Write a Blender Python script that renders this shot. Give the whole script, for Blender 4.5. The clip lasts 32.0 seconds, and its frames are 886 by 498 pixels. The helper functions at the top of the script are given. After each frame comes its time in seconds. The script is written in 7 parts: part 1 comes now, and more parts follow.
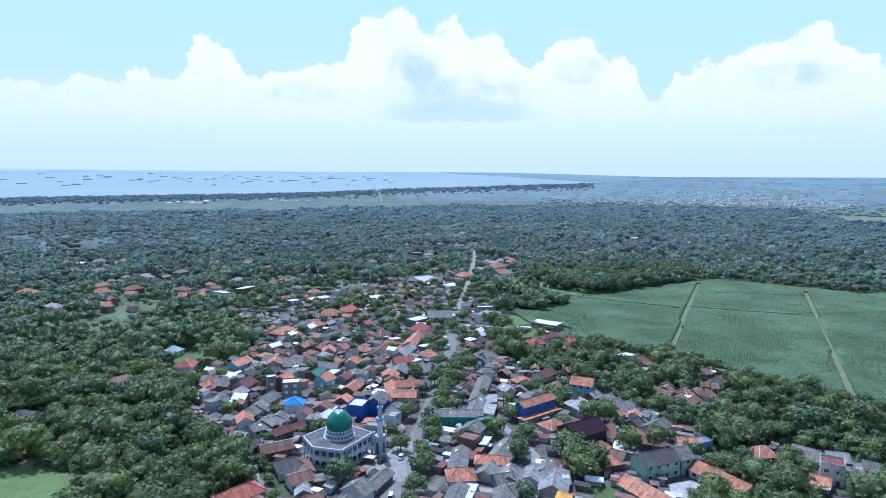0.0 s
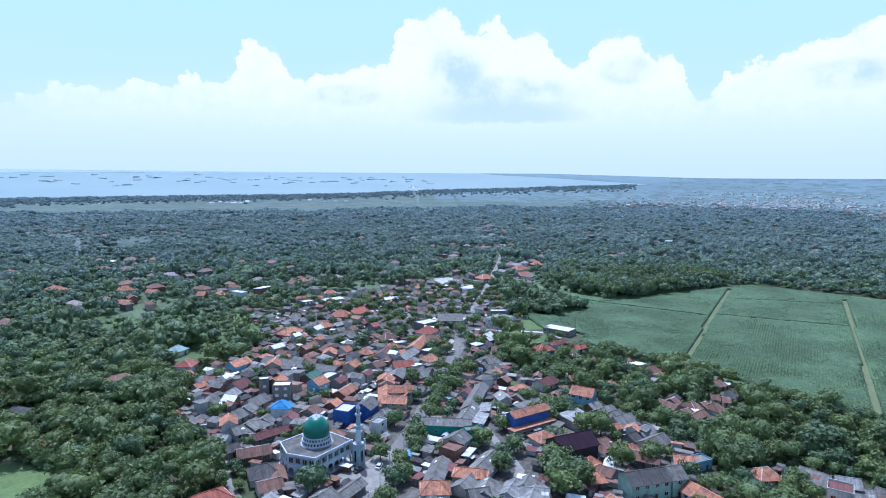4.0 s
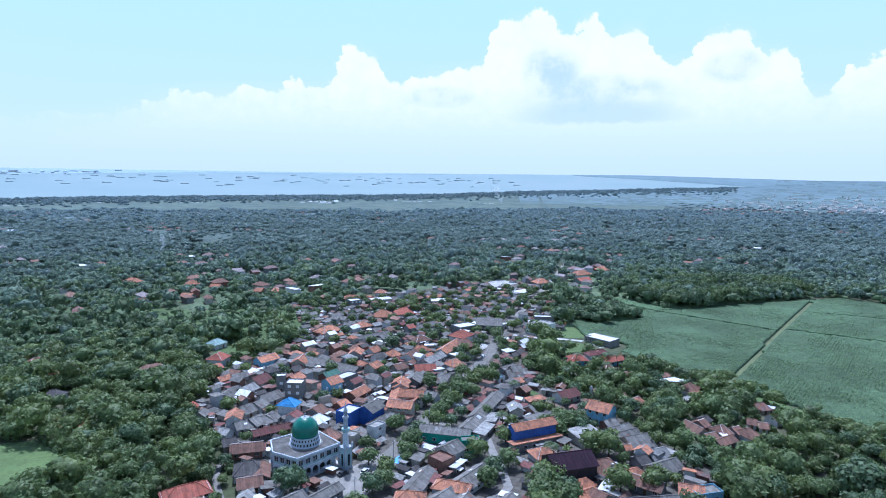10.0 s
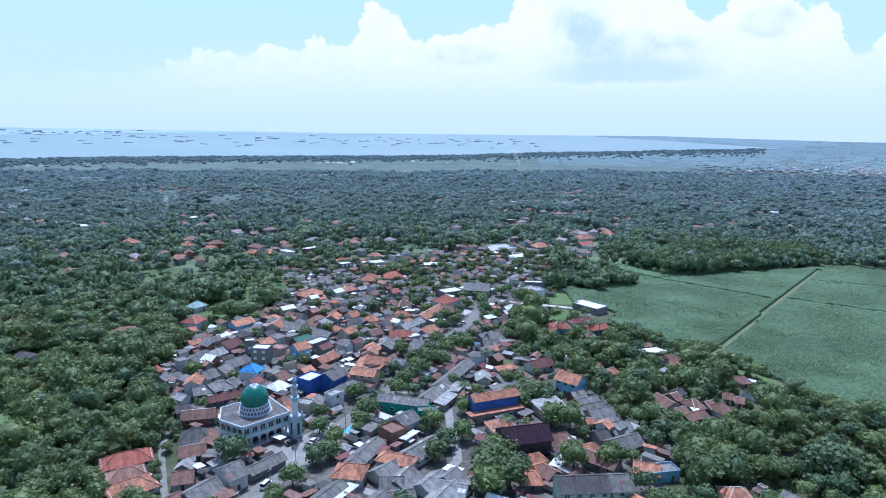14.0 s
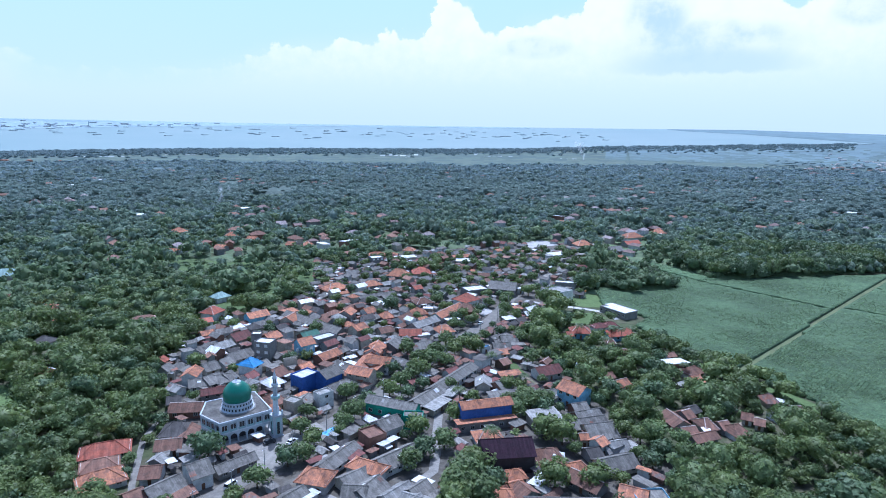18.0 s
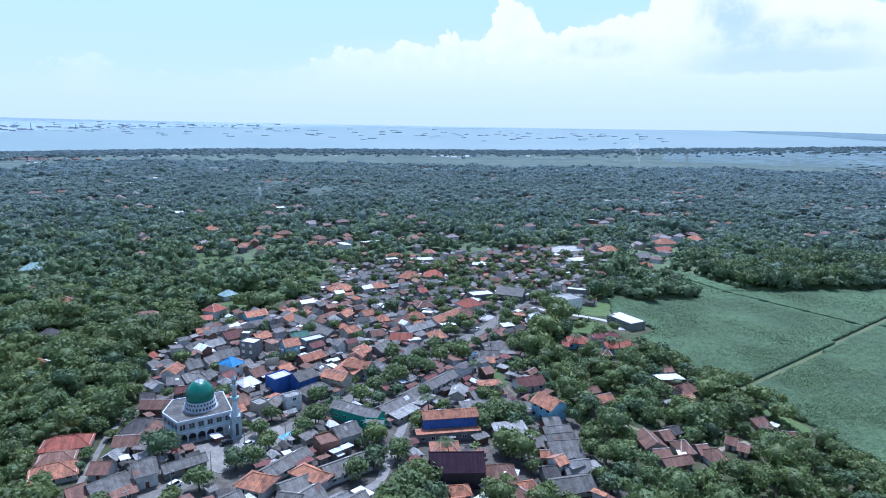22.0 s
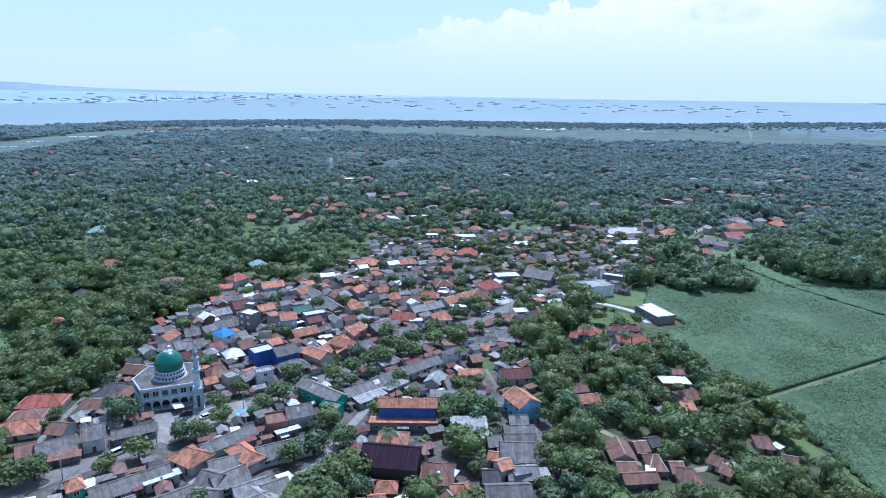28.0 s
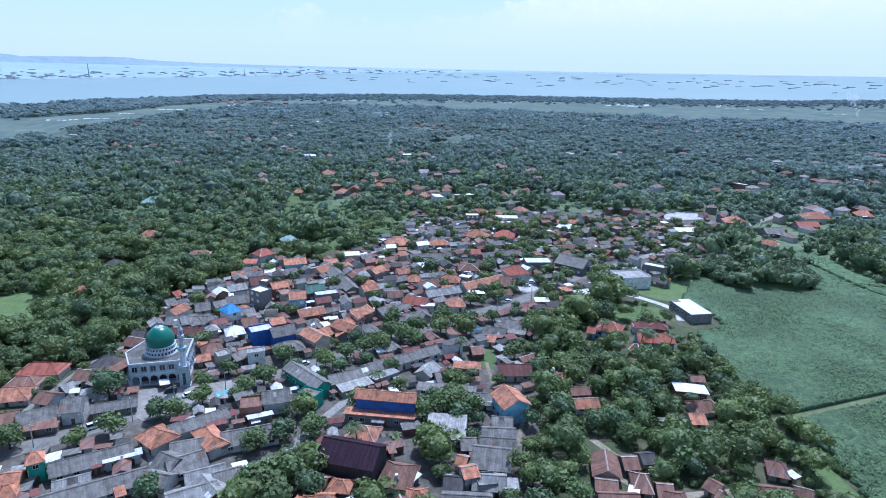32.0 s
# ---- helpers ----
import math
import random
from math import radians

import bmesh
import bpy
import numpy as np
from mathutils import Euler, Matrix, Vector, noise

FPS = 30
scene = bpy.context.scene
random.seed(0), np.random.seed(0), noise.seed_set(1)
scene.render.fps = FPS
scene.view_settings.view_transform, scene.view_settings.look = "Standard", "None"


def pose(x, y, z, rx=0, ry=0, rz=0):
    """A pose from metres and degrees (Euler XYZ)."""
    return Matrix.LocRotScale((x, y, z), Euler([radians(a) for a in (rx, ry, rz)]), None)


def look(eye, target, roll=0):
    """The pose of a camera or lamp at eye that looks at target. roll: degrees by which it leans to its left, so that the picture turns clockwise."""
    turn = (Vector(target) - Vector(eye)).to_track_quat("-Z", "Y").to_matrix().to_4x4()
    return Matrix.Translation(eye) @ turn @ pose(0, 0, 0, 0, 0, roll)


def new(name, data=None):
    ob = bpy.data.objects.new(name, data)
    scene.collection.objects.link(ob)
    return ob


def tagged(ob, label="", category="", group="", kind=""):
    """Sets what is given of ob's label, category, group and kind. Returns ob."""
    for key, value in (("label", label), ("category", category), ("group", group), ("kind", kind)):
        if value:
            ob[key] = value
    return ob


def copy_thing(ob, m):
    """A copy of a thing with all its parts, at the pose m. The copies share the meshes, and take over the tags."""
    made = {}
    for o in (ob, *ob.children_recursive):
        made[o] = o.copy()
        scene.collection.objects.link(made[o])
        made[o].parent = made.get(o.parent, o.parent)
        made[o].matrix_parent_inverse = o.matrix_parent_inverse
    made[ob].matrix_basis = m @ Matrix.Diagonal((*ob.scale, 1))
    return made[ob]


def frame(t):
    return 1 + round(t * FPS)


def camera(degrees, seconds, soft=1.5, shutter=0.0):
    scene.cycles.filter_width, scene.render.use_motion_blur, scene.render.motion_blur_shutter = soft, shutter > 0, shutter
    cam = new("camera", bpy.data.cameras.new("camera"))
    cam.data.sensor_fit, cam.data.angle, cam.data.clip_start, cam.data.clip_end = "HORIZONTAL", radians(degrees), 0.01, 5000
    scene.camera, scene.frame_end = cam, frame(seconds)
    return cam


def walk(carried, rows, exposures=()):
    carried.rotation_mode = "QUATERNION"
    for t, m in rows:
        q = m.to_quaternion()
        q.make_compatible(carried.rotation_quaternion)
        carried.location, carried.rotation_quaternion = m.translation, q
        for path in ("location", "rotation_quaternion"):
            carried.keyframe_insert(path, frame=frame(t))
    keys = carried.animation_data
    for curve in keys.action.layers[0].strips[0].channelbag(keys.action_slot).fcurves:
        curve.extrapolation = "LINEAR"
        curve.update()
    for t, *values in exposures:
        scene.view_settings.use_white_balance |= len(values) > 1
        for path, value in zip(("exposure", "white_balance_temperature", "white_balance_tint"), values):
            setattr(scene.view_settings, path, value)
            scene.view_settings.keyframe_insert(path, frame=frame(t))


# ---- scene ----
cam = camera(72.4, 32.0, soft=1.0)
METRES, EYE, TILT, LEAN, TURN = 231.5, 104.2, 0.0, 0.0, -37.0
ROWS = [
    (0.0, 0.0, 0.0, 0.0, 0.03, -6.62, -0.29),
    (0.5, 0.0109, 0.0054, -0.0002, 0.6, -6.61, -0.29),
    (1.0, 0.0238, 0.0114, -0.0003, 1.08, -6.6, -0.29),
    (1.5, 0.0349, 0.0165, -0.0004, 1.49, -6.59, -0.3),
    (2.0, 0.047, 0.0216, -0.0006, 1.95, -6.58, -0.3),
    (2.5, 0.0583, 0.0264, -0.0006, 2.44, -6.57, -0.31),
    (3.0, 0.0707, 0.0314, -0.0007, 2.99, -6.57, -0.32),
    (3.5, 0.0817, 0.036, -0.0008, 3.49, -6.56, -0.34),
    (5.5, 0.1308, 0.0554, -0.0017, 5.23, -6.51, -0.38),
    (6.0, 0.1435, 0.0594, -0.0015, 5.64, -6.53, -0.39),
    (6.5, 0.155, 0.0625, -0.0017, 6.18, -6.52, -0.4),
    (7.0, 0.1677, 0.066, -0.0016, 7.11, -6.51, -0.42),
    (7.5, 0.1795, 0.0691, -0.0014, 8.13, -6.51, -0.45),
    (8.0, 0.192, 0.0729, -0.0015, 9.46, -6.5, -0.48),
    (8.5, 0.2038, 0.0773, -0.0013, 10.37, -6.5, -0.49),
    (9.0, 0.2163, 0.0824, -0.0012, 11.17, -6.49, -0.51),
    (9.5, 0.2278, 0.0877, -0.001, 11.89, -6.5, -0.55),
    (10.0, 0.2399, 0.0944, -0.0009, 12.57, -6.49, -0.59),
    (10.5, 0.2516, 0.1016, -0.0007, 13.1, -6.49, -0.61),
    (11.0, 0.264, 0.1101, -0.0005, 13.57, -6.5, -0.63),
    (11.5, 0.2748, 0.1184, -0.0007, 13.87, -6.65, -0.65),
    (12.0, 0.2869, 0.1279, -0.0008, 14.11, -7.33, -0.66),
    (12.5, 0.2982, 0.1371, -0.0009, 14.27, -8.31, -0.67),
    (13.0, 0.3102, 0.1471, -0.0009, 14.3, -9.12, -0.67),
    (13.5, 0.3209, 0.1562, -0.0008, 14.4, -9.7, -0.69),
    (15.5, 0.3673, 0.1948, 0.0004, 17.11, -10.85, -0.77),
    (16.0, 0.38, 0.2054, 0.0006, 18.06, -10.85, -0.79),
    (16.5, 0.3915, 0.2153, 0.0009, 18.86, -10.85, -0.81),
    (17.0, 0.4046, 0.2263, 0.0011, 19.74, -10.85, -0.82),
    (17.5, 0.417, 0.2361, 0.0014, 20.43, -10.87, -0.84),
    (18.0, 0.431, 0.2463, 0.0015, 21.15, -10.86, -0.85),
    (18.5, 0.4447, 0.256, 0.0018, 21.89, -10.86, -0.86),
    (19.0, 0.4599, 0.2663, 0.002, 22.58, -10.85, -0.89),
    (19.5, 0.4742, 0.2758, 0.0025, 23.17, -10.85, -0.9),
    (20.0, 0.4901, 0.2861, 0.0031, 23.77, -10.85, -0.92),
    (20.5, 0.5043, 0.2955, 0.0035, 24.34, -10.84, -0.94),
    (21.0, 0.5196, 0.3061, 0.004, 25.08, -10.85, -0.95),
    (21.5, 0.5335, 0.3162, 0.0043, 25.84, -10.85, -0.97),
    (22.0, 0.5484, 0.3276, 0.0047, 26.63, -10.85, -0.97),
    (22.5, 0.5614, 0.3384, 0.0053, 27.32, -10.86, -0.99),
    (23.0, 0.575, 0.3504, 0.0058, 28.07, -10.86, -0.99),
    (23.5, 0.5868, 0.3616, 0.0062, 28.77, -10.87, -1.02),
    (24.0, 0.6001, 0.3748, 0.0064, 29.56, -11.09, -1.03),
    (24.5, 0.6114, 0.3868, 0.0068, 30.3, -11.4, -1.03),
    (25.0, 0.6234, 0.4001, 0.0072, 31.17, -11.73, -1.05),
    (25.5, 0.6341, 0.4124, 0.0074, 32.11, -12.04, -1.08),
    (27.5, 0.6779, 0.4675, 0.0088, 35.3, -13.24, -1.1),
    (28.0, 0.6886, 0.4828, 0.0092, 36.3, -13.58, -1.11),
    (28.5, 0.6979, 0.4973, 0.0096, 37.32, -13.88, -1.11),
    (29.0, 0.7069, 0.5134, 0.0098, 38.39, -14.2, -1.12),
    (29.5, 0.7143, 0.5283, 0.0101, 39.25, -14.49, -1.14),
    (30.0, 0.7218, 0.5452, 0.0103, 40.17, -14.8, -1.15),
    (30.5, 0.7287, 0.561, 0.0106, 41.0, -15.09, -1.16),
    (31.0, 0.7357, 0.5786, 0.0107, 41.92, -15.39, -1.16),
    (31.5, 0.7419, 0.5952, 0.011, 42.82, -15.68, -1.18),
    (32.0, 0.7487, 0.6138, 0.0111, 43.95, -15.98, -1.18),
]
walk(cam, [(t, pose(0, 0, EYE, TILT, LEAN, TURN) @ pose(METRES * x, METRES * y, METRES * z, 90 + pitch, roll, yaw)) for t, x, y, z, yaw, pitch, roll in ROWS],
     exposures=[(0.0, 0.15, 4900, 15), (32.0, 0.15, 4900, 15)])

# ---- world and sun ----
SUN_AZ, SUN_EL = 12.0, 65.0     # degrees clockwise from +y, degrees above the ground
SKY_STRENGTH, SUN_STRENGTH = 0.15, 4.0


class Nodes:
    """A short way to write shader trees."""

    def __init__(self, tree):
        self.tree = tree
        tree.nodes.clear()

    def node(self, kind, ins=None, **props):
        n = self.tree.nodes.new(kind)
        for key, value in props.items():
            setattr(n, key, value)
        for key, value in (ins or {}).items():
            if isinstance(value, bpy.types.NodeSocket):
                self.tree.links.new(value, n.inputs[key])
            else:
                n.inputs[key].default_value = value
        return n

    def math(self, op, a, b=0.0, clamp=False):
        n = self.node("ShaderNodeMath", {0: a, 1: b}, operation=op)
        n.use_clamp = clamp
        return n.outputs[0]

    def remap(self, v, a, b, c, d, smooth=False):
        n = self.node("ShaderNodeMapRange", {0: v, 1: a, 2: b, 3: c, 4: d})
        if smooth:
            n.interpolation_type = "SMOOTHSTEP"
        return n.outputs[0]

    def mix(self, f, a, b):
        n = self.node("ShaderNodeMix", data_type="RGBA")
        for i, v in ((0, f), (6, a), (7, b)):
            if isinstance(v, bpy.types.NodeSocket):
                self.tree.links.new(v, n.inputs[i])
            else:
                n.inputs[i].default_value = v if i == 0 else (*v, 1)
        return n.outputs[2]

    def noise(self, vec, scale, detail=3.0, rough=0.55):
        return self.node("ShaderNodeTexNoise", {"Vector": vec, "Scale": scale, "Detail": detail, "Roughness": rough}).outputs[0]


def build_world():
    world = bpy.data.worlds.new("sky")
    scene.world = world
    world.use_nodes = True
    n = Nodes(world.node_tree)
    way = n.node("ShaderNodeTexCoord").outputs["Generated"]
    xyz = n.node("ShaderNodeSeparateXYZ", {0: way}).outputs
    az = n.math("MULTIPLY", n.math("ARCTAN2", xyz[0], xyz[1]), 57.29578)
    el = n.math("MULTIPLY", n.math("ARCSINE", xyz[2]), 57.29578)
    sky = n.node("ShaderNodeTexSky", sky_type="NISHITA", sun_disc=False, sun_elevation=radians(SUN_EL), sun_rotation=radians(SUN_AZ),
                 air_density=1.0, dust_density=2.0, ozone_density=1.0)
    # cumulus bank: the height of its tops round the horizon, broken up by billows
    flat = n.node("ShaderNodeCombineXYZ", {0: az, 1: el, 2: 0.0}).outputs[0]
    fine = n.noise(flat, 0.9, 6.0, 0.6)
    drift = n.node("ShaderNodeVectorMath", {0: flat, 1: n.node("ShaderNodeVectorMath", {0: n.node("ShaderNodeTexNoise", {"Vector": flat, "Scale": 0.8, "Detail": 4.0}).outputs[1], 1: (1.1, 1.1, 0.0)}, operation="MULTIPLY").outputs[0]}).outputs[0]
    puffs = n.node("ShaderNodeTexVoronoi", {"Vector": drift, "Scale": 0.42}, feature="SMOOTH_F1").outputs[0]
    tufts = n.node("ShaderNodeTexVoronoi", {"Vector": drift, "Scale": 1.15}, feature="SMOOTH_F1").outputs[0]
    warped = n.math("ADD", az, n.remap(fine, 0.3, 0.7, -0.5, 0.5))
    curve = n.node("ShaderNodeFloatCurve", {1: n.remap(warped, -45.0, 75.0, 0.0, 1.0)})
    tops = [(-45, 3.6), (-30, 4.2), (-22, 4.6), (-19.5, 6.0), (-17, 4.8), (-6, 5.6), (3, 8.0), (9, 8.5), (13.5, 8.9), (14.6, 10.4), (16.3, 12.0), (17.7, 11.7), (18.8, 9.8), (20.5, 8.8), (22.8, 10.0),
            (27.6, 10.8), (28.6, 12.8), (30.1, 14.6), (33.7, 15.1), (35.6, 13.0), (37.2, 14.9), (38.4, 14.6), (39.2, 13.2), (41, 13.8), (42.8, 12.3), (43.6, 10.7), (46, 10.9), (47.5, 12.9),
            (50.4, 12.8), (51.5, 11.1), (53.3, 11.0), (55.8, 7.6), (58, 9.3), (62.5, 10.7), (65.6, 11.5), (67.8, 12.1), (70.5, 9.8), (75, 9.0)]
    line = curve.mapping.curves[0]
    for i, (a, h) in enumerate(tops):
        p = ((a + 45) / 120, h / 20)
        if i == 0 or i == len(tops) - 1:
            line.points[0 if i == 0 else -1].location = p
        else:
            line.points.new(*p)
    curve.mapping.update()
    top = n.math("SUBTRACT", n.math("MULTIPLY", curve.outputs[0], 20.0), 0.35)
    billow = n.math("ADD", n.remap(puffs, 0.15, 0.85, 0.7, -0.9), n.math("ADD", n.remap(tufts, 0.1, 0.8, 0.35, -0.4), n.remap(fine, 0.3, 0.7, -0.35, 0.35)))
    depth = n.math("SUBTRACT", n.math("ADD", top, billow), el)
    cover = n.remap(depth, 0.0, 0.45, 0.0, 1.0, True)
    # the bank dissolves into bright haze below
    low = n.remap(n.math("ADD", el, n.remap(fine, 0.3, 0.7, -0.5, 0.5)), 3.8, 9.6, 0.0, 1.0, True)
    cover = n.math("MULTIPLY", cover, low)

    def hollow(a0, e0, wa, we):
        """A shaded hollow or underside of the bank round a bearing and height."""
        u, w = n.math("DIVIDE", n.math("SUBTRACT", az, a0), wa), n.math("DIVIDE", n.math("SUBTRACT", el, e0), we)
        return n.remap(n.math("ADD", n.math("MULTIPLY", u, u), n.math("MULTIPLY", w, w)), 1.0, 0.1, 0.0, 1.0, True)

    shade = hollow(34.2, 9.3, 3.2, 3.6)
    for spot in ((38.5, 7.4, 8.5, 2.5), (49.5, 9.6, 3.0, 1.6), (66.0, 8.3, 4.5, 1.5), (24.0, 7.6, 4.0, 1.2)):
        shade = n.math("MAXIMUM", shade, hollow(*spot))
    shade = n.math("MULTIPLY", shade, n.remap(n.math("ADD", n.math("MULTIPLY", fine, 0.6), n.math("MULTIPLY", puffs, 0.5)), 0.35, 0.72, 0.25, 1.0, True))
    shade = n.math("MULTIPLY", shade, n.remap(depth, 0.3, 1.6, 0.0, 1.0, True))
    cloud = n.mix(n.remap(billow, 0.6, -0.9, 0.0, 0.3), (1.15, 1.07, 1.0), (0.84, 0.92, 0.93))
    cloud = n.mix(shade, cloud, (0.70, 0.81, 0.90))
    clear = n.mix(n.remap(el, 0.0, 15.0, 0.0, 1.0), (0.80, 0.88, 0.90), (0.67, 0.885, 0.93))
    veil = n.mix(n.remap(el, 0.3, 6.5, 0.0, 1.0, True), (0.77, 0.855, 0.885), (0.90, 0.945, 0.93))
    air = n.mix(n.remap(n.math("SUBTRACT", top, el), -1.0, 3.0, 0.0, 1.0, True), clear, veil)
    # flat grey-blue base under the tallest towers
    under = n.math("MULTIPLY", hollow(38.5, 5.9, 9.0, 1.7), n.remap(n.math("ADD", el, n.remap(fine, 0.3, 0.7, -0.25, 0.25)), 5.0, 5.5, 0.0, 0.75, True))
    seen = n.mix(under, n.mix(cover, air, cloud), (0.70, 0.81, 0.90))
    near = n.node("ShaderNodeBackground", {0: seen, 1: 0.885}).outputs[0]
    dome = n.node("ShaderNodeBackground", {0: sky.outputs[0], 1: SKY_STRENGTH}).outputs[0]
    height = n.remap(el, 16.0, 34.0, 0.0, 1.0, True)
    both = n.node("ShaderNodeMixShader", {0: height, 1: near, 2: dome}).outputs[0]
    n.node("ShaderNodeOutputWorld", {0: both})


build_world()
sun = new("sun", bpy.data.lights.new("sun", "SUN"))
sun.data.energy, sun.data.angle, sun.data.color = SUN_STRENGTH, radians(0.53), (1.0, 0.98, 0.95)
_a, _e = radians(SUN_AZ), radians(SUN_EL)
sun.matrix_world = look((0, 0, 300), Vector((0, 0, 300)) - Vector((math.sin(_a) * math.cos(_e), math.cos(_a) * math.cos(_e), math.sin(_e))))

# ---- materials ----
MATS = {}


def surface(name, col, rough=0.8, other=None, amount=0.5, s1=0.12, s2=1.4, var=0.3, rand=0.2, island=0.0, bump=0.3, bump_scale=3.0, spec=0.3, metal=0.0, sheen=0.0, gaps=0.0, through_light=0.0, streak=0.0):
    """A weathered surface: two scales of value change, stains of a second colour, relief, and a change from piece to piece."""
    m = bpy.data.materials.new(name)
    m.use_nodes = True
    n = Nodes(m.node_tree)
    geo = n.node("ShaderNodeNewGeometry")
    place = geo.outputs["Position"]
    coarse, fine = n.noise(place, s1, 4.0), n.noise(place, s2, 5.0, 0.65)
    value = n.math("MULTIPLY", n.remap(coarse, 0.3, 0.7, 1 - var * 0.7, 1 + var * 0.7), n.remap(fine, 0.3, 0.7, 1 - var, 1 + var))
    if streak:
        own = n.node("ShaderNodeMapping", {0: n.node("ShaderNodeTexCoord").outputs["Object"], 3: (1.5, 0.1, 0.1)}).outputs[0]
        value = n.math("MULTIPLY", value, n.remap(n.noise(own, 1.0, 4.0, 0.7), 0.32, 0.68, 1 - streak, 1 + streak))
    pick = geo.outputs["Random Per Island"] if island else n.node("ShaderNodeObjectInfo").outputs["Random"]
    value = n.math("MULTIPLY", value, n.remap(pick, 0.0, 1.0, 1 - (island or rand), 1 + (island or rand)))
    colour = n.mix(n.math("MULTIPLY", n.remap(n.noise(place, s2 * 0.35, 4.0), 0.42, 0.64, 0.0, 1.0, True), amount), col, other or col)
    colour = n.node("ShaderNodeHueSaturation", {"Color": colour, "Value": value}).outputs[0]
    ins = {"Base Color": colour, "Roughness": rough, "Metallic": metal, "Specular IOR Level": spec, "Sheen Weight": sheen, "Sheen Roughness": 0.5, "Sheen Tint": (0.62, 0.82, 1.0, 1.0)}
    if bump:
        ins["Normal"] = n.node("ShaderNodeBump", {"Height": n.noise(place, bump_scale, 4.0), "Strength": bump, "Distance": 0.3}).outputs[0]
    shader = n.node("ShaderNodeBsdfPrincipled", ins).outputs[0]
    if through_light:
        glow = n.node("ShaderNodeBsdfTranslucent", {"Color": colour}).outputs[0]
        shader = n.node("ShaderNodeMixShader", {0: through_light, 1: shader, 2: glow}).outputs[0]
    if gaps:
        hole = n.math("LESS_THAN", n.noise(place, 2.6, 2.0, 0.6), 0.30 + 0.25 * gaps)
        shader = n.node("ShaderNodeMixShader", {0: hole, 1: shader, 2: n.node("ShaderNodeBsdfTransparent").outputs[0]}).outputs[0]
    n.node("ShaderNodeOutputMaterial", {0: shader})
    MATS[name] = m
    return m


def roofing(name, col, other, **kw):
    return surface(name, col, other=other, **{**dict(rough=0.85, amount=0.65, s1=0.2, s2=1.8, var=0.18, rand=0.24, bump=0.35, bump_scale=4.0, streak=0.32), **kw})


roofing("roof_orange", (0.43, 0.185, 0.10), (0.21, 0.11, 0.08), amount=0.85)
# terracotta dulled by some haze in its colour, made for distant hamlets
roofing("roof_terra", (0.27, 0.150, 0.105), (0.20, 0.125, 0.095))
roofing("roof_red", (0.34, 0.105, 0.066), (0.21, 0.09, 0.065))
roofing("roof_brown", (0.20, 0.108, 0.076), (0.125, 0.080, 0.062))
roofing("roof_maroon", (0.17, 0.066, 0.056), (0.115, 0.066, 0.058))
roofing("roof_darkm", (0.030, 0.016, 0.024), (0.024, 0.016, 0.022), spec=0.1)
roofing("roof_grey", (0.176, 0.166, 0.148), (0.098, 0.091, 0.080))
roofing("roof_lgrey", (0.285, 0.278, 0.258), (0.165, 0.157, 0.142))
# tile colours for far houses, with haze put into them
roofing("roof_hazed", (0.23, 0.155, 0.135), (0.17, 0.125, 0.115))
roofing("roof_misted", (0.30, 0.25, 0.24), (0.22, 0.19, 0.185))
roofing("roof_dark", (0.082, 0.075, 0.070), (0.055, 0.05, 0.047))
roofing("roof_rust", (0.21, 0.10, 0.07), (0.14, 0.12, 0.11), amount=0.9)
roofing("roof_white", (0.66, 0.67, 0.68), (0.5, 0.52, 0.54), var=0.12, spec=0.5, rough=0.5)
roofing("roof_bluer", (0.07, 0.25, 0.50), (0.11, 0.29, 0.50), var=0.12)
roofing("roof_green", (0.06, 0.14, 0.10), (0.08, 0.12, 0.10))
roofing("roof_greeng", (0.24, 0.33, 0.30), (0.18, 0.25, 0.23))
roofing("roof_yellow", (0.55, 0.27, 0.06), (0.40, 0.2, 0.06))
# tones lowered: shade on walls facing the flight is put into the colours
WALL_COLOURS = {"white": (0.54, 0.54, 0.52), "cream": (0.42, 0.38, 0.31), "grey": (0.20, 0.195, 0.185), "dark": (0.05, 0.045, 0.05), "brick": (0.20, 0.11, 0.08), "blue": (0.045, 0.10, 0.32),
                "lblue": (0.22, 0.40, 0.52), "green": (0.05, 0.28, 0.20), "pale_green": (0.30, 0.44, 0.36), "wood": (0.10, 0.07, 0.05), "pink": (0.5, 0.34, 0.3)}
for _k, _c in WALL_COLOURS.items():
    surface("wall_" + _k, _c, 0.85, tuple(v * 0.6 for v in _c), 0.5, 0.3, 1.6, 0.15, 0.15, bump=0.1)
roofing("ridge_pale", (0.45, 0.38, 0.34), (0.3, 0.22, 0.18))
surface("glass", (0.02, 0.025, 0.03), 0.12, var=0.1, bump=0, spec=0.6)
surface("frame_white", (0.6, 0.6, 0.58), 0.6, var=0.1, bump=0)
surface("door_wood", (0.13, 0.07, 0.04), 0.6, var=0.2, bump=0)
surface("asphalt", (0.205, 0.193, 0.170), 0.9, (0.26, 0.245, 0.215), 0.8, 0.1, 1.0, 0.18, bump=0.1)
# earth colour darkened to stand in for shade between the houses
surface("village_earth", (0.092, 0.082, 0.066), 0.95, (0.14, 0.130, 0.112), 0.8, 0.06, 0.6, 0.3, bump=0.2)
surface("concrete", (0.42, 0.41, 0.39), 0.9, (0.28, 0.27, 0.25), 0.7, 0.15, 1.2, 0.2, bump=0.1)
surface("lane_concrete", (0.27, 0.258, 0.235), 0.9, (0.20, 0.19, 0.17), 0.7, 0.15, 1.2, 0.2, bump=0.1)
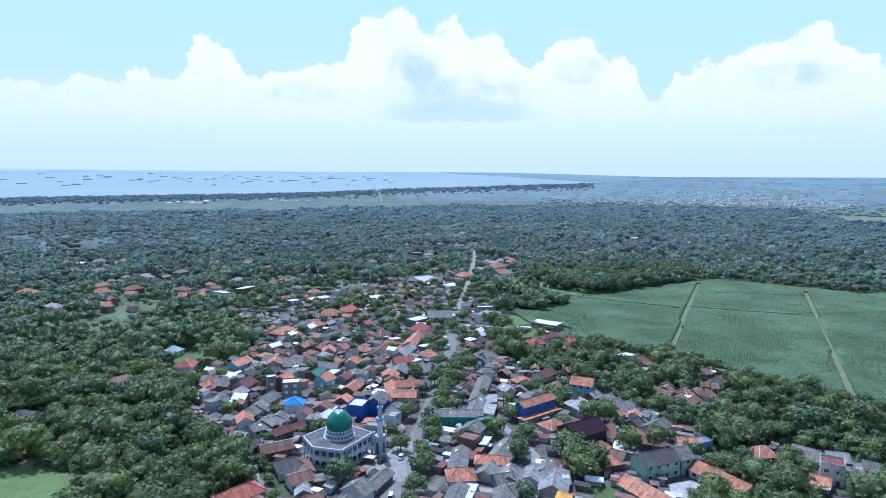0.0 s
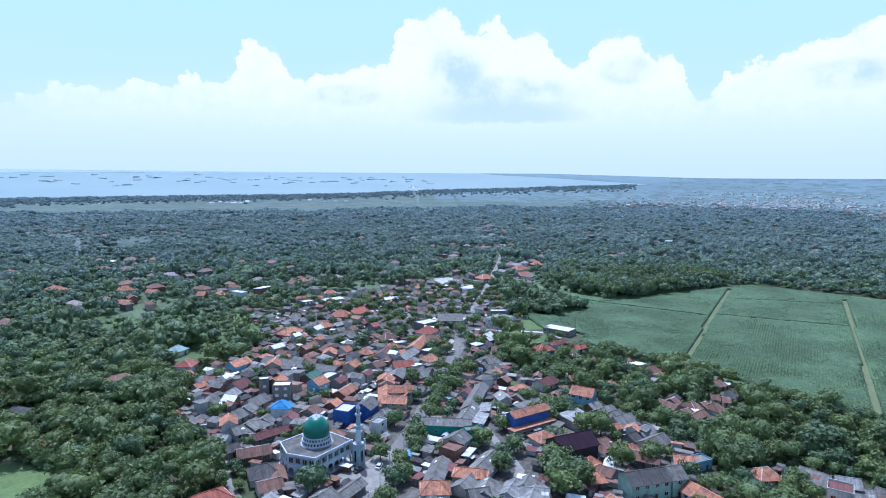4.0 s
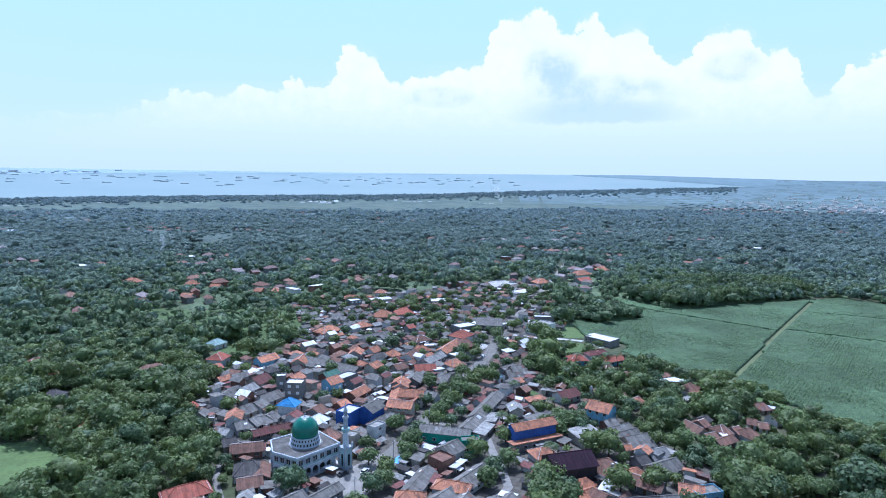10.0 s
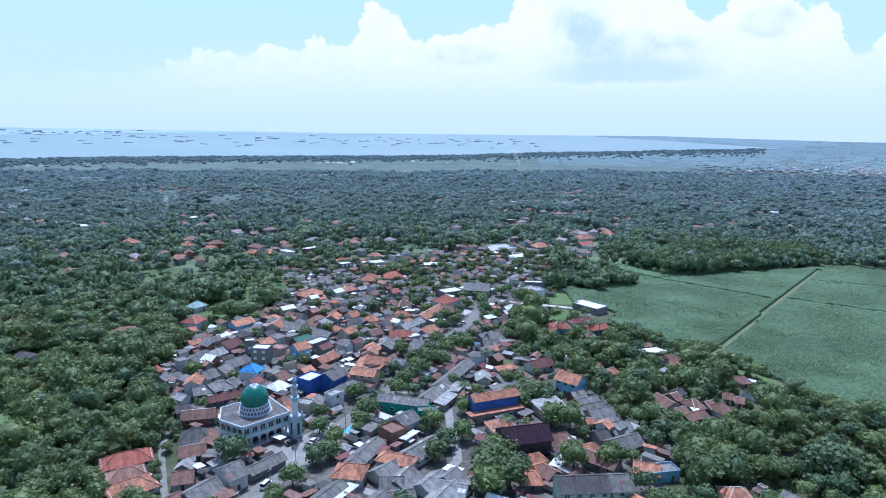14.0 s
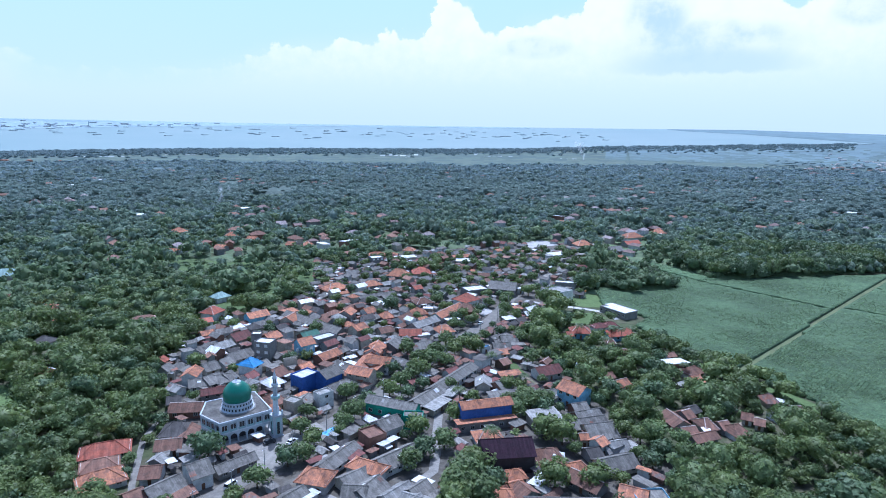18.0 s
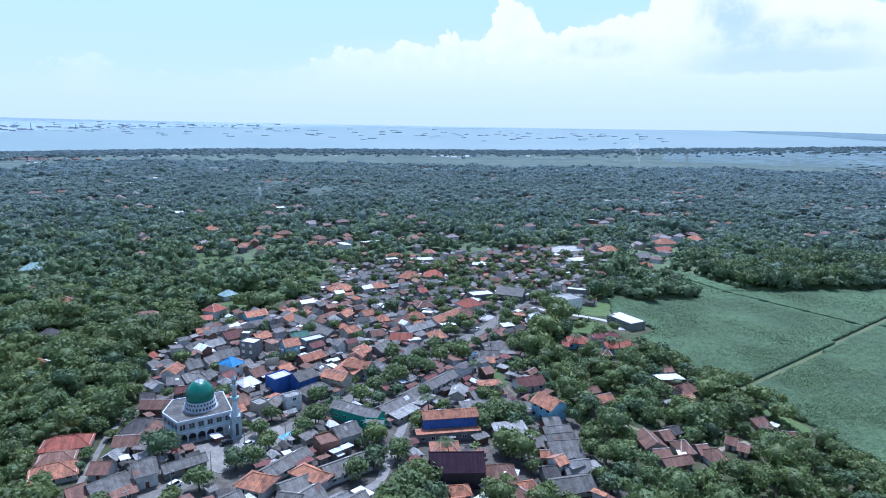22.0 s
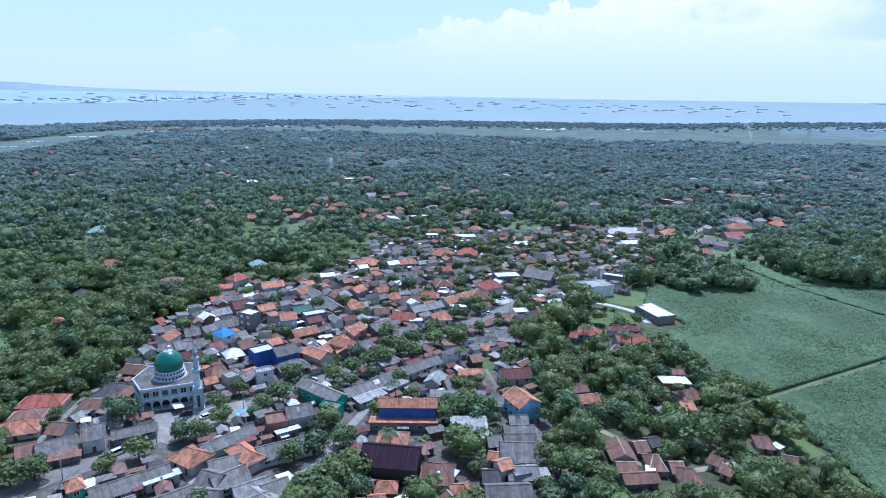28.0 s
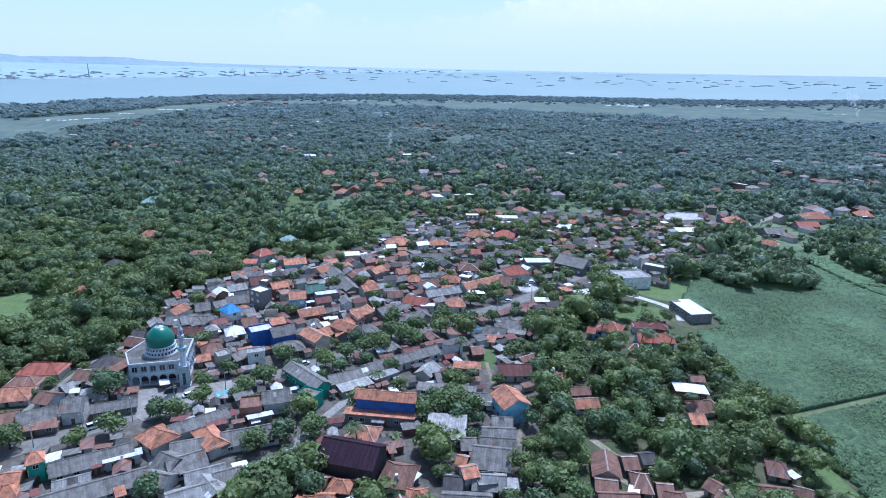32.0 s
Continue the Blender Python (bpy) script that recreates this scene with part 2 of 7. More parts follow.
surface("dirt", (0.24, 0.20, 0.15), 0.95, (0.12, 0.14, 0.06), 0.7, 0.08, 0.8, 0.25)
surface("earth", (0.056, 0.068, 0.030), 0.95, (0.10, 0.088, 0.058), 0.75, 0.012, 0.25, 0.35, bump=0.5, bump_scale=1.0)
surface("track", (0.135, 0.155, 0.075), 0.95, (0.11, 0.138, 0.06), 0.7, 0.06, 0.7, 0.2, bump=0.3)
# haze is put into the colours of the far plain and fields
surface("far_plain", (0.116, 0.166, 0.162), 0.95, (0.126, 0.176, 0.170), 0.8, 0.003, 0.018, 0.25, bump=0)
surface("far_field", (0.125, 0.16, 0.10), 0.95, (0.10, 0.14, 0.09), 0.7, 0.006, 0.03, 0.15, bump=0)
surface("meadow", (0.070, 0.105, 0.038), 0.95, (0.095, 0.128, 0.045), 0.8, 0.05, 0.5, 0.3, bump=0.5, bump_scale=1.5)
surface("lawn", (0.10, 0.145, 0.05), 0.95, (0.08, 0.115, 0.04), 0.7, 0.06, 0.7, 0.2, bump=0.4, bump_scale=2.0)
surface("cane_floor", (0.092, 0.146, 0.066), 0.9, (0.056, 0.098, 0.046), 0.8, 0.018, 0.9, 0.45, bump=1.0, bump_scale=1.1)
surface("cane_leaf", (0.118, 0.180, 0.082), 0.6, (0.148, 0.212, 0.098), 0.8, 0.02, 0.5, 0.36, island=0.36, bump=0, spec=0.2, through_light=0.35)
# some blue haze is mixed into the marsh greens
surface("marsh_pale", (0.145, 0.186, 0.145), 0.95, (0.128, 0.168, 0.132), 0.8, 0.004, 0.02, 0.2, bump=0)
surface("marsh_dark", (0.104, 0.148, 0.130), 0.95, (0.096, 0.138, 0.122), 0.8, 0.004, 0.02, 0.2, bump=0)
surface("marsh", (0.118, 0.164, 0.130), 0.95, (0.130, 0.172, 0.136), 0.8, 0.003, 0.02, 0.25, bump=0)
surface("pond", (0.30, 0.34, 0.35), 0.5, (0.40, 0.42, 0.41), 0.7, 0.01, 0.05, 0.15, bump=0, spec=0.5)
surface("leaf", (0.130, 0.182, 0.066), 0.6, (0.138, 0.174, 0.060), 0.7, 0.06, 1.6, 0.30, island=0.2, bump=0, spec=0.35, gaps=0.45, through_light=0.28)
surface("leaf_dark", (0.090, 0.138, 0.062), 0.6, (0.108, 0.150, 0.066), 0.7, 0.06, 1.6, 0.30, island=0.2, bump=0, spec=0.35, gaps=0.45, through_light=0.22)
surface("palm_leaf", (0.085, 0.125, 0.042), 0.5, (0.11, 0.14, 0.05), 0.7, 0.2, 1.6, 0.25, island=0.2, bump=0, spec=0.4, through_light=0.25)
surface("leaf_light", (0.142, 0.190, 0.060), 0.55, (0.170, 0.208, 0.064), 0.7, 0.06, 1.6, 0.30, island=0.2, bump=0, spec=0.35, gaps=0.45, through_light=0.28)
# these leaf colours carry haze: bluer and paler belt by belt outwards
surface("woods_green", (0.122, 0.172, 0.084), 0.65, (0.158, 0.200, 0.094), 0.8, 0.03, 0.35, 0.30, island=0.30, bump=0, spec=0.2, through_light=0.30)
surface("woods_mid_hazed", (0.150, 0.206, 0.146), 0.7, (0.182, 0.230, 0.154), 0.8, 0.02, 0.3, 0.28, island=0.28, bump=0, spec=0.15, through_light=0.32)
surface("woods_far_hazed", (0.196, 0.254, 0.222), 0.75, (0.214, 0.268, 0.228), 0.8, 0.012, 0.16, 0.26, island=0.16, bump=0, spec=0.12, through_light=0.40)
surface("woods_distant_hazed", (0.232, 0.300, 0.300), 0.8, (0.250, 0.314, 0.304), 0.8, 0.008, 0.10, 0.20, island=0.10, bump=0, spec=0.1, through_light=0.45)
surface("far_canopy_hazed", (0.185, 0.245, 0.252), 0.8, (0.198, 0.255, 0.256), 0.7, 0.004, 0.05, 0.14, island=0.14, bump=0, spec=0.1, through_light=0.45)
surface("bark", (0.11, 0.085, 0.06), 0.95, (0.07, 0.055, 0.04), 0.6, var=0.25)
surface("dome_green", (0.014, 0.15, 0.10), 0.34, (0.02, 0.18, 0.125), 0.6, 0.4, 2.0, 0.1, bump=0.05, spec=0.5)
# the bluish shade of the front is put into this white
surface("mosque_shaded_white", (0.46, 0.50, 0.54), 0.75, (0.33, 0.37, 0.41), 0.5, 0.3, 1.5, 0.08, bump=0.08)
surface("mosque_roof", (0.085, 0.080, 0.073), 0.9, (0.135, 0.128, 0.116), 0.8, 0.2, 1.0, 0.3, bump=0.2)
surface("trim_teal", (0.30, 0.43, 0.44), 0.7, var=0.1, bump=0)
surface("car_white", (0.72, 0.73, 0.74), 0.25, var=0.05, bump=0, spec=0.6)
surface("car_dark", (0.04, 0.045, 0.05), 0.25, var=0.05, bump=0, spec=0.6)
surface("tyre", (0.02, 0.02, 0.02), 0.8, var=0.1, bump=0)
surface("tank_orange", (0.5, 0.2, 0.06), 0.5, var=0.1, bump=0)
surface("tarp_blue", (0.10, 0.32, 0.62), 0.5, (0.2, 0.42, 0.68), 0.7, var=0.15)
surface("steel", (0.5, 0.5, 0.5), 0.4, metal=0.8, var=0.1, bump=0)
# skyline land, with pale blue haze put into the base colours
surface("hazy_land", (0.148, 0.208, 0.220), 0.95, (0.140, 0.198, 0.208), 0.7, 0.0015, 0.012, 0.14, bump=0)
surface("hill_hazed", (0.24, 0.315, 0.34), 0.95, (0.27, 0.335, 0.355), 0.6, 0.002, 0.02, 0.1, bump=0)
surface("ship_hull", (0.30, 0.34, 0.37), 0.6, (0.29, 0.27, 0.28), 0.3, var=0.1, rand=0.4, bump=0)
surface("ship_house", (0.5, 0.5, 0.5), 0.6, var=0.1, bump=0)


def water():
    m = bpy.data.materials.new("sea_water")
    m.use_nodes = True
    n = Nodes(m.node_tree)
    place = n.node("ShaderNodeNewGeometry").outputs["Position"]
    tone = n.mix(n.remap(n.noise(place, 0.0016, 3.0), 0.35, 0.65, 0.0, 1.0), (0.195, 0.268, 0.264), (0.225, 0.292, 0.284))
    bump = n.node("ShaderNodeBump", {"Height": n.noise(place, 0.05, 4.0), "Strength": 0.3, "Distance": 1.0}).outputs[0]
    n.node("ShaderNodeOutputMaterial", {0: n.node("ShaderNodeBsdfPrincipled", {"Base Color": tone, "Roughness": 0.4, "IOR": 1.33, "Specular IOR Level": 0.35, "Normal": bump}).outputs[0]})
    MATS["sea_water"] = m


water()

# ---- mesh helpers ----


def mesh_of(name, verts, faces, material, smooth=False):
    me = bpy.data.meshes.new(name)
    me.from_pydata([tuple(v) for v in verts], [], faces)
    me.materials.append(MATS[material])
    if smooth:
        me.polygons.foreach_set("use_smooth", [True] * len(me.polygons))
    me.update()
    return me


def part(name, me, parent, label="", m=None):
    ob = new(name, me)
    ob.parent = parent
    if m is not None:
        ob.matrix_basis = m
    return tagged(ob, label) if label else ob


def structure(name, me, label):
    return tagged(new(name, me), label, kind="structure")


class Shape:
    """Gathers solids into one mesh."""

    def __init__(self):
        self.v, self.f = [], []

    def add(self, verts, faces):
        k = len(self.v)
        self.v += [tuple(p) for p in verts]
        self.f += [tuple(i + k for i in q) for q in faces]
        return self

    def box(self, x0, y0, z0, x1, y1, z1):
        return self.add([(x0, y0, z0), (x1, y0, z0), (x1, y1, z0), (x0, y1, z0), (x0, y0, z1), (x1, y0, z1), (x1, y1, z1), (x0, y1, z1)],
                        [(0, 3, 2, 1), (4, 5, 6, 7), (0, 1, 5, 4), (1, 2, 6, 5), (2, 3, 7, 6), (3, 0, 4, 7)])

    def slab(self, poly, thick):
        """A plate whose upper face is poly, thick downwards."""
        k = len(poly)
        return self.add([*poly, *[(x, y, z - thick) for x, y, z in poly]], [tuple(range(k)), tuple(range(2 * k - 1, k - 1, -1)), *[((i + 1) % k, i, i + k, (i + 1) % k + k) for i in range(k)]])

    def prism(self, poly, z0, z1):
        return self.slab([(x, y, z1) for x, y in poly], z1 - z0)

    def lathe(self, profile, sides=24, cx=0.0, cy=0.0):
        """A turned body from (radius, height) pairs."""
        ring = [[(cx + r * math.cos(2 * math.pi * i / sides), cy + r * math.sin(2 * math.pi * i / sides), z) for i in range(sides)] for r, z in profile]
        faces = [(j * sides + i, j * sides + (i + 1) % sides, (j + 1) * sides + (i + 1) % sides, (j + 1) * sides + i) for j in range(len(profile) - 1) for i in range(sides)]
        faces += [tuple(range(sides - 1, -1, -1)), tuple((len(profile) - 1) * sides + i for i in range(sides))]
        return self.add([p for r in ring for p in r], faces)

    def mesh(self, name, material, smooth=False):
        return mesh_of(name, self.v, self.f, material, smooth)


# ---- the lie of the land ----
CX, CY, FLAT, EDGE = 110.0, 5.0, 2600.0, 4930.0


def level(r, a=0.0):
    """Height of the ground or water at a distance from the middle of the flight: flat, then raised far out to meet the
    skyline in the camera's view.
    """
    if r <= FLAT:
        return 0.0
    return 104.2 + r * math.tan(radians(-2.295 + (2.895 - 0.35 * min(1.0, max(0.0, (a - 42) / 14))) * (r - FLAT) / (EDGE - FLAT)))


def polar(a, r, dz=0.0):
    return (CX + r * math.sin(radians(a)), CY + r * math.cos(radians(a)), level(r, a) + dz)


COAST = [(-75, 1750), (-60, 1900), (-47, 1990), (-40, 2029), (-36.3, 2075), (-34.5, 2291), (-30.4, 2426), (-25.8, 2762), (-19.2, 2903), (-9.1, 3042), (-1.1, 3110), (8.2, 3164), (16.4, 3230),
         (23.5, 3340), (31.1, 3629), (39.3, 3833), (46, 4080), (50, 4260), (53, 4420)]


def coast(a):
    return float(np.interp(a, [p[0] for p in COAST], [p[1] for p in COAST], 9e3 if a > 53 else COAST[0][1], 9e3)) + 14 * math.sin(a * 1.7) + 8 * math.sin(a * 5.3)


def wood_edge(a):
    """How far out the closed woods reach at a bearing."""
    return float(np.interp(a, [-46, -38, -36, -32, -28.4, -24.3, -21.5, -17.8, -10, 0, 10, 20, 28, 34, 50, 66, 80], [900, 960, 1130, 1230, 1490, 1690, 1930, 2050, 2080, 1950, 1900, 1880, 2030, 2130, 2200, 2300, 2300])) + 30 * math.sin(a * 0.9) + 18 * math.sin(a * 2.7)


def mangroves(a):
    """Where the belt of trees along the western shore begins."""
    return float(np.interp(a, [-46, -36, -32, -28, -24, -18], [1400, 1570, 1700, 2010, 2270, 2720]))


def cape(a):
    """Near side of the low land beyond the strait."""
    return float(np.interp(a, [36, 37.5, 51, 54, 60, 80], [4900, 4795, 4325, 4150, 3690, 3690]))


def ground():
    rings = [0, 60, 150, 300, 450, 600, 800, 1100, 1500, 2000, 2600, 2900, 3200, 3500, 3800, 4100, 4400, 4700, EDGE]
    angles = list(range(0, 360, 4))
    k = len(angles)
    v = [polar(a, r, -4.0 if r > FLAT else 0.0) for r in rings for a in angles]
    f = [(j * k + i, j * k + (i + 1) % k, (j + 1) * k + (i + 1) % k, (j + 1) * k + i) for j in range(len(rings) - 1) for i in range(k)]
    structure("ground", mesh_of("ground", v, [q[::-1] for q in f], "earth", True), "green and brown earth with rough grass under the trees")


def annulus(name, a0, a1, inner, outer, step, rows, dz, material, label):
    """A sheet on the land between two distances that change with the bearing."""
    angles = [a0 + (a1 - a0) * i / step for i in range(step + 1)]
    v, f = [], []
    for a in angles:
        r0, r1 = inner(a), max(outer(a), inner(a) + 2)
        v += [polar(a, r0 + (r1 - r0) * j / rows, dz) for j in range(rows + 1)]
    w = rows + 1
    f = [(i * w + j, i * w + j + 1, (i + 1) * w + j + 1, (i + 1) * w + j) for i in range(step) for j in range(rows)]
    return structure(name, mesh_of(name, v, f, material, True), label)


def quilt(name, a0, a1, inner, outer, step, rows, dz, tones, label, seed):
    """A sheet of small fields: strips of several tones, longer round the circle than across it."""
    r = random.Random(seed)
    ob = annulus(name, a0, a1, inner, outer, step, rows, dz, tones[0][0], label)
    for kind, share in tones[1:]:
        ob.data.materials.append(MATS[kind])
    index = [0] * (step * rows)
    for j in range(rows):
        u = j / max(rows - 1, 1)
        i = 0
        while i < step:
            run = r.randrange(1, 5)
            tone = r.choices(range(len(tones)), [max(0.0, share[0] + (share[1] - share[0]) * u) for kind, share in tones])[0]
            for k in range(i, min(step, i + run)):
                index[k * rows + j] = tone
            i += run
    ob.data.polygons.foreach_set("material_index", index)
    return ob


ground()
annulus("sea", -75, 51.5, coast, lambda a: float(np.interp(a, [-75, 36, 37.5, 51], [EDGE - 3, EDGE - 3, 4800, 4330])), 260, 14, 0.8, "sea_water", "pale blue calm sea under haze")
# shares shift outwards to the haziest tone, grading haze into the plain
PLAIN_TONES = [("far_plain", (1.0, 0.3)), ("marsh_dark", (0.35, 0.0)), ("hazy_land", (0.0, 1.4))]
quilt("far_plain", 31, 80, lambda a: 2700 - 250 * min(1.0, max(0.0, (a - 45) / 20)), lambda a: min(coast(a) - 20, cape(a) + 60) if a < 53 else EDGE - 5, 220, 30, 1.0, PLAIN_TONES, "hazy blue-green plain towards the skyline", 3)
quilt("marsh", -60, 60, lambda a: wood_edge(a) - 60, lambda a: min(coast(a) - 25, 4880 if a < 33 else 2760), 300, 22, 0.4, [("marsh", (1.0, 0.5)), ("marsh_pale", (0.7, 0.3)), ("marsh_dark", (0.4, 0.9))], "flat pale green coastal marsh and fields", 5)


def strip(name, pts, width, z, material, label, thick=0.12):
    """A ribbon of constant width along a line of points, with its edges."""
    left, right = [], []
    for i, p in enumerate(pts):
        a, b = Vector(pts[max(i - 1, 0)]), Vector(pts[min(i + 1, len(pts) - 1)])
        d = (b - a).normalized()
        s = Vector((-d.y, d.x)) * width / 2
        left.append((p[0] + s.x, p[1] + s.y, z)), right.append((p[0] - s.x, p[1] - s.y, z))
    sh = Shape()
    for i in range(len(pts) - 1):
        sh.slab([right[i], right[i + 1], left[i + 1], left[i]], thick)
    return structure(name, sh.mesh(name, material), label)


def patch(name, pts, z, material, label, thick=0.1):
    area = sum(a[0] * b[1] - b[0] * a[1] for a, b in zip(pts, pts[1:] + pts[:1]))
    return structure(name, Shape().prism(pts if area > 0 else pts[::-1], z - thick, z).mesh(name, material), label)


MAIN_ROAD = [(30, 86), (62, 120), (88, 149), (97, 157), (106, 167), (115, 177), (127, 188), (138, 198), (151, 211), (170, 231), (197, 260), (216, 280), (232, 297), (246, 316), (262, 338), (300, 378)]
FAR_ROAD = [(300, 378), (359, 440), (430, 518), (514, 612), (640, 760)]
LANE_A = [(140, 134), (150, 145), (160, 153), (164, 164), (167, 175), (172, 190), (168, 200), (160, 214)]
LANE_B = [(119, 156), (129.5, 144), (138, 135), (150, 122)]
DRIVE = [(268, 330), (280, 316), (291, 309), (300, 301), (305, 294), (304, 281)]
LANE_C = [(229, 170), (231, 185), (233, 199), (220, 208), (217, 224)]
LANE_D = [(252, 177), (258, 169), (258, 158), (266, 152), (290, 158)]
LANE_E = [(74, 150), (71, 168), (70, 183), (69, 198), (73, 216), (82, 228)]
strip("road", MAIN_ROAD, 7.0, 0.10, "asphalt", "grey asphalt main road through the village")
strip("road", FAR_ROAD, 5.0, 0.10, "asphalt", "narrower grey road running on between the trees")
strip("lane", LANE_A, 3.2, 0.09, "lane_concrete", "narrow pale concrete village lane")
strip("lane", LANE_B, 3.0, 0.09, "lane_concrete", "narrow pale concrete village lane")
strip("driveway", DRIVE, 3.6, 0.09, "concrete", "white concrete driveway beside the cane field")
strip("lane", LANE_E, 2.0, 0.09, "asphalt", "narrow grey paved lane behind the mosque")
strip("lane", LANE_C, 1.4, 0.09, "dirt", "narrow dirt lane beside the trees")
strip("lane", LANE_D, 2.4, 0.09, "dirt", "narrow dirt lane between brown houses")
patch("plaza", [(98, 184), (105, 169), (112, 165), (132, 185), (127, 195), (115, 188)], 0.14, "asphalt", "grey paved forecourt of the mosque")
patch("schoolyard", [(174, 104), (181, 111), (190, 108), (190, 101), (179, 98)], 0.08, "concrete", "pale paved schoolyard")
patch("car_park", [(226, 327), (236, 335), (240, 312), (231, 305)], 0.08, "concrete", "pale paved yard beside a tiled pavilion")
patch("paved_lot", [(344, 521), (377, 539), (379, 507), (347, 496)], 0.08, "concrete", "bare pale lot among the trees")
VILLAGE = [(77, 150), (90, 122), (150, 95), (200, 96), (216, 118), (236, 130), (236, 205), (234, 225), (240, 268), (262, 300), (296, 325), (318, 350), (365, 430), (410, 520), (340, 520), (240, 500), (150, 480), (140, 400), (118, 340), (90, 328), (70, 290), (64, 262), (74, 236), (79, 215), (77, 180)]
patch("village_ground", VILLAGE, 0.03, "village_earth", "bare trodden earth and paving between the houses", 0.03)
LAWNS = [[(78, 359), (88, 376), (117, 379), (114, 360), (91, 350)], [(-14, 262), (6, 259), (17, 243), (22, 217), (-3, 205), (-30, 230)],
         [(268, 284), (280, 300), (297, 296), (300, 284), (284, 276)], [(284, 320), (300, 308), (310, 304), (320, 330), (317, 343), (300, 336)], [(304, 228), (307, 202), (318, 178), (323, 150), (320, 122), (316, 150), (311, 180), (301, 205)],
         [(372, 405), (392, 387), (404, 388), (398, 409), (407, 423), (381, 438)],
         [(214, 234), (221, 238), (220, 218), (215, 220)], [(144, 112), (156, 118), (160, 100), (150, 94)], [(158, 126), (166, 122), (162, 113), (153, 119)]]
for pts in LAWNS:
    patch("lawn", pts, 0.07, "lawn", "open bright green grass")

MEADOWS = [[(8, 590), (37, 530), (74, 490), (141, 482), (160, 440), (139, 405), (117, 390), (109, 357), (86, 357), (78, 394), (40, 446), (30, 471)], [(-29, 296), (-51, 353), (-28, 349), (-10, 293)], [(262, 500), (300, 480), (306, 455), (280, 450)], [(60, 850), (84, 880), (110, 850), (90, 820)], [(116, 860), (150, 870), (150, 835), (118, 830)]]
for pts in MEADOWS:
    patch("meadow", pts, 0.05, "meadow", "rough green meadow with scattered young trees", 0.05)
patch("far_field", [polar(a, r)[:2] for a, r in ((67.2, 2087), (69.1, 1750), (72.6, 1540), (78, 1500), (78, 2560), (66.7, 2560))], 0.6, "far_field", "hazy yellow-green paddy fields", 0.5)

# ---- the cane field ----
FIELD = [(330, 350), (318, 325), (309, 300), (320, 296), (322, 276), (308, 268), (305, 240), (316, 205), (322, 176), (322, 120), (312, 60), (520, 20), (700, 150), (640, 215), (612, 330), (560, 334), (480, 345), (430, 346), (414, 349), (406, 384), (398, 385), (392, 350), (384, 334), (345, 330)]
FIELD_TWO = [(401, 408), (408, 385), (414, 350), (430, 348), (428, 357), (425, 379), (421, 402), (409, 424)]
CANE_PATHS = [((312, 196), (568, 326), 3.8), ((300, 92), (606, 241), 3.2), ((399, 405), (406, 385), 1.8), ((406, 385), (413, 347), 2.2), ((413, 347), (445, 268), 2.4), ((452, 271), (503, 188), 2.4), ((522, 303), (583, 232), 1.6)]


def inside(pts, x, y):
    """Which of the points x, y lie in the polygon."""
    hit = np.zeros(len(x), bool)
    for (x0, y0), (x1, y1) in zip(pts, pts[1:] + pts[:1]):
        with np.errstate(divide="ignore", invalid="ignore"):
            hit ^= ((y0 > y) != (y1 > y)) & (x < (x1 - x0) * (y - y0) / (y1 - y0 + 1e-12) + x0)
    return hit


def off_line(a, b, x, y):
    dx, dy = b[0] - a[0], b[1] - a[1]
    t = np.clip(((x - a[0]) * dx + (y - a[1]) * dy) / (dx * dx + dy * dy), 0, 1)
    return np.hypot(x - a[0] - t * dx, y - a[1] - t * dy)


def raw_mesh(name, verts, tris, material, smooth=False):
    me = bpy.data.meshes.new(name)
    me.vertices.add(len(verts))
    me.vertices.foreach_set("co", np.asarray(verts, np.float32).ravel())
    me.loops.add(len(tris) * 3)
    me.loops.foreach_set("vertex_index", np.asarray(tris, np.int32).ravel())
    me.polygons.add(len(tris))
    me.polygons.foreach_set("loop_start", np.arange(0, len(tris) * 3, 3, dtype=np.int32))
    if smooth:
        me.polygons.foreach_set("use_smooth", np.ones(len(tris), bool))
    me.materials.append(MATS[material])
    me.update(calc_edges=True)
    return me


def scatter(name, material, templates, x, y, z, size, label, rng, category="", stretch=None, smooth=False):
    """Many copies of small templates (verts, tris) as one mesh, each turned and sized by chance."""
    vs, ts, k = [], [], 0
    kind = rng.integers(0, len(templates), len(x))
    turn = rng.uniform(0, 2 * math.pi, len(x))
    tall = np.ones(len(x)) if stretch is None else stretch
    for i, (tv, tt) in enumerate(templates):
        m = kind == i
        if not m.any():
            continue
        c, s, q = np.cos(turn[m])[:, None], np.sin(turn[m])[:, None], size[m][:, None]
        px = x[m][:, None] + q * (c * tv[None, :, 0] - s * tv[None, :, 1])
        py = y[m][:, None] + q * (s * tv[None, :, 0] + c * tv[None, :, 1])
        pz = z[m][:, None] + q * tall[m][:, None] * tv[None, :, 2]
        vs.append(np.stack([px, py, pz], -1).reshape(-1, 3))
        ts.append((tt[None] + (np.arange(m.sum()) * len(tv))[:, None, None] + k).reshape(-1, 3))
        k += m.sum() * len(tv)
    ob = new(name, raw_mesh(name, np.concatenate(vs), np.concatenate(ts), material, smooth))
    return tagged(ob, label, category or name.replace("_", " "), kind="stuff")


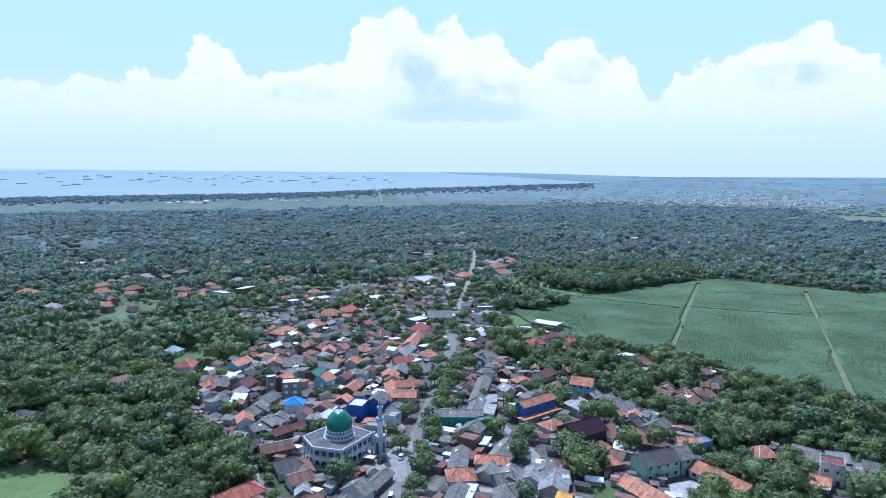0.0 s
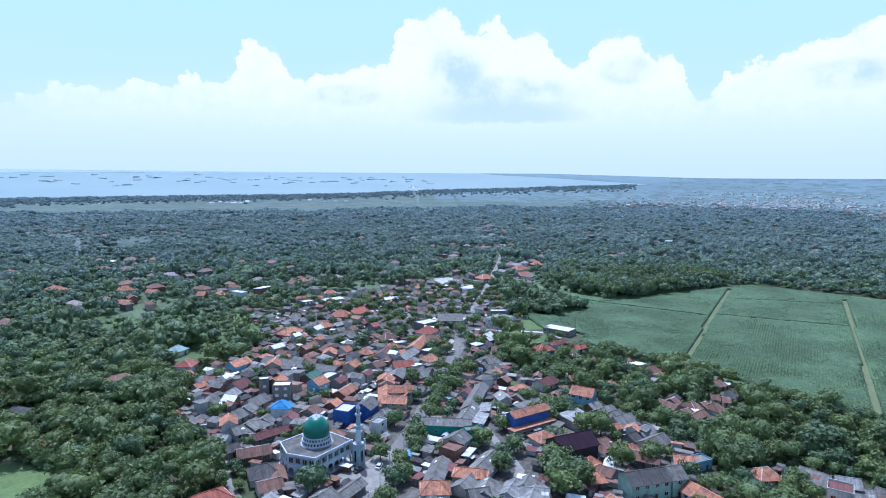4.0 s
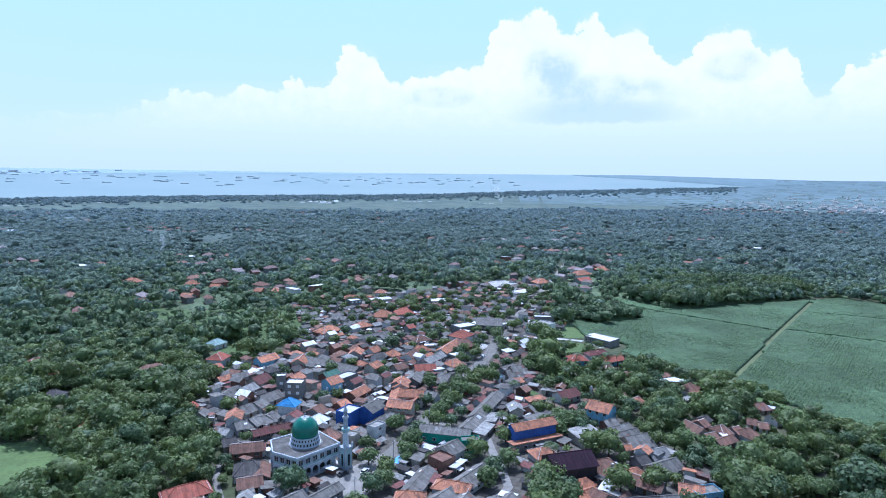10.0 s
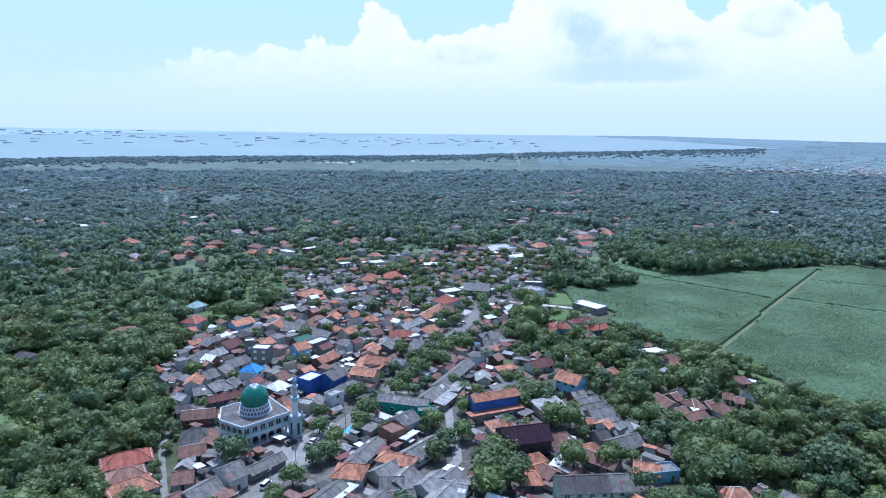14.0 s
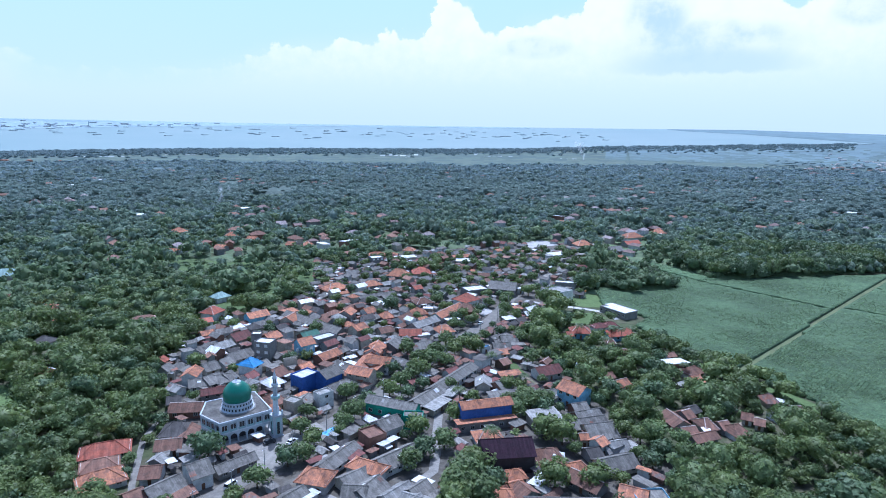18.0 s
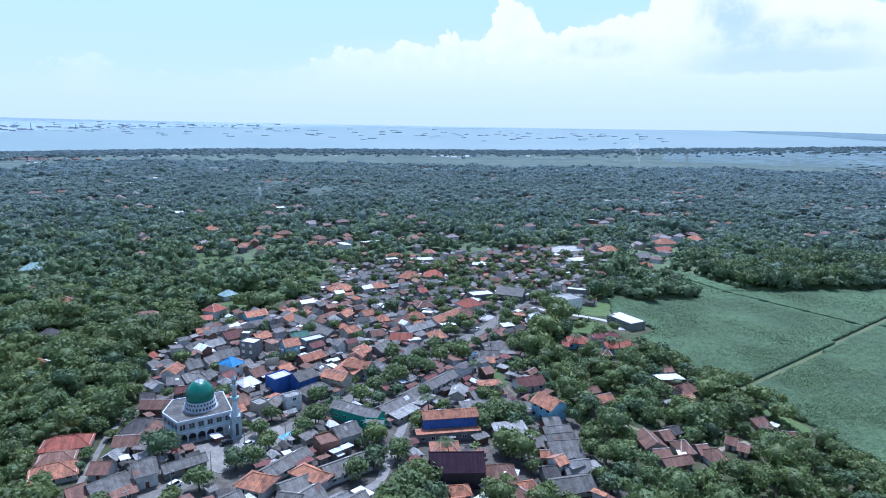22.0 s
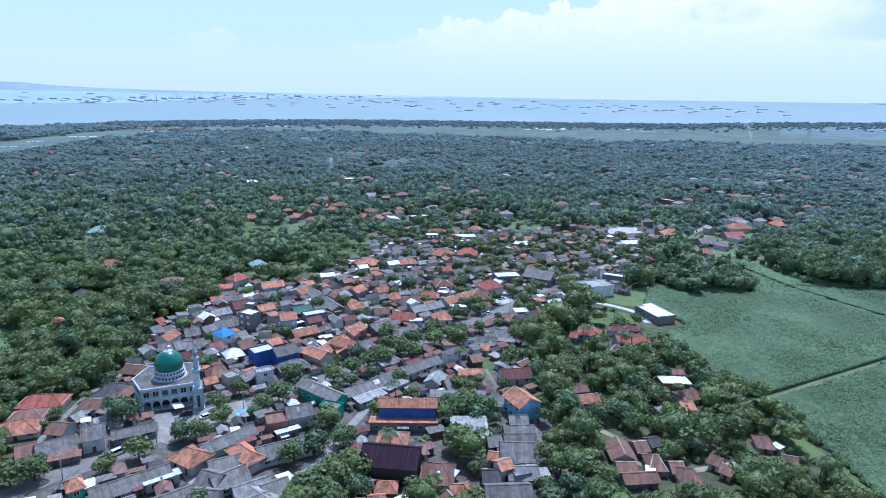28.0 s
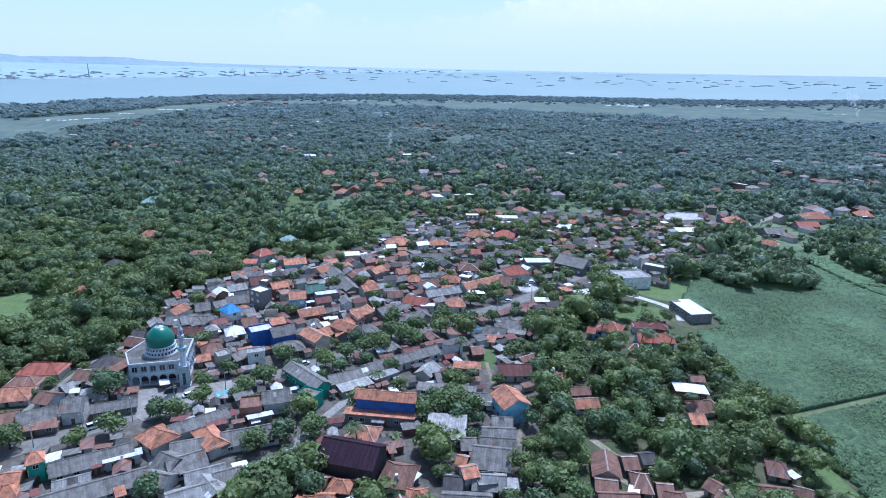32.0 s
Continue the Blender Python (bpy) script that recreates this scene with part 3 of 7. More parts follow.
def cane_tuft(rng):
    v, t = [], []
    for i in range(3):
        a = rng.uniform(0, 6.28)
        d, s = np.array([math.cos(a), math.sin(a)]), np.array([-math.sin(a), math.cos(a)]) * 0.2
        r, h = rng.uniform(0.7, 1.3), rng.uniform(0.2, 0.55)
        p = [(*(d * 0.1 - s), -0.3), (*(d * 0.1 + s), -0.3), (*(d * r * 0.55 - s), h), (*(d * r * 0.55 + s), h), (*(d * r * 1.25), h * 0.55)]
        k = len(v)
        v += p
        t += [(k, k + 1, k + 3), (k, k + 3, k + 2), (k + 2, k + 3, k + 4)]
    return np.array(v), np.array(t)


def cane_field(name, pts, rng):
    rows, along = radians(26.4), 0.72
    c, s = math.cos(rows), math.sin(rows)
    u, w = np.meshgrid(np.arange(150, 800, along), np.arange(-330, 330, 1.6))
    u, w = u.ravel() + rng.uniform(-0.35, 0.35, u.size), w.ravel() + rng.uniform(-0.3, 0.3, w.size)
    x, y = u * c - w * s, u * s + w * c
    keep = inside(pts, x, y)
    for a, b, width in CANE_PATHS:
        keep &= off_line(a, b, x, y) > width / 2 + rng.uniform(0, 0.5, len(x))
    far = np.hypot(x - 150, y)
    keep &= rng.uniform(0, 1, len(x)) < np.clip(1.35 - far / 420, 0.18, 1)
    x, y = x[keep], y[keep]
    lumps = np.array([noise.noise((a * 0.03, b * 0.03, 0)) for a, b in zip(x, y)])
    scatter(name, "cane_leaf", [cane_tuft(rng) for i in range(6)], x, y, 1.15 + 0.4 * lumps, rng.uniform(0.6, 1.15, len(x)), "dense green rows of tall sugar cane", rng, "sugar cane")


def cane_mass(pts, cell=2.0):
    """The close mass of stalks and leaves below the tips, with sides down to the ground along tracks and edges."""
    c, s = math.cos(radians(26.4)), math.sin(radians(26.4))
    xs, ys = [p[0] * c + p[1] * s for p in pts], [p[1] * c - p[0] * s for p in pts]
    nx, ny = int((max(xs) - min(xs)) / cell) + 1, int((max(ys) - min(ys)) / cell) + 1
    gx, gy = np.meshgrid(min(xs) + cell * np.arange(nx + 1), min(ys) + cell * np.arange(ny + 1), indexing="ij")
    gx, gy = gx * c - gy * s, gx * s + gy * c
    cx, cy = ((gx[:-1, :-1] + gx[1:, 1:]) / 2).ravel(), ((gy[:-1, :-1] + gy[1:, 1:]) / 2).ravel()
    keep = inside(pts, cx, cy)
    for a, b, width in CANE_PATHS:
        keep &= off_line(a, b, cx, cy) > width / 2
    keep = keep.reshape(nx, ny)
    high = lambda i, j: 1.25 + 0.35 * noise.noise((gx[i, j] * 0.05, gy[i, j] * 0.05, 1)) + 0.45 * noise.noise((gx[i, j] * 0.4, gy[i, j] * 0.4, 3))
    index, v, f = {}, [], []

    def at(i, j, top):
        if (i, j, top) not in index:
            index[i, j, top] = len(v)
            v.append((gx[i, j], gy[i, j], high(i, j) if top else 0.0))
        return index[i, j, top]

    for i in range(nx):
        for j in range(ny):
            if not keep[i, j]:
                continue
            f.append((at(i, j, 1), at(i + 1, j, 1), at(i + 1, j + 1, 1), at(i, j + 1, 1)))
            for (di, dj), (p, q) in {(0, -1): ((i, j), (i + 1, j)), (1, 0): ((i + 1, j), (i + 1, j + 1)), (0, 1): ((i + 1, j + 1), (i, j + 1)), (-1, 0): ((i, j + 1), (i, j))}.items():
                k, m = i + di, j + dj
                if not (0 <= k < nx and 0 <= m < ny and keep[k, m]):
                    f.append((at(*p, 0), at(*q, 0), at(*q, 1), at(*p, 1)))
    tagged(new("cane_stalks", mesh_of("cane_stalks", v, f, "cane_floor", True)), "close green mass of sugar cane below the leaf tips", "sugar cane", kind="stuff")


_rng = np.random.default_rng(5)
cane_mass(FIELD)
cane_mass(FIELD_TWO)
cane_field("sugar_cane", FIELD, _rng)
cane_field("sugar_cane", FIELD_TWO, _rng)
for a, b, width in CANE_PATHS[:3]:
    strip("field_path", [a, b], width * 0.94, 0.09, "track", "grassy track between blocks of cane")

# ---- houses ----
HOUSES = []     # centre and half sizes of every building, for what is set round them
ROOFS = {"orange": "roof_orange", "terra": "roof_terra", "red": "roof_red", "brown": "roof_brown", "maroon": "roof_maroon", "darkm": "roof_darkm", "grey": "roof_grey", "lgrey": "roof_lgrey", "dark": "roof_dark",
         "rust": "roof_rust", "white": "roof_white", "bluer": "roof_bluer", "green": "roof_green", "greeng": "roof_greeng", "yellow": "roof_yellow", "hazed": "roof_hazed", "misted": "roof_misted"}
ROOF_WORDS = {"orange": "bright orange tiled", "terra": "dull terracotta tiled", "red": "red tiled", "brown": "weathered brown tiled", "maroon": "dark red", "darkm": "very dark maroon", "grey": "grey fibre-cement", "lgrey": "pale grey sheet",
              "dark": "dark grey", "rust": "rusty patched", "white": "white sheet-metal", "bluer": "bright blue", "green": "dark green", "greeng": "grey-green metal", "yellow": "yellow-orange", "hazed": "haze-tinted red tiled", "misted": "pale haze-tinted tiled"}
SHAPE_WORDS = {"g": "gable roof", "h": "hipped roof", "s": "lean-to roof", "f": "flat roof with parapet"}
WALL_WORDS = {"white": "white", "cream": "cream", "grey": "grey", "dark": "dark", "brick": "bare brick", "blue": "deep blue", "lblue": "light blue", "green": "green", "pale_green": "pale green", "wood": "timber", "pink": "pink"}
_hr = random.Random(11)
WINDOW_FRAME = Shape().box(-0.75, -0.06, -0.65, 0.75, 0.0, 0.65).mesh("window", "frame_white")
WINDOW_PANE = Shape().box(-0.65, -0.09, -0.55, -0.04, -0.05, 0.55).box(0.04, -0.09, -0.55, 0.65, -0.05, 0.55).mesh("pane", "glass")
DOOR = Shape().box(-0.5, -0.07, 0.0, 0.5, 0.0, 2.0).mesh("door", "door_wood")


class Far:
    """Small and distant houses, gathered into one mesh."""
    v, f, m, mats, used = [], [], [], [], []

    @classmethod
    def add(cls, root, me):
        k = len(cls.v)
        name = me.materials[0].name
        if name not in cls.mats:
            cls.mats.append(name)
        cls.v += [tuple(root @ p.co) for p in me.vertices]
        cls.f += [tuple(i + k for i in p.vertices) for p in me.polygons]
        cls.m += [cls.mats.index(name)] * len(me.polygons)
        cls.used.append(me)

    @classmethod
    def finish(cls):
        me = bpy.data.meshes.new("far_houses")
        me.from_pydata(cls.v, [], cls.f)
        for name in cls.mats:
            me.materials.append(MATS[name])
        me.polygons.foreach_set("material_index", cls.m)
        bpy.data.batch_remove(cls.used)
        me.update()
        tagged(new("far_houses", me), "crowded small houses with orange, brown and grey roofs among trees", "houses", kind="stuff")


def house(x, y, length, width, turn, eave, roof, shape, wall="", detail=2, group="village houses"):
    """A house whose ridge runs along its own x: walls, roof planes, ridge caps, windows and a door."""
    L, W, e = length * 1.02, width * 1.0, eave * (0.8 if eave < 5 else 0.96)
    wall = wall or _hr.choice(["white", "white", "cream", "grey", "grey", "cream", "brick", "white"])
    label = f"{WALL_WORDS[wall]} {'two-storey ' if e > 5.2 else ''}house with {ROOF_WORDS[roof]} {SHAPE_WORDS[shape]}"
    HOUSES.append((x, y, L / 2, W / 2, radians(turn)))
    if detail:
        root = tagged(new("house"), label, "house", group)
        root.matrix_world = pose(x, y, 0, 0, 0, turn)
        piece = lambda name, me: part(name, me, root)
    else:
        root = pose(x, y, 0, 0, 0, turn)
        piece = lambda name, me: Far.add(root, me)
    a, b, ov = L / 2 - 0.4, W / 2 - 0.75, 0.12
    mat = ROOFS[roof]
    rise = {"g": 0.27 * W, "h": 0.30 * W, "s": 0.1 * W, "f": 0.0}[shape]
    slope = rise / (W / 2) if shape in "gh" else 0.0
    body = Shape()
    if shape == "g":
        ze = e
        body.add([(-a, -b, 0), (a, -b, 0), (a, b, 0), (-a, b, 0), (-a, -b, ze), (a, -b, ze), (a, b, ze), (-a, b, ze), (-a, 0, ze + slope * b), (a, 0, ze + slope * b)],
                 [(0, 3, 2, 1), (0, 1, 5, 4), (2, 3, 7, 6), (1, 2, 6, 9, 5), (3, 0, 4, 8, 7), (4, 5, 9, 8), (6, 7, 8, 9)])
    else:
        body.box(-a, -b, 0, a, b, e)
    piece("wall", body.mesh("wall", "wall_" + wall))
    zt, yo, xo = e + slope * b + 0.14, W / 2 + ov, L / 2 + ov
    ze = zt - slope * yo
    if shape == "g":
        for s in (1, -1):
            poly = [(-xo, 0, zt), (xo, 0, zt), (xo, -yo * s, ze), (-xo, -yo * s, ze)]
            piece("roof_slope", Shape().slab(poly[::-1] if s > 0 else poly, 0.12).mesh("roof_slope", mat))
        if detail:
            piece("ridge_cap", Shape().slab([(-xo, -0.22, zt + 0.02), (xo, -0.22, zt + 0.02), (xo, 0, zt + 0.13), (-xo, 0, zt + 0.13)], 0.08)
                 .slab([(-xo, 0, zt + 0.13), (xo, 0, zt + 0.13), (xo, 0.22, zt + 0.02), (-xo, 0.22, zt + 0.02)], 0.08).mesh("ridge_cap", mat if roof not in ("orange", "red", "brown") else _hr.choice([mat, "ridge_pale"])))
    elif shape == "h":
        r = max(L / 2 - W / 2, 0.12 * L)
        rows = [[(-xo, -yo, ze), (xo, -yo, ze), (r, 0, zt), (-r, 0, zt)], [(xo, yo, ze), (-xo, yo, ze), (-r, 0, zt), (r, 0, zt)], [(xo, -yo, ze), (xo, yo, ze), (r, 0, zt)], [(-xo, yo, ze), (-xo, -yo, ze), (-r, 0, zt)]]
        for poly in rows:
            piece("roof_slope", Shape().slab(poly, 0.12).mesh("roof_slope", mat))
        if detail > 1:
            cap = Shape()
            for p, q in (((-r, 0, zt), (r, 0, zt)), ((r, 0, zt), (xo, -yo, ze)), ((r, 0, zt), (xo, yo, ze)), ((-r, 0, zt), (-xo, -yo, ze)), ((-r, 0, zt), (-xo, yo, ze))):
                d = Vector(q) - Vector(p)
                s = Vector((-d.y, d.x, 0)).normalized() * 0.16
                cap.slab([(p[0] - s.x, p[1] - s.y, p[2] + 0.1), (q[0] - s.x, q[1] - s.y, q[2] + 0.1), (q[0] + s.x, q[1] + s.y, q[2] + 0.1), (p[0] + s.x, p[1] + s.y, p[2] + 0.1)], 0.12)
            piece("hip_cap", cap.mesh("hip_cap", mat if roof not in ("orange", "red", "brown") else _hr.choice([mat, "ridge_pale"])))
    elif shape == "s":
        s = 1 if _hr.random() < 0.6 else -1
        poly = [(-xo, -yo, e + 0.1 - rise * s / 2 + rise / 2), (xo, -yo, e + 0.1 - rise * s / 2 + rise / 2), (xo, yo, e + 0.1 + rise * s / 2 + rise / 2), (-xo, yo, e + 0.1 + rise * s / 2 + rise / 2)]
        piece("roof_sheet", Shape().slab(poly, 0.08).mesh("roof_sheet", mat))
    else:
        piece("roof_deck", Shape().box(-a + 0.15, -b + 0.15, e, a - 0.15, b - 0.15, e + 0.06).mesh("roof_deck", mat))
        ring = Shape().box(-a, -b, e, a, -b + 0.15, e + 0.6).box(-a, b - 0.15, e, a, b, e + 0.6).box(-a, -b + 0.15, e, -a + 0.15, b - 0.15, e + 0.6).box(a - 0.15, -b + 0.15, e, a, b - 0.15, e + 0.6)
        piece("parapet", ring.mesh("parapet", "wall_" + wall))
    if detail:
        if shape == "g" and roof in ("grey", "lgrey", "dark") and _hr.random() < 0.6:
            for k in range(_hr.randrange(1, 4)):
                sd, px, py, hw, hd = _hr.choice((-1, 1)), _hr.uniform(-0.4, 0.4) * L, _hr.uniform(0.15, 0.7) * yo, _hr.uniform(0.4, 1.3), _hr.uniform(0.35, 0.9)
                poly = [(px - hw, sd * (py - hd), zt - slope * (py - hd) + 0.03), (px + hw, sd * (py - hd), zt - slope * (py - hd) + 0.03), (px + hw, sd * (py + hd), zt - slope * (py + hd) + 0.03), (px - hw, sd * (py + hd), zt - slope * (py + hd) + 0.03)]
                part("roof_patch", Shape().slab(poly if sd > 0 else poly[::-1], 0.04).mesh("roof_patch", _hr.choice(["roof_white", "roof_lgrey", "roof_rust", "roof_dark"])), root, "odd replacement sheet on the roof")
        if _hr.random() < 0.06:
            tx, ty = _hr.choice((-1, 1)) * (a + 0.9), _hr.uniform(-0.6, 0.6) * b
            tank = part("water_tank", Shape().lathe([(0.55, 4.0), (0.6, 4.1), (0.6, 5.1), (0.4, 5.4), (0.15, 5.45)], 12, tx, ty).mesh("water_tank", _hr.choice(["tank_orange", "steel", "roof_white"])), root, "round water tank on a stand")
            part("tank_stand", Shape().box(tx - 0.6, ty - 0.6, 3.85, tx + 0.6, ty + 0.6, 4.0).box(tx - 0.5, ty - 0.5, 0, tx - 0.3, ty - 0.3, 3.85).box(tx + 0.3, ty - 0.5, 0, tx + 0.5, ty - 0.3, 3.85).box(tx - 0.5, ty + 0.3, 0, tx - 0.3, ty + 0.5, 3.85).box(tx + 0.3, ty + 0.3, 0, tx + 0.5, ty + 0.5, 3.85).mesh("tank_stand", "concrete"), tank)
        if _hr.random() < 0.45 and e > 3.0:
            side, px, ln = _hr.choice((-1, 1)), _hr.uniform(-0.25, 0.25) * L, _hr.uniform(2.4, max(2.6, min(5.0, L * 0.6)))
            y0, y1, dep = b * side, (b + _hr.uniform(1.6, 2.6)) * side, 2.55
            poly = [(px - ln / 2, y0, dep + 0.3), (px + ln / 2, y0, dep + 0.3), (px + ln / 2, y1, dep), (px - ln / 2, y1, dep)]
            part("awning", Shape().slab(poly if side > 0 else poly[::-1], 0.05).mesh("awning", _hr.choice(["roof_white", "roof_white", "roof_lgrey", "roof_rust"])), root, "sheet-metal awning")
        floors = [1.7] if e <= 5.2 else [1.7, 4.9]
        if e > 8:
            floors.append(8.0)
        for z in floors:
            if z + 0.5 > e:
                continue
            count = 0 if wall in ("blue", "dark") else max(1, int(L / 3.6))
            for i in range(count):
                px = (i + 0.5) / count * 2 * a - a
                for side in ((-1,) if detail == 1 else (-1, 1)):
                    if z < 2 and i == count // 2 and side == -1:
                        part("door", DOOR, root, m=pose(px, -b, 0))
                        continue
                    w = part("window", WINDOW_FRAME, root, m=pose(px, b * side, min(z, e - 0.85), 0, 0, 0 if side < 0 else 180))
                    if detail > 1 and y < 260:
                        part("pane", WINDOW_PANE, w)
    return root


house(77.8, 186.0, 15.3, 4.0, 91, 3.0, "grey", "s")
house(80.3, 188.3, 11.1, 4.0, 78, 3.0, "brown", "s")
house(81.2, 159.2, 10.5, 10.0, 37, 3.5, "grey", "g")
house(83.9, 154.4, 13.1, 5.0, 25, 3.0, "brown", "s")
house(89.9, 164.4, 6.6, 10.0, 26, 5.0, "grey", "g")
house(100.2, 168.9, 13.0, 6.0, 29, 3.5, "grey", "g")
house(112.0, 141.9, 20.1, 8.0, 38, 3.5, "grey", "g")
house(119.6, 144.0, 9.5, 4.0, 37, 3.6, "white", "s")
house(114.4, 140.8, 3.0, 5.0, 39, 3.2, "maroon", "s")
house(120.5, 130.3, 25.6, 8.0, 38, 3.5, "grey", "g")
house(100.7, 135.4, 4.3, 6.0, 39, 7.0, "orange", "h", "green")
house(101.1, 135.5, 3.8, 3.0, 43, 5.5, "white", "s", "green")
house(98.0, 130.4, 4.9, 8.0, 20, 4.0, "orange", "g")
house(100.1, 126.5, 4.2, 7.0, 36, 3.5, "orange", "h")
house(124.0, 153.8, 10.0, 9.0, -30, 4.6, "orange", "h", "white")
house(139.6, 155.3, 12.5, 6.8, -42, 4.8, "orange", "h", "white")
house(138.1, 144.3, 10.0, 9.0, 42, 3.5, "grey", "g")
house(131.3, 163.8, 17.4, 7.0, 45, 3.8, "grey", "g")
house(146.7, 131.8, 11.9, 10.0, 37, 3.2, "lgrey", "g")
house(128.1, 130.2, 2.4, 4.0, 42, 3.4, "orange", "s")
house(144.1, 173.5, 7.3, 9.0, 21, 5.0, "brown", "f", "brick")
house(148.8, 169.3, 7.6, 3.0, 33, 4.0, "white", "s")
house(149.8, 159.7, 16.0, 9.0, 28, 3.6, "grey", "g")
house(150.1, 179.1, 8.7, 9.0, 25, 5.0, "grey", "g", "white")
house(169.5, 199.6, 17.0, 7.0, 40, 4.5, "grey", "g")
house(172.5, 194.5, 12.0, 6.0, 41, 3.2, "lgrey", "s")
house(160.5, 182.9, 7.7, 6.0, -18, 5.0, "grey", "f", "green")
house(186.9, 180.2, 19.5, 6.5, 0, 8.0, "orange", "g", "blue")
house(185.7, 176.1, 22.3, 5.0, -0, 4.0, "orange", "s")
house(182.7, 165.6, 9.8, 9.0, -4, 3.6, "orange", "h")
house(183.4, 151.0, 16.5, 12.5, -8, 6.5, "darkm", "g", "dark")
house(176.5, 142.2, 5.7, 7.0, -12, 3.2, "brown", "g")
house(182.7, 141.4, 6.2, 6.0, -1, 3.4, "orange", "h")
house(180.5, 135.6, 4.8, 6.0, 8, 3.2, "orange", "g")
house(176.2, 133.6, 4.2, 7.0, 1, 3.2, "orange", "h")
house(124.8, 226.6, 9.6, 8.6, 38, 6.6, "white", "f", "blue")
house(134.2, 225.8, 9.6, 9.0, 38, 6.6, "grey", "g", "blue")
house(139.4, 218.7, 12.0, 9.0, 31, 4.0, "grey", "h")
house(148.0, 225.5, 11.2, 8.0, -38, 6.0, "orange", "g")
house(157.7, 237.2, 11.6, 8.0, -32, 5.5, "orange", "g")
house(111.8, 210.9, 7.8, 10.0, 34, 4.5, "brown", "h")
house(111.1, 205.0, 4.7, 6.0, 36, 3.6, "orange", "g")
house(119.2, 204.5, 5.3, 7.0, 44, 5.5, "lgrey", "f")
house(123.7, 208.4, 6.8, 7.0, 60, 4.0, "grey", "g")
house(130.8, 208.0, 6.9, 6.0, 27, 6.0, "lgrey", "f")
house(112.0, 229.7, 7.6, 8.0, 33, 4.0, "white", "h")
house(102.9, 245.1, 6.8, 9.0, 53, 6.4, "bluer", "h", "white")
house(184.8, 214.6, 32.5, 7.0, 42, 4.5, "grey", "g")
house(180.4, 203.0, 10.5, 7.0, 47, 3.5, "lgrey", "s")
house(196.3, 208.3, 8.7, 7.0, 71, 4.0, "lgrey", "g")
house(202.8, 204.3, 7.2, 9.0, 24, 3.6, "grey", "g")
house(210.2, 213.6, 9.8, 5.0, 2, 4.0, "orange", "s")
house(212.8, 228.4, 5.2, 7.0, 22, 3.6, "brown", "g", "wood")
house(217.9, 239.6, 4.0, 5.0, -8, 3.2, "orange", "s")
house(219.7, 248.1, 8.7, 8.0, -7, 3.4, "grey", "g")
house(219.6, 246.4, 7.5, 7.0, -18, 3.2, "rust", "s")
house(226.9, 256.5, 8.4, 9.0, -9, 3.5, "grey", "g")
house(211.4, 248.4, 5.1, 4.0, 10, 3.6, "bluer", "f")
house(228.1, 249.0, 8.3, 6.0, -12, 3.2, "grey", "s")
house(227.6, 213.6, 12.0, 9.0, 9, 4.0, "maroon", "g", "white")
house(226.6, 186.8, 10.6, 10.0, -63, 6.5, "orange", "g", "lblue")
house(204.5, 196.5, 20.1, 5.0, -1, 3.0, "grey", "s")
house(218.2, 192.1, 6.8, 8.0, -0, 3.2, "grey", "g")
house(220.3, 191.2, 2.9, 4.0, -13, 3.6, "white", "s")
house(223.4, 171.1, 10.1, 9.0, 5, 3.4, "grey", "g")
house(221.7, 159.8, 10.9, 12.0, -2, 3.2, "grey", "g")
house(220.8, 157.9, 10.5, 5.0, 3, 3.2, "rust", "s")
house(216.3, 139.6, 12.7, 9.0, 4, 3.2, "grey", "g")
house(213.8, 155.9, 3.1, 5.0, -12, 4.5, "orange", "g")
house(215.9, 149.5, 4.5, 6.0, 25, 5.0, "orange", "g")
house(220.7, 148.4, 6.0, 7.0, 18, 4.0, "lgrey", "f")
house(207.4, 171.3, 11.7, 12.0, 2, 4.0, "lgrey", "s")
house(214.7, 164.6, 4.6, 7.0, 9, 4.0, "grey", "g")
house(197.1, 147.9, 9.4, 11.0, -6, 3.4, "brown", "h")
house(200.9, 147.2, 5.4, 2.5, 63, 3.0, "white", "s")
house(203.4, 139.5, 5.5, 8.0, 8, 3.4, "orange", "h")
house(268.4, 259.2, 10.7, 10.0, -20, 4.5, "red", "h", "lblue")
house(260.5, 255.5, 3.6, 6.0, -16, 4.0, "red", "g", "lblue")
house(285.6, 251.3, 14.7, 9.0, 3, 4.0, "red", "g", "lblue")
house(282.9, 264.8, 8.2, 6.0, 0, 4.0, "maroon", "h")
house(290.1, 265.2, 8.0, 6.0, -12, 4.0, "maroon", "h")
house(276.4, 242.3, 4.7, 6.0, -19, 3.2, "brown", "h")
house(275.1, 228.5, 8.5, 5.0, 1, 3.2, "brown", "g")
house(244.2, 212.4, 3.9, 6.0, -5, 3.2, "orange", "g")
house(250.3, 202.8, 6.8, 6.0, 12, 3.2, "brown", "g")
house(251.4, 194.3, 8.3, 7.0, 14, 3.5, "orange", "g")
house(288.8, 208.4, 10.7, 8.0, -4, 4.0, "white", "s")
house(293.9, 218.8, 5.1, 5.0, 1, 3.2, "brown", "g")
house(291.2, 198.9, 9.8, 8.0, 18, 3.2, "brown", "h")
house(286.0, 190.4, 5.1, 7.0, 9, 3.2, "orange", "g")
house(278.0, 187.8, 7.4, 4.0, 16, 3.0, "lgrey", "s")
house(253.7, 160.5, 10.1, 8.0, -92, 3.2, "brown", "g")
house(260.4, 163.4, 4.5, 7.0, 12, 3.2, "brown", "g")
house(265.9, 166.5, 4.4, 6.0, 16, 3.0, "dark", "g")
house(252.6, 151.9, 5.9, 7.0, -1, 3.2, "brown", "g")
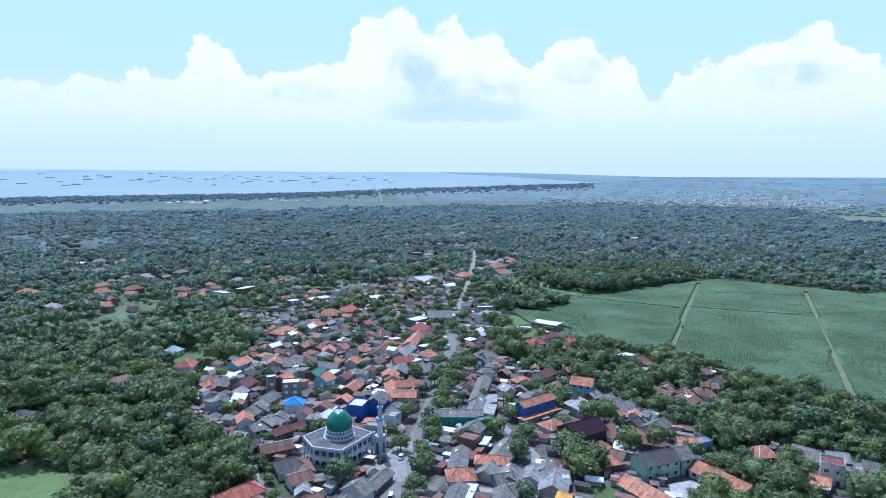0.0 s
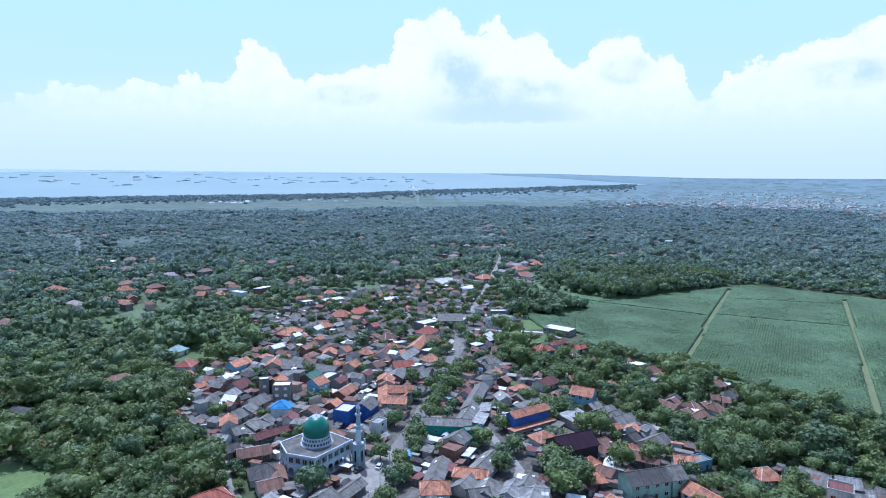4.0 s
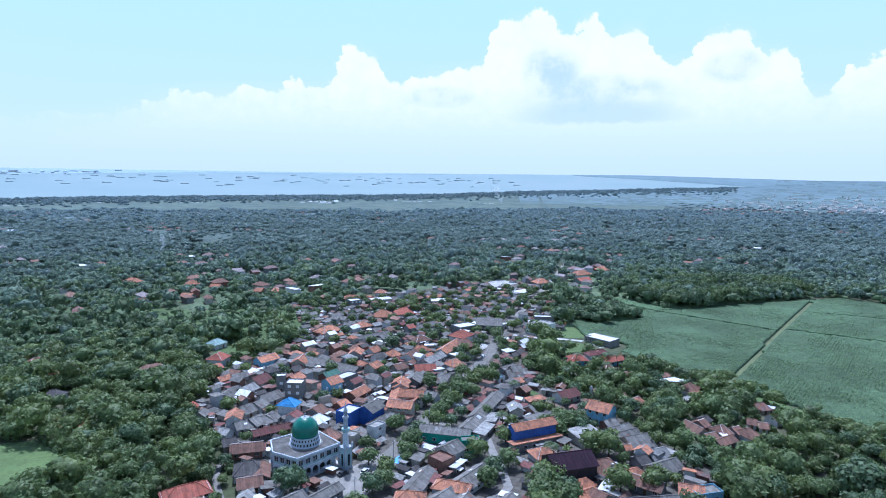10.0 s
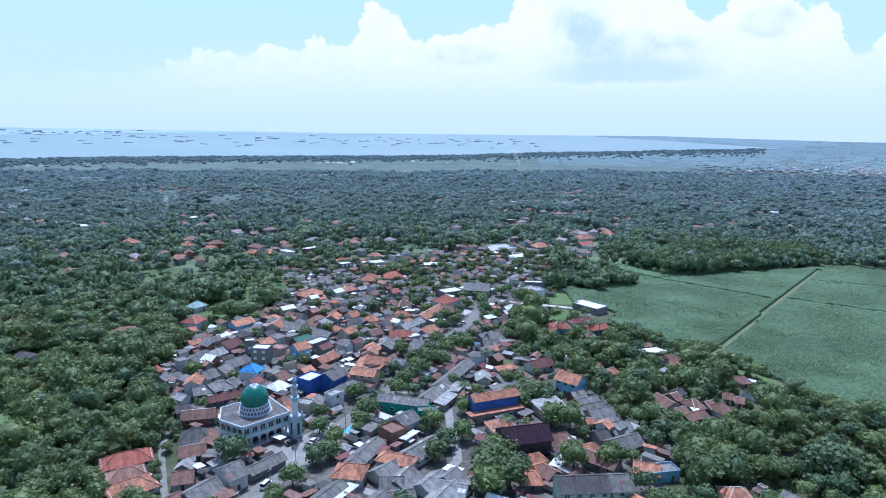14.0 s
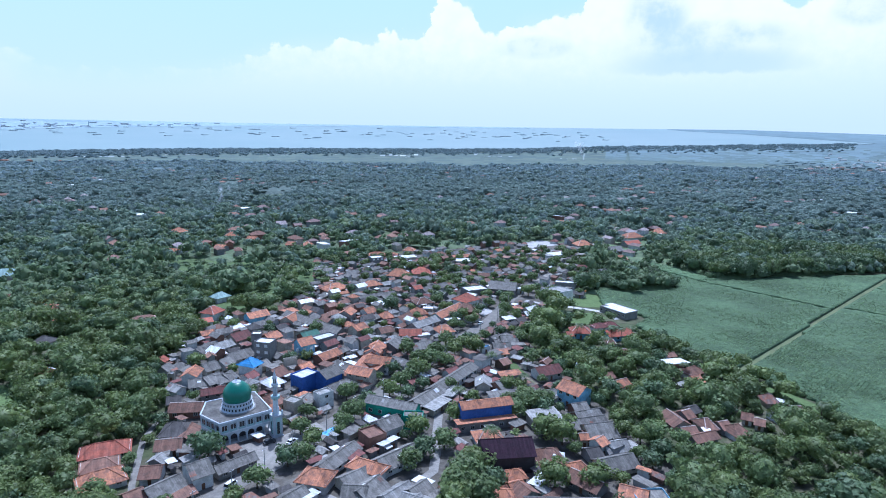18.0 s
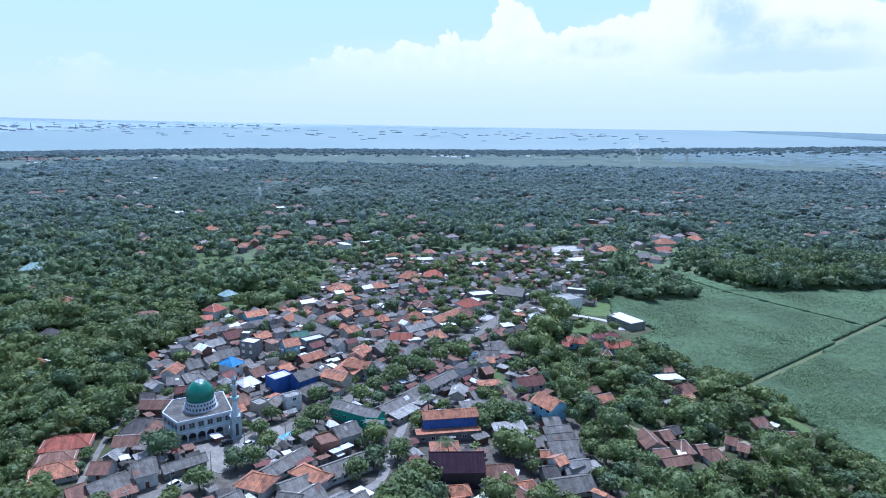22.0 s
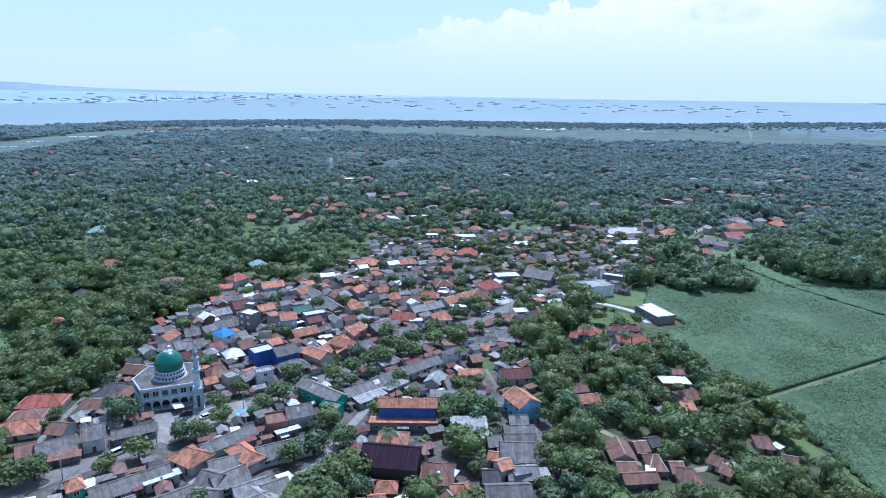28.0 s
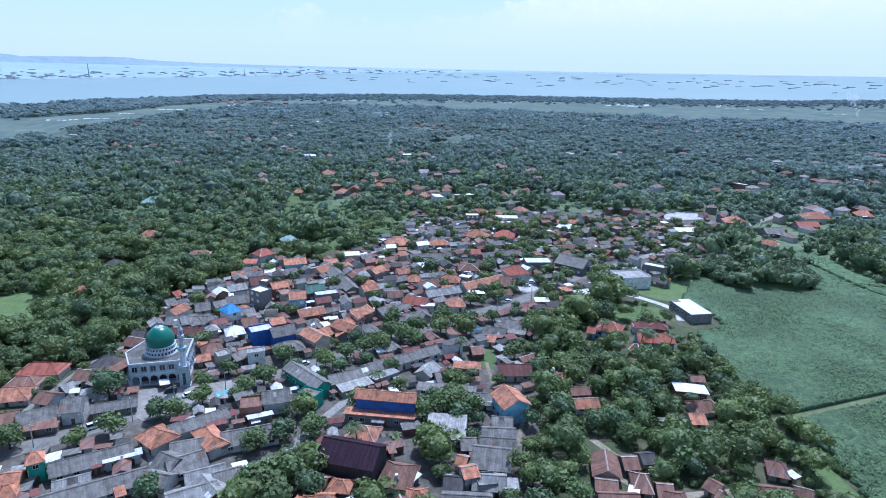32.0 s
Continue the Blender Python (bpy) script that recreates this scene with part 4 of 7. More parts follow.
house(262.3, 154.7, 5.4, 9.0, -3, 3.2, "brown", "h")
house(267.7, 152.4, 4.3, 7.0, 2, 3.2, "brown", "g")
house(255.1, 147.0, 10.5, 6.0, 6, 3.2, "brown", "g")
house(259.7, 150.7, 2.7, 3.0, -16, 3.0, "white", "s")
house(269.7, 148.0, 6.5, 9.0, 0, 3.2, "brown", "h")
house(281.7, 155.7, 4.0, 6.0, -45, 3.2, "brown", "g")
house(283.0, 151.0, 3.6, 6.0, -46, 3.2, "brown", "g")
house(301.9, 166.9, 5.4, 8.0, -13, 3.0, "rust", "h")
house(296.7, 154.3, 9.7, 8.0, -2, 3.6, "brown", "g", "white")
house(304.1, 156.3, 4.4, 6.0, -18, 3.4, "brown", "g")
house(304.9, 164.1, 3.0, 2.5, -61, 3.0, "white", "s")
house(-66.5, 465.3, 20.9, 14.0, 13, 4.0, "greeng", "h")
house(-10.5, 367.0, 12.1, 10.0, 28, 4.0, "orange", "h")
house(0.0, 346.4, 5.0, 5.0, 25, 3.2, "orange", "g")
house(81.7, 371.7, 10.0, 9.0, 38, 4.5, "greeng", "h", "white")
house(80.3, 334.7, 10.1, 10.0, 55, 5.0, "red", "h", "white")
house(77.5, 322.1, 7.8, 7.0, 11, 3.6, "red", "s")
house(104.2, 321.4, 11.9, 9.0, 28, 5.0, "orange", "g", "lblue")
house(122.0, 315.9, 10.3, 9.0, 61, 4.0, "orange", "g")
house(80.5, 276.6, 9.9, 8.0, 60, 3.6, "grey", "g")
house(89.2, 279.9, 9.3, 8.0, 40, 3.8, "lgrey", "g")
house(96.4, 290.8, 9.6, 10.0, 36, 4.0, "maroon", "g")
house(109.2, 263.1, 8.5, 8.0, -28, 9.5, "white", "f", "grey")
house(105.2, 278.3, 5.1, 6.0, -12, 8.5, "white", "f", "grey")
house(111.8, 278.5, 7.9, 8.0, 40, 6.5, "orange", "g")
house(126.7, 263.7, 7.5, 9.0, 24, 7.5, "orange", "g", "lblue")
house(129.7, 279.9, 9.3, 9.0, 29, 5.0, "green", "g")
house(136.8, 275.8, 11.8, 8.0, 31, 5.0, "white", "f", "grey")
house(136.4, 253.9, 11.7, 8.0, 37, 4.5, "orange", "g")
house(158.7, 254.2, 11.8, 8.0, 66, 5.0, "orange", "g")
house(155.1, 286.9, 8.3, 8.0, 38, 5.0, "orange", "g")
house(152.9, 312.0, 8.9, 8.0, 60, 6.0, "orange", "g", "grey")
house(92.7, 227.0, 16.5, 6.0, 10, 3.6, "maroon", "g")
house(79.8, 242.1, 9.0, 7.0, 77, 5.5, "orange", "g", "white")
house(87.6, 237.5, 7.2, 9.0, 39, 4.0, "grey", "g")
house(93.8, 239.3, 5.1, 8.0, 53, 4.0, "grey", "g")
house(92.6, 240.0, 4.7, 3.0, 24, 3.4, "white", "s")
house(102.8, 234.2, 6.1, 6.0, 50, 5.0, "maroon", "g", "white")
house(113.8, 239.1, 6.5, 9.0, 42, 4.0, "brown", "g")
house(125.4, 241.5, 6.3, 7.0, 37, 4.5, "orange", "g")
house(119.8, 249.2, 6.6, 3.0, 18, 5.0, "white", "f")
house(85.5, 253.3, 6.5, 9.0, 31, 3.5, "grey", "g")
house(91.4, 257.4, 5.9, 8.0, 48, 3.5, "grey", "g")
house(97.4, 264.8, 11.3, 9.0, 32, 3.5, "grey", "g")
house(63.9, 268.2, 4.3, 6.0, 68, 3.0, "red", "g")
house(67.3, 256.8, 4.8, 7.0, 55, 3.2, "grey", "g")
house(152.6, 378.1, 16.9, 12.0, 27, 4.0, "orange", "h")
house(177.9, 382.9, 12.5, 10.0, 17, 4.0, "orange", "h")
house(169.4, 420.6, 10.1, 6.0, 20, 4.0, "grey", "g")
house(184.4, 442.7, 12.0, 5.0, 36, 4.0, "grey", "g")
house(186.7, 428.5, 11.5, 5.0, 35, 4.0, "grey", "g")
house(188.4, 416.6, 10.7, 5.0, 36, 4.0, "grey", "g")
house(190.3, 404.7, 9.5, 5.0, 28, 4.0, "grey", "g")
house(198.3, 482.0, 14.4, 9.0, -7, 4.0, "orange", "h")
house(193.6, 457.5, 10.7, 10.0, 12, 6.0, "white", "f")
house(219.0, 463.9, 17.6, 7.0, 9, 4.5, "white", "s")
house(201.2, 406.3, 14.2, 14.0, -28, 4.5, "orange", "h")
house(219.3, 409.6, 13.5, 13.0, -6, 4.5, "red", "h")
house(230.1, 497.6, 10.1, 9.0, -24, 4.0, "orange", "h")
house(251.5, 472.3, 11.1, 8.0, -41, 4.0, "brown", "h")
house(264.9, 457.7, 16.5, 7.0, 12, 4.5, "orange", "g")
house(264.3, 442.4, 15.0, 8.0, -19, 4.0, "white", "s")
house(260.5, 349.5, 17.6, 14.0, -31, 5.0, "grey", "g")
house(243.7, 397.7, 13.4, 7.0, 28, 4.0, "grey", "g")
house(261.1, 389.9, 8.1, 8.0, -16, 4.0, "brown", "g")
house(283.1, 381.9, 7.4, 7.0, -41, 4.0, "red", "g")
house(210.3, 309.5, 26.5, 9.0, 43, 4.0, "orange", "g")
house(222.3, 311.9, 11.8, 12.0, -6, 4.0, "brown", "h")
house(227.4, 327.5, 12.5, 12.0, 28, 5.0, "red", "h")
house(239.8, 347.5, 15.6, 12.0, 11, 5.5, "white", "f", "grey")
house(192.8, 311.5, 10.8, 9.0, 1, 4.0, "orange", "h")
house(200.6, 317.6, 5.5, 5.0, -18, 4.0, "white", "s")
house(208.2, 293.2, 7.6, 6.0, 10, 4.0, "white", "s")
house(199.2, 278.1, 9.1, 10.0, 10, 4.0, "orange", "h")
house(168.8, 284.2, 7.5, 8.0, 16, 4.0, "brown", "g")
house(181.0, 277.0, 11.3, 9.0, -15, 4.0, "red", "g")
house(165.8, 320.5, 7.5, 8.0, 32, 4.0, "orange", "g")
house(174.1, 309.1, 6.7, 9.0, 14, 4.0, "orange", "h")
house(182.5, 301.3, 11.8, 10.0, 44, 4.0, "brown", "g")
house(191.4, 290.4, 18.4, 8.0, 34, 4.5, "lgrey", "g")
house(203.0, 356.4, 6.2, 7.0, 16, 6.0, "red", "g")
house(201.2, 332.8, 11.5, 9.0, 11, 4.0, "brown", "h")
house(176.5, 354.7, 24.7, 5.0, 16, 3.6, "grey", "g")
house(216.6, 363.6, 22.6, 8.0, 30, 4.0, "grey", "g")
house(179.4, 257.0, 7.9, 8.0, 10, 3.6, "grey", "g")
house(186.7, 272.8, 6.3, 5.0, 10, 3.6, "white", "s")
house(169.1, 262.7, 10.5, 9.0, 52, 4.0, "grey", "g")
house(158.2, 253.9, 8.6, 8.0, 42, 5.5, "orange", "g")
house(254.5, 295.5, 5.1, 6.0, 10, 3.5, "white", "g")
house(260.3, 304.7, 9.0, 6.0, 28, 3.5, "white", "g")
house(271.6, 348.1, 5.9, 5.0, 11, 4.0, "white", "s")
house(240.4, 289.5, 6.9, 5.0, 10, 3.5, "white", "s")
house(245.8, 274.6, 8.5, 8.0, -39, 3.5, "rust", "g")
house(288.6, 327.8, 17.8, 14.0, 18, 6.5, "lgrey", "f", "white")
house(307.3, 351.6, 14.6, 8.0, -29, 5.0, "white", "f", "grey")
house(305.1, 330.5, 8.9, 6.0, -40, 3.6, "dark", "g")
house(332.1, 369.4, 13.1, 8.0, 16, 4.0, "orange", "g")
house(351.3, 381.8, 11.9, 8.0, 17, 4.0, "lgrey", "g")
house(349.6, 450.9, 16.3, 9.0, 12, 4.0, "white", "s")
house(353.7, 458.4, 9.3, 7.0, 12, 4.0, "brown", "g")
house(392.2, 483.7, 15.1, 14.0, -2, 5.0, "orange", "h")
house(463.3, 513.6, 21.7, 14.0, 7, 5.0, "orange", "h")
house(446.2, 487.6, 17.5, 10.0, 12, 4.0, "red", "g")
house(513.7, 540.6, 11.9, 14.0, -8, 4.0, "orange", "h")
house(411.3, 460.5, 14.5, 12.0, 12, 4.0, "grey", "g")
house(396.3, 426.0, 12.2, 9.0, -24, 4.0, "orange", "h")
house(491.7, 619.4, 21.8, 10.0, -42, 4.0, "white", "s")
house(448.8, 625.6, 16.8, 10.0, -18, 4.0, "orange", "g")
house(141.2, 121.9, 4.9, 7.0, -70, 4.5, "yellow", "g")
house(184.1, 118.2, 15.1, 10.0, -17, 6.6, "dark", "g", "pale_green")
house(194.2, 115.1, 6.0, 10.0, -16, 6.6, "grey", "g", "pale_green")
house(166.0, 108.0, 19.7, 9.0, -96, 4.0, "orange", "g", "green")
house(194.8, 99.2, 20.9, 9.0, -96, 4.0, "orange", "g", "white")
house(226.8, 101.3, 8.5, 9.0, -26, 3.6, "orange", "h", "white")
house(236.6, 100.9, 3.3, 3.0, -82, 4.0, "yellow", "f")
house(238.9, 90.4, 9.6, 10.0, -81, 3.6, "grey", "g")
house(229.6, 78.6, 7.8, 9.0, -67, 7.5, "maroon", "f", "white")
house(220.2, 78.5, 6.4, 7.0, -72, 3.8, "orange", "g")
house(240.2, 81.1, 7.4, 8.0, -53, 5.0, "lgrey", "g")
house(240.8, 76.4, 6.1, 8.0, -56, 3.6, "grey", "g")
house(232.4, 68.1, 7.4, 9.0, -63, 4.0, "bluer", "s")
house(211.1, 68.1, 6.7, 9.0, -50, 3.6, "dark", "g")
house(246.1, 71.8, 6.2, 8.0, -78, 3.6, "grey", "g")
house(6.2, 307.2, 8.3, 9.0, -28, 3.6, "dark", "h")
house(18.7, 263.6, 8.4, 8.0, -40, 4.0, "orange", "h")
house(24.5, 641.4, 18.4, 12.0, -61, 4.0, "orange", "h")
house(78.4, 606.4, 17.6, 12.0, -9, 4.0, "orange", "h")
house(70.8, 541.4, 10.5, 9.0, -36, 4.0, "orange", "g")
house(96.4, 580.6, 10.3, 9.0, -35, 4.0, "orange", "g")
house(32.8, 530.6, 9.8, 9.0, -25, 4.0, "orange", "g")
house(130.9, 544.9, 7.7, 10.0, -35, 4.0, "orange", "g")
house(144.6, 539.5, 9.7, 10.0, -21, 4.0, "orange", "h")
house(202.1, 132.1, 10.9, 8.0, -61, 3.6, "brown", "g")
house(212.1, 122.9, 8.0, 8.0, -42, 3.6, "orange", "g")
house(215.7, 120.2, 10.1, 7.0, -11, 4.0, "grey", "f", "lblue")
house(196.0, 147.1, 4.6, 6.0, -46, 3.4, "brown", "h")
house(181.9, 132.1, 6.0, 7.0, -75, 3.4, "brown", "g")
house(175.0, 131.6, 6.7, 8.0, -19, 3.4, "orange", "h")
house(150.2, 134.5, 9.4, 9.0, -40, 3.4, "lgrey", "g")
house(154.4, 143.9, 5.5, 4.0, -49, 3.6, "white", "s")
house(134.2, 143.4, 7.2, 9.0, -19, 3.8, "grey", "g")
house(134.6, 136.2, 8.0, 8.0, -6, 3.6, "grey", "g")
house(81.4, 212.8, 11.7, 8.0, -9, 4.0, "brown", "g")
house(82.5, 211.7, 10.8, 5.0, -8, 3.6, "maroon", "s")
house(80.2, 195.7, 10.4, 10.0, -9, 4.0, "dark", "h")
house(79.1, 185.6, 8.3, 8.0, -3, 3.8, "brown", "g")
house(76.5, 169.8, 6.3, 8.0, -6, 3.6, "brown", "g")
house(82.9, 235.7, 7.7, 8.0, 9, 3.8, "grey", "g")
house(91.1, 237.7, 9.0, 8.0, 11, 3.8, "grey", "g")
house(75.7, 221.1, 5.2, 7.0, 4, 3.6, "dark", "g")
house(71.2, 247.8, 3.1, 4.0, -11, 4.0, "white", "f")
house(153.9, 244.8, 29.8, 8.0, -117, 4.0, "orange", "g")
house(133.8, 307.1, 46.7, 8.0, -56, 3.6, "grey", "g")
house(156.6, 237.6, 11.9, 8.0, -70, 4.2, "orange", "g")
house(147.1, 227.1, 10.5, 7.0, -53, 4.2, "orange", "g")
house(113.0, 132.5, 8.6, 6.0, 36, 3.0, "lgrey", "g")
house(73.7, 157.0, 5.4, 9.0, 32, 3.4, "brown", "g")
house(125.3, 153.3, 3.8, 5.0, 37, 3.2, "grey", "s")
house(134.7, 151.5, 9.2, 8.0, 28, 3.4, "grey", "g")
house(145.6, 140.7, 10.2, 7.0, 33, 3.2, "lgrey", "g")
house(152.0, 140.7, 7.3, 8.0, 34, 3.2, "grey", "g")
house(136.2, 165.2, 5.9, 6.0, 33, 3.4, "maroon", "s")
house(223.1, 166.6, 10.2, 8.0, 2, 3.2, "grey", "g")
house(221.6, 148.9, 8.9, 8.0, 2, 3.2, "lgrey", "g")
house(224.2, 178.6, 6.4, 7.0, 3, 3.4, "grey", "g")
house(212.2, 146.8, 5.1, 8.0, 1, 3.2, "dark", "g")
house(227.5, 148.1, 3.6, 6.0, 4, 3.0, "lgrey", "s")
house(224.5, 160.4, 5.4, 7.0, 4, 3.0, "grey", "g")
house(83.9, 192.3, 10.1, 6.0, 79, 3.6, "brown", "g")
house(84.7, 181.9, 5.3, 5.0, 83, 3.0, "grey", "s")
house(76.9, 177.3, 4.0, 6.0, 67, 3.0, "lgrey", "g")
house(59.5, 188.0, 15.0, 9.0, 9, 3.4, "red", "h", "white")
house(60.0, 179.0, 11.0, 7.5, 12, 3.0, "terra", "h", "white")
house(62.5, 170.2, 13.0, 9.5, 20, 3.2, "orange", "h", "white")
house(155.3, 194.4, 20.5, 7.0, -38, 5.0, "grey", "g", "green")

# ---- the mosque ----


def arcade(count, bay, opening, spring, top, thick):
    """A wall with a row of round arches, centred on x, its face at y = 0."""
    sh = Shape()
    half = opening / 2
    for i in range(count):
        c = (i - (count - 1) / 2) * bay
        sh.box(c - bay / 2, 0, 0, c - half, thick, spring), sh.box(c + half, 0, 0, c + bay / 2, thick, spring)
        arc = [(c - half * math.cos(math.pi * k / 10), spring + half * math.sin(math.pi * k / 10)) for k in range(11)]
        line = [(c - bay / 2, spring), *arc, (c + bay / 2, spring)]
        for (xa, za), (xb, zb) in zip(line, line[1:]):
            if xb - xa < 1e-6:
                continue
            sh.add([(xa, 0, za), (xb, 0, zb), (xb, 0, top), (xa, 0, top), (xa, thick, za), (xb, thick, zb), (xb, thick, top), (xa, thick, top)],
                   [(0, 1, 2, 3), (5, 4, 7, 6), (0, 4, 5, 1), (3, 2, 6, 7)])
    return sh


MOSQUE_PLAN = [(-9.1, -8.7), (8.7, -8.7), (9.5, 9.2), (-7.6, 10.8), (-12.2, 1.8)]


def inset(pts, by):
    """A convex outline moved inwards by a distance."""
    out = []
    for i, p in enumerate(pts):
        a, b, c = Vector(pts[i - 1]), Vector(p), Vector(pts[(i + 1) % len(pts)])
        u, w = (b - a).normalized(), (c - b).normalized()
        n0, n1 = Vector((-u.y, u.x)), Vector((-w.y, w.x))
        out.append(tuple(b + (n0 + n1) * by / (1 + n0.dot(n1))))
    return out


def mosque():
    root = tagged(new("mosque"), "white two-storey mosque with arcades and a large green dome", "mosque")
    root.matrix_world = pose(100.1, 196.8, 0, 0, 0, 22)
    h = 8.1
    HOUSES.append((99.3, 197.2, 11.5, 10.8, radians(22)))
    # recessed wall painted dark to stand in for shade under the arcade
    part("hall", Shape().prism(inset(MOSQUE_PLAN, 2.4), 0, 4.1).mesh("hall", "wall_dark"), root, "inner hall wall behind the arches, painted dark for shade")
    part("upper_storey", Shape().prism(inset(MOSQUE_PLAN, 0.35), 4.4, h - 0.5).mesh("upper_storey", "mosque_shaded_white"), root)
    part("floor_slab", Shape().prism(MOSQUE_PLAN, 4.05, 4.4).mesh("floor_slab", "mosque_shaded_white"), root)
    part("step", Shape().prism(inset(MOSQUE_PLAN, -0.8), 0, 0.35).mesh("step", "concrete"), root)
    for i, a in enumerate(MOSQUE_PLAN):
        d = Vector(MOSQUE_PLAN[(i + 1) % len(MOSQUE_PLAN)]) - Vector(a)
        count = max(3, round(d.length / 2.95))
        bay = d.length / count
        m = pose(a[0] + d.x / 2, a[1] + d.y / 2, 0, 0, 0, math.degrees(math.atan2(d.y, d.x)))
        part("arcade", arcade(count, bay, bay - 0.6, 2.2, 4.05, 0.4).mesh("arcade", "mosque_shaded_white"), root, m=m)
        for k in range(count):
            px = (k - (count - 1) / 2) * bay
            win = part("window", Shape().box(px - 0.85, 0.18, 4.7, px + 0.85, 0.34, 6.9).mesh("window", "glass"), root, "dark tall window", m)
            part("frame", Shape().box(px - 0.97, 0.1, 4.6, px - 0.85, 0.36, 7.05).box(px + 0.85, 0.1, 4.6, px + 0.97, 0.36, 7.05).box(px - 0.85, 0.1, 6.9, px + 0.85, 0.36, 7.05).box(px - 0.05, 0.12, 4.7, px + 0.05, 0.17, 6.9).mesh("frame", "mosque_shaded_white"), win)
            part("balustrade", Shape().box(px - bay / 2 + 0.25, -0.06, 4.4, px + bay / 2 - 0.25, 0.06, 5.15).mesh("balustrade", "trim_teal"), root, "pale blue balustrade panel", m)
        for k in range(count + 1):
            px = (k - count / 2) * bay
            part("pilaster", Shape().box(px - 0.2, -0.08, 4.4, px + 0.2, 0.4, h - 0.5).mesh("pilaster", "mosque_shaded_white"), root, m=m)
            part("column", Shape().lathe([(0.3, 0.35), (0.3, 0.6), (0.2, 0.7), (0.2, 2.0), (0.32, 2.2)], 10, px, -0.1).mesh("column", "mosque_shaded_white"), root, m=m)
        part("cornice", Shape().box(-d.length / 2 - 0.1, -0.3, h - 0.45, d.length / 2 + 0.1, 0.1, h + 0.35).mesh("cornice", "mosque_shaded_white"), root, m=m)
    part("roof_deck", Shape().prism(inset(MOSQUE_PLAN, 0.1), h - 0.4, h + 0.1).mesh("roof_deck", "mosque_roof"), root, "stained grey concrete roof")
    part("drum_plinth", Shape().lathe([(6.2, h + 0.1), (6.2, h + 0.35), (5.7, h + 0.4)], 40).mesh("drum_plinth", "wall_grey"), root)
    drum = part("drum", Shape().lathe([(5.7, h + 0.1), (5.7, h + 0.5), (5.1, h + 0.6), (5.1, h + 1.7), (5.35, h + 1.8), (5.35, h + 2.05), (4.85, h + 2.15), (4.85, h + 3.1), (5.05, h + 3.2), (5.05, h + 3.45), (4.6, h + 3.5)], 40).mesh("drum", "mosque_shaded_white"), root)
    for i in range(28):
        part("drum_window", Shape().box(-0.26, 5.06, h + 0.8, 0.26, 5.17, h + 1.6).mesh("drum_window", "glass"), drum, m=pose(0, 0, 0, 0, 0, i * 360 / 28))
        part("drum_window", Shape().box(-0.22, 4.81, h + 2.3, 0.22, 4.91, h + 3.0).mesh("drum_window", "glass"), drum, m=pose(0, 0, 0, 0, 0, i * 360 / 28 + 6))
    prof = [(4.6 * math.cos(radians(a)) * (1.06 if 0 < a < 40 else 1.03), h + 4.8 + 5.4 * math.sin(radians(a))) for a in (-14, -7, 0, 8, 16, 24, 32, 40, 48, 56, 63, 70, 76)]
    part("dome", Shape().lathe([(4.4, h + 3.45), *prof, (0.6, h + 10.15)], 48).mesh("dome", "dome_green", True), root, "glossy green dome")
    part("dome_cap", Shape().lathe([(1.7, h + 9.6), (1.5, h + 9.98), (0.8, h + 10.3), (0.2, h + 10.5)], 20).mesh("dome_cap", "mosque_shaded_white"), root)
    part("finial", Shape().lathe([(0.12, h + 10.4), (0.1, h + 11.0), (0.3, h + 11.2), (0.3, h + 11.4), (0.06, h + 11.7), (0.03, h + 12.6)], 10).mesh("finial", "steel"), root)


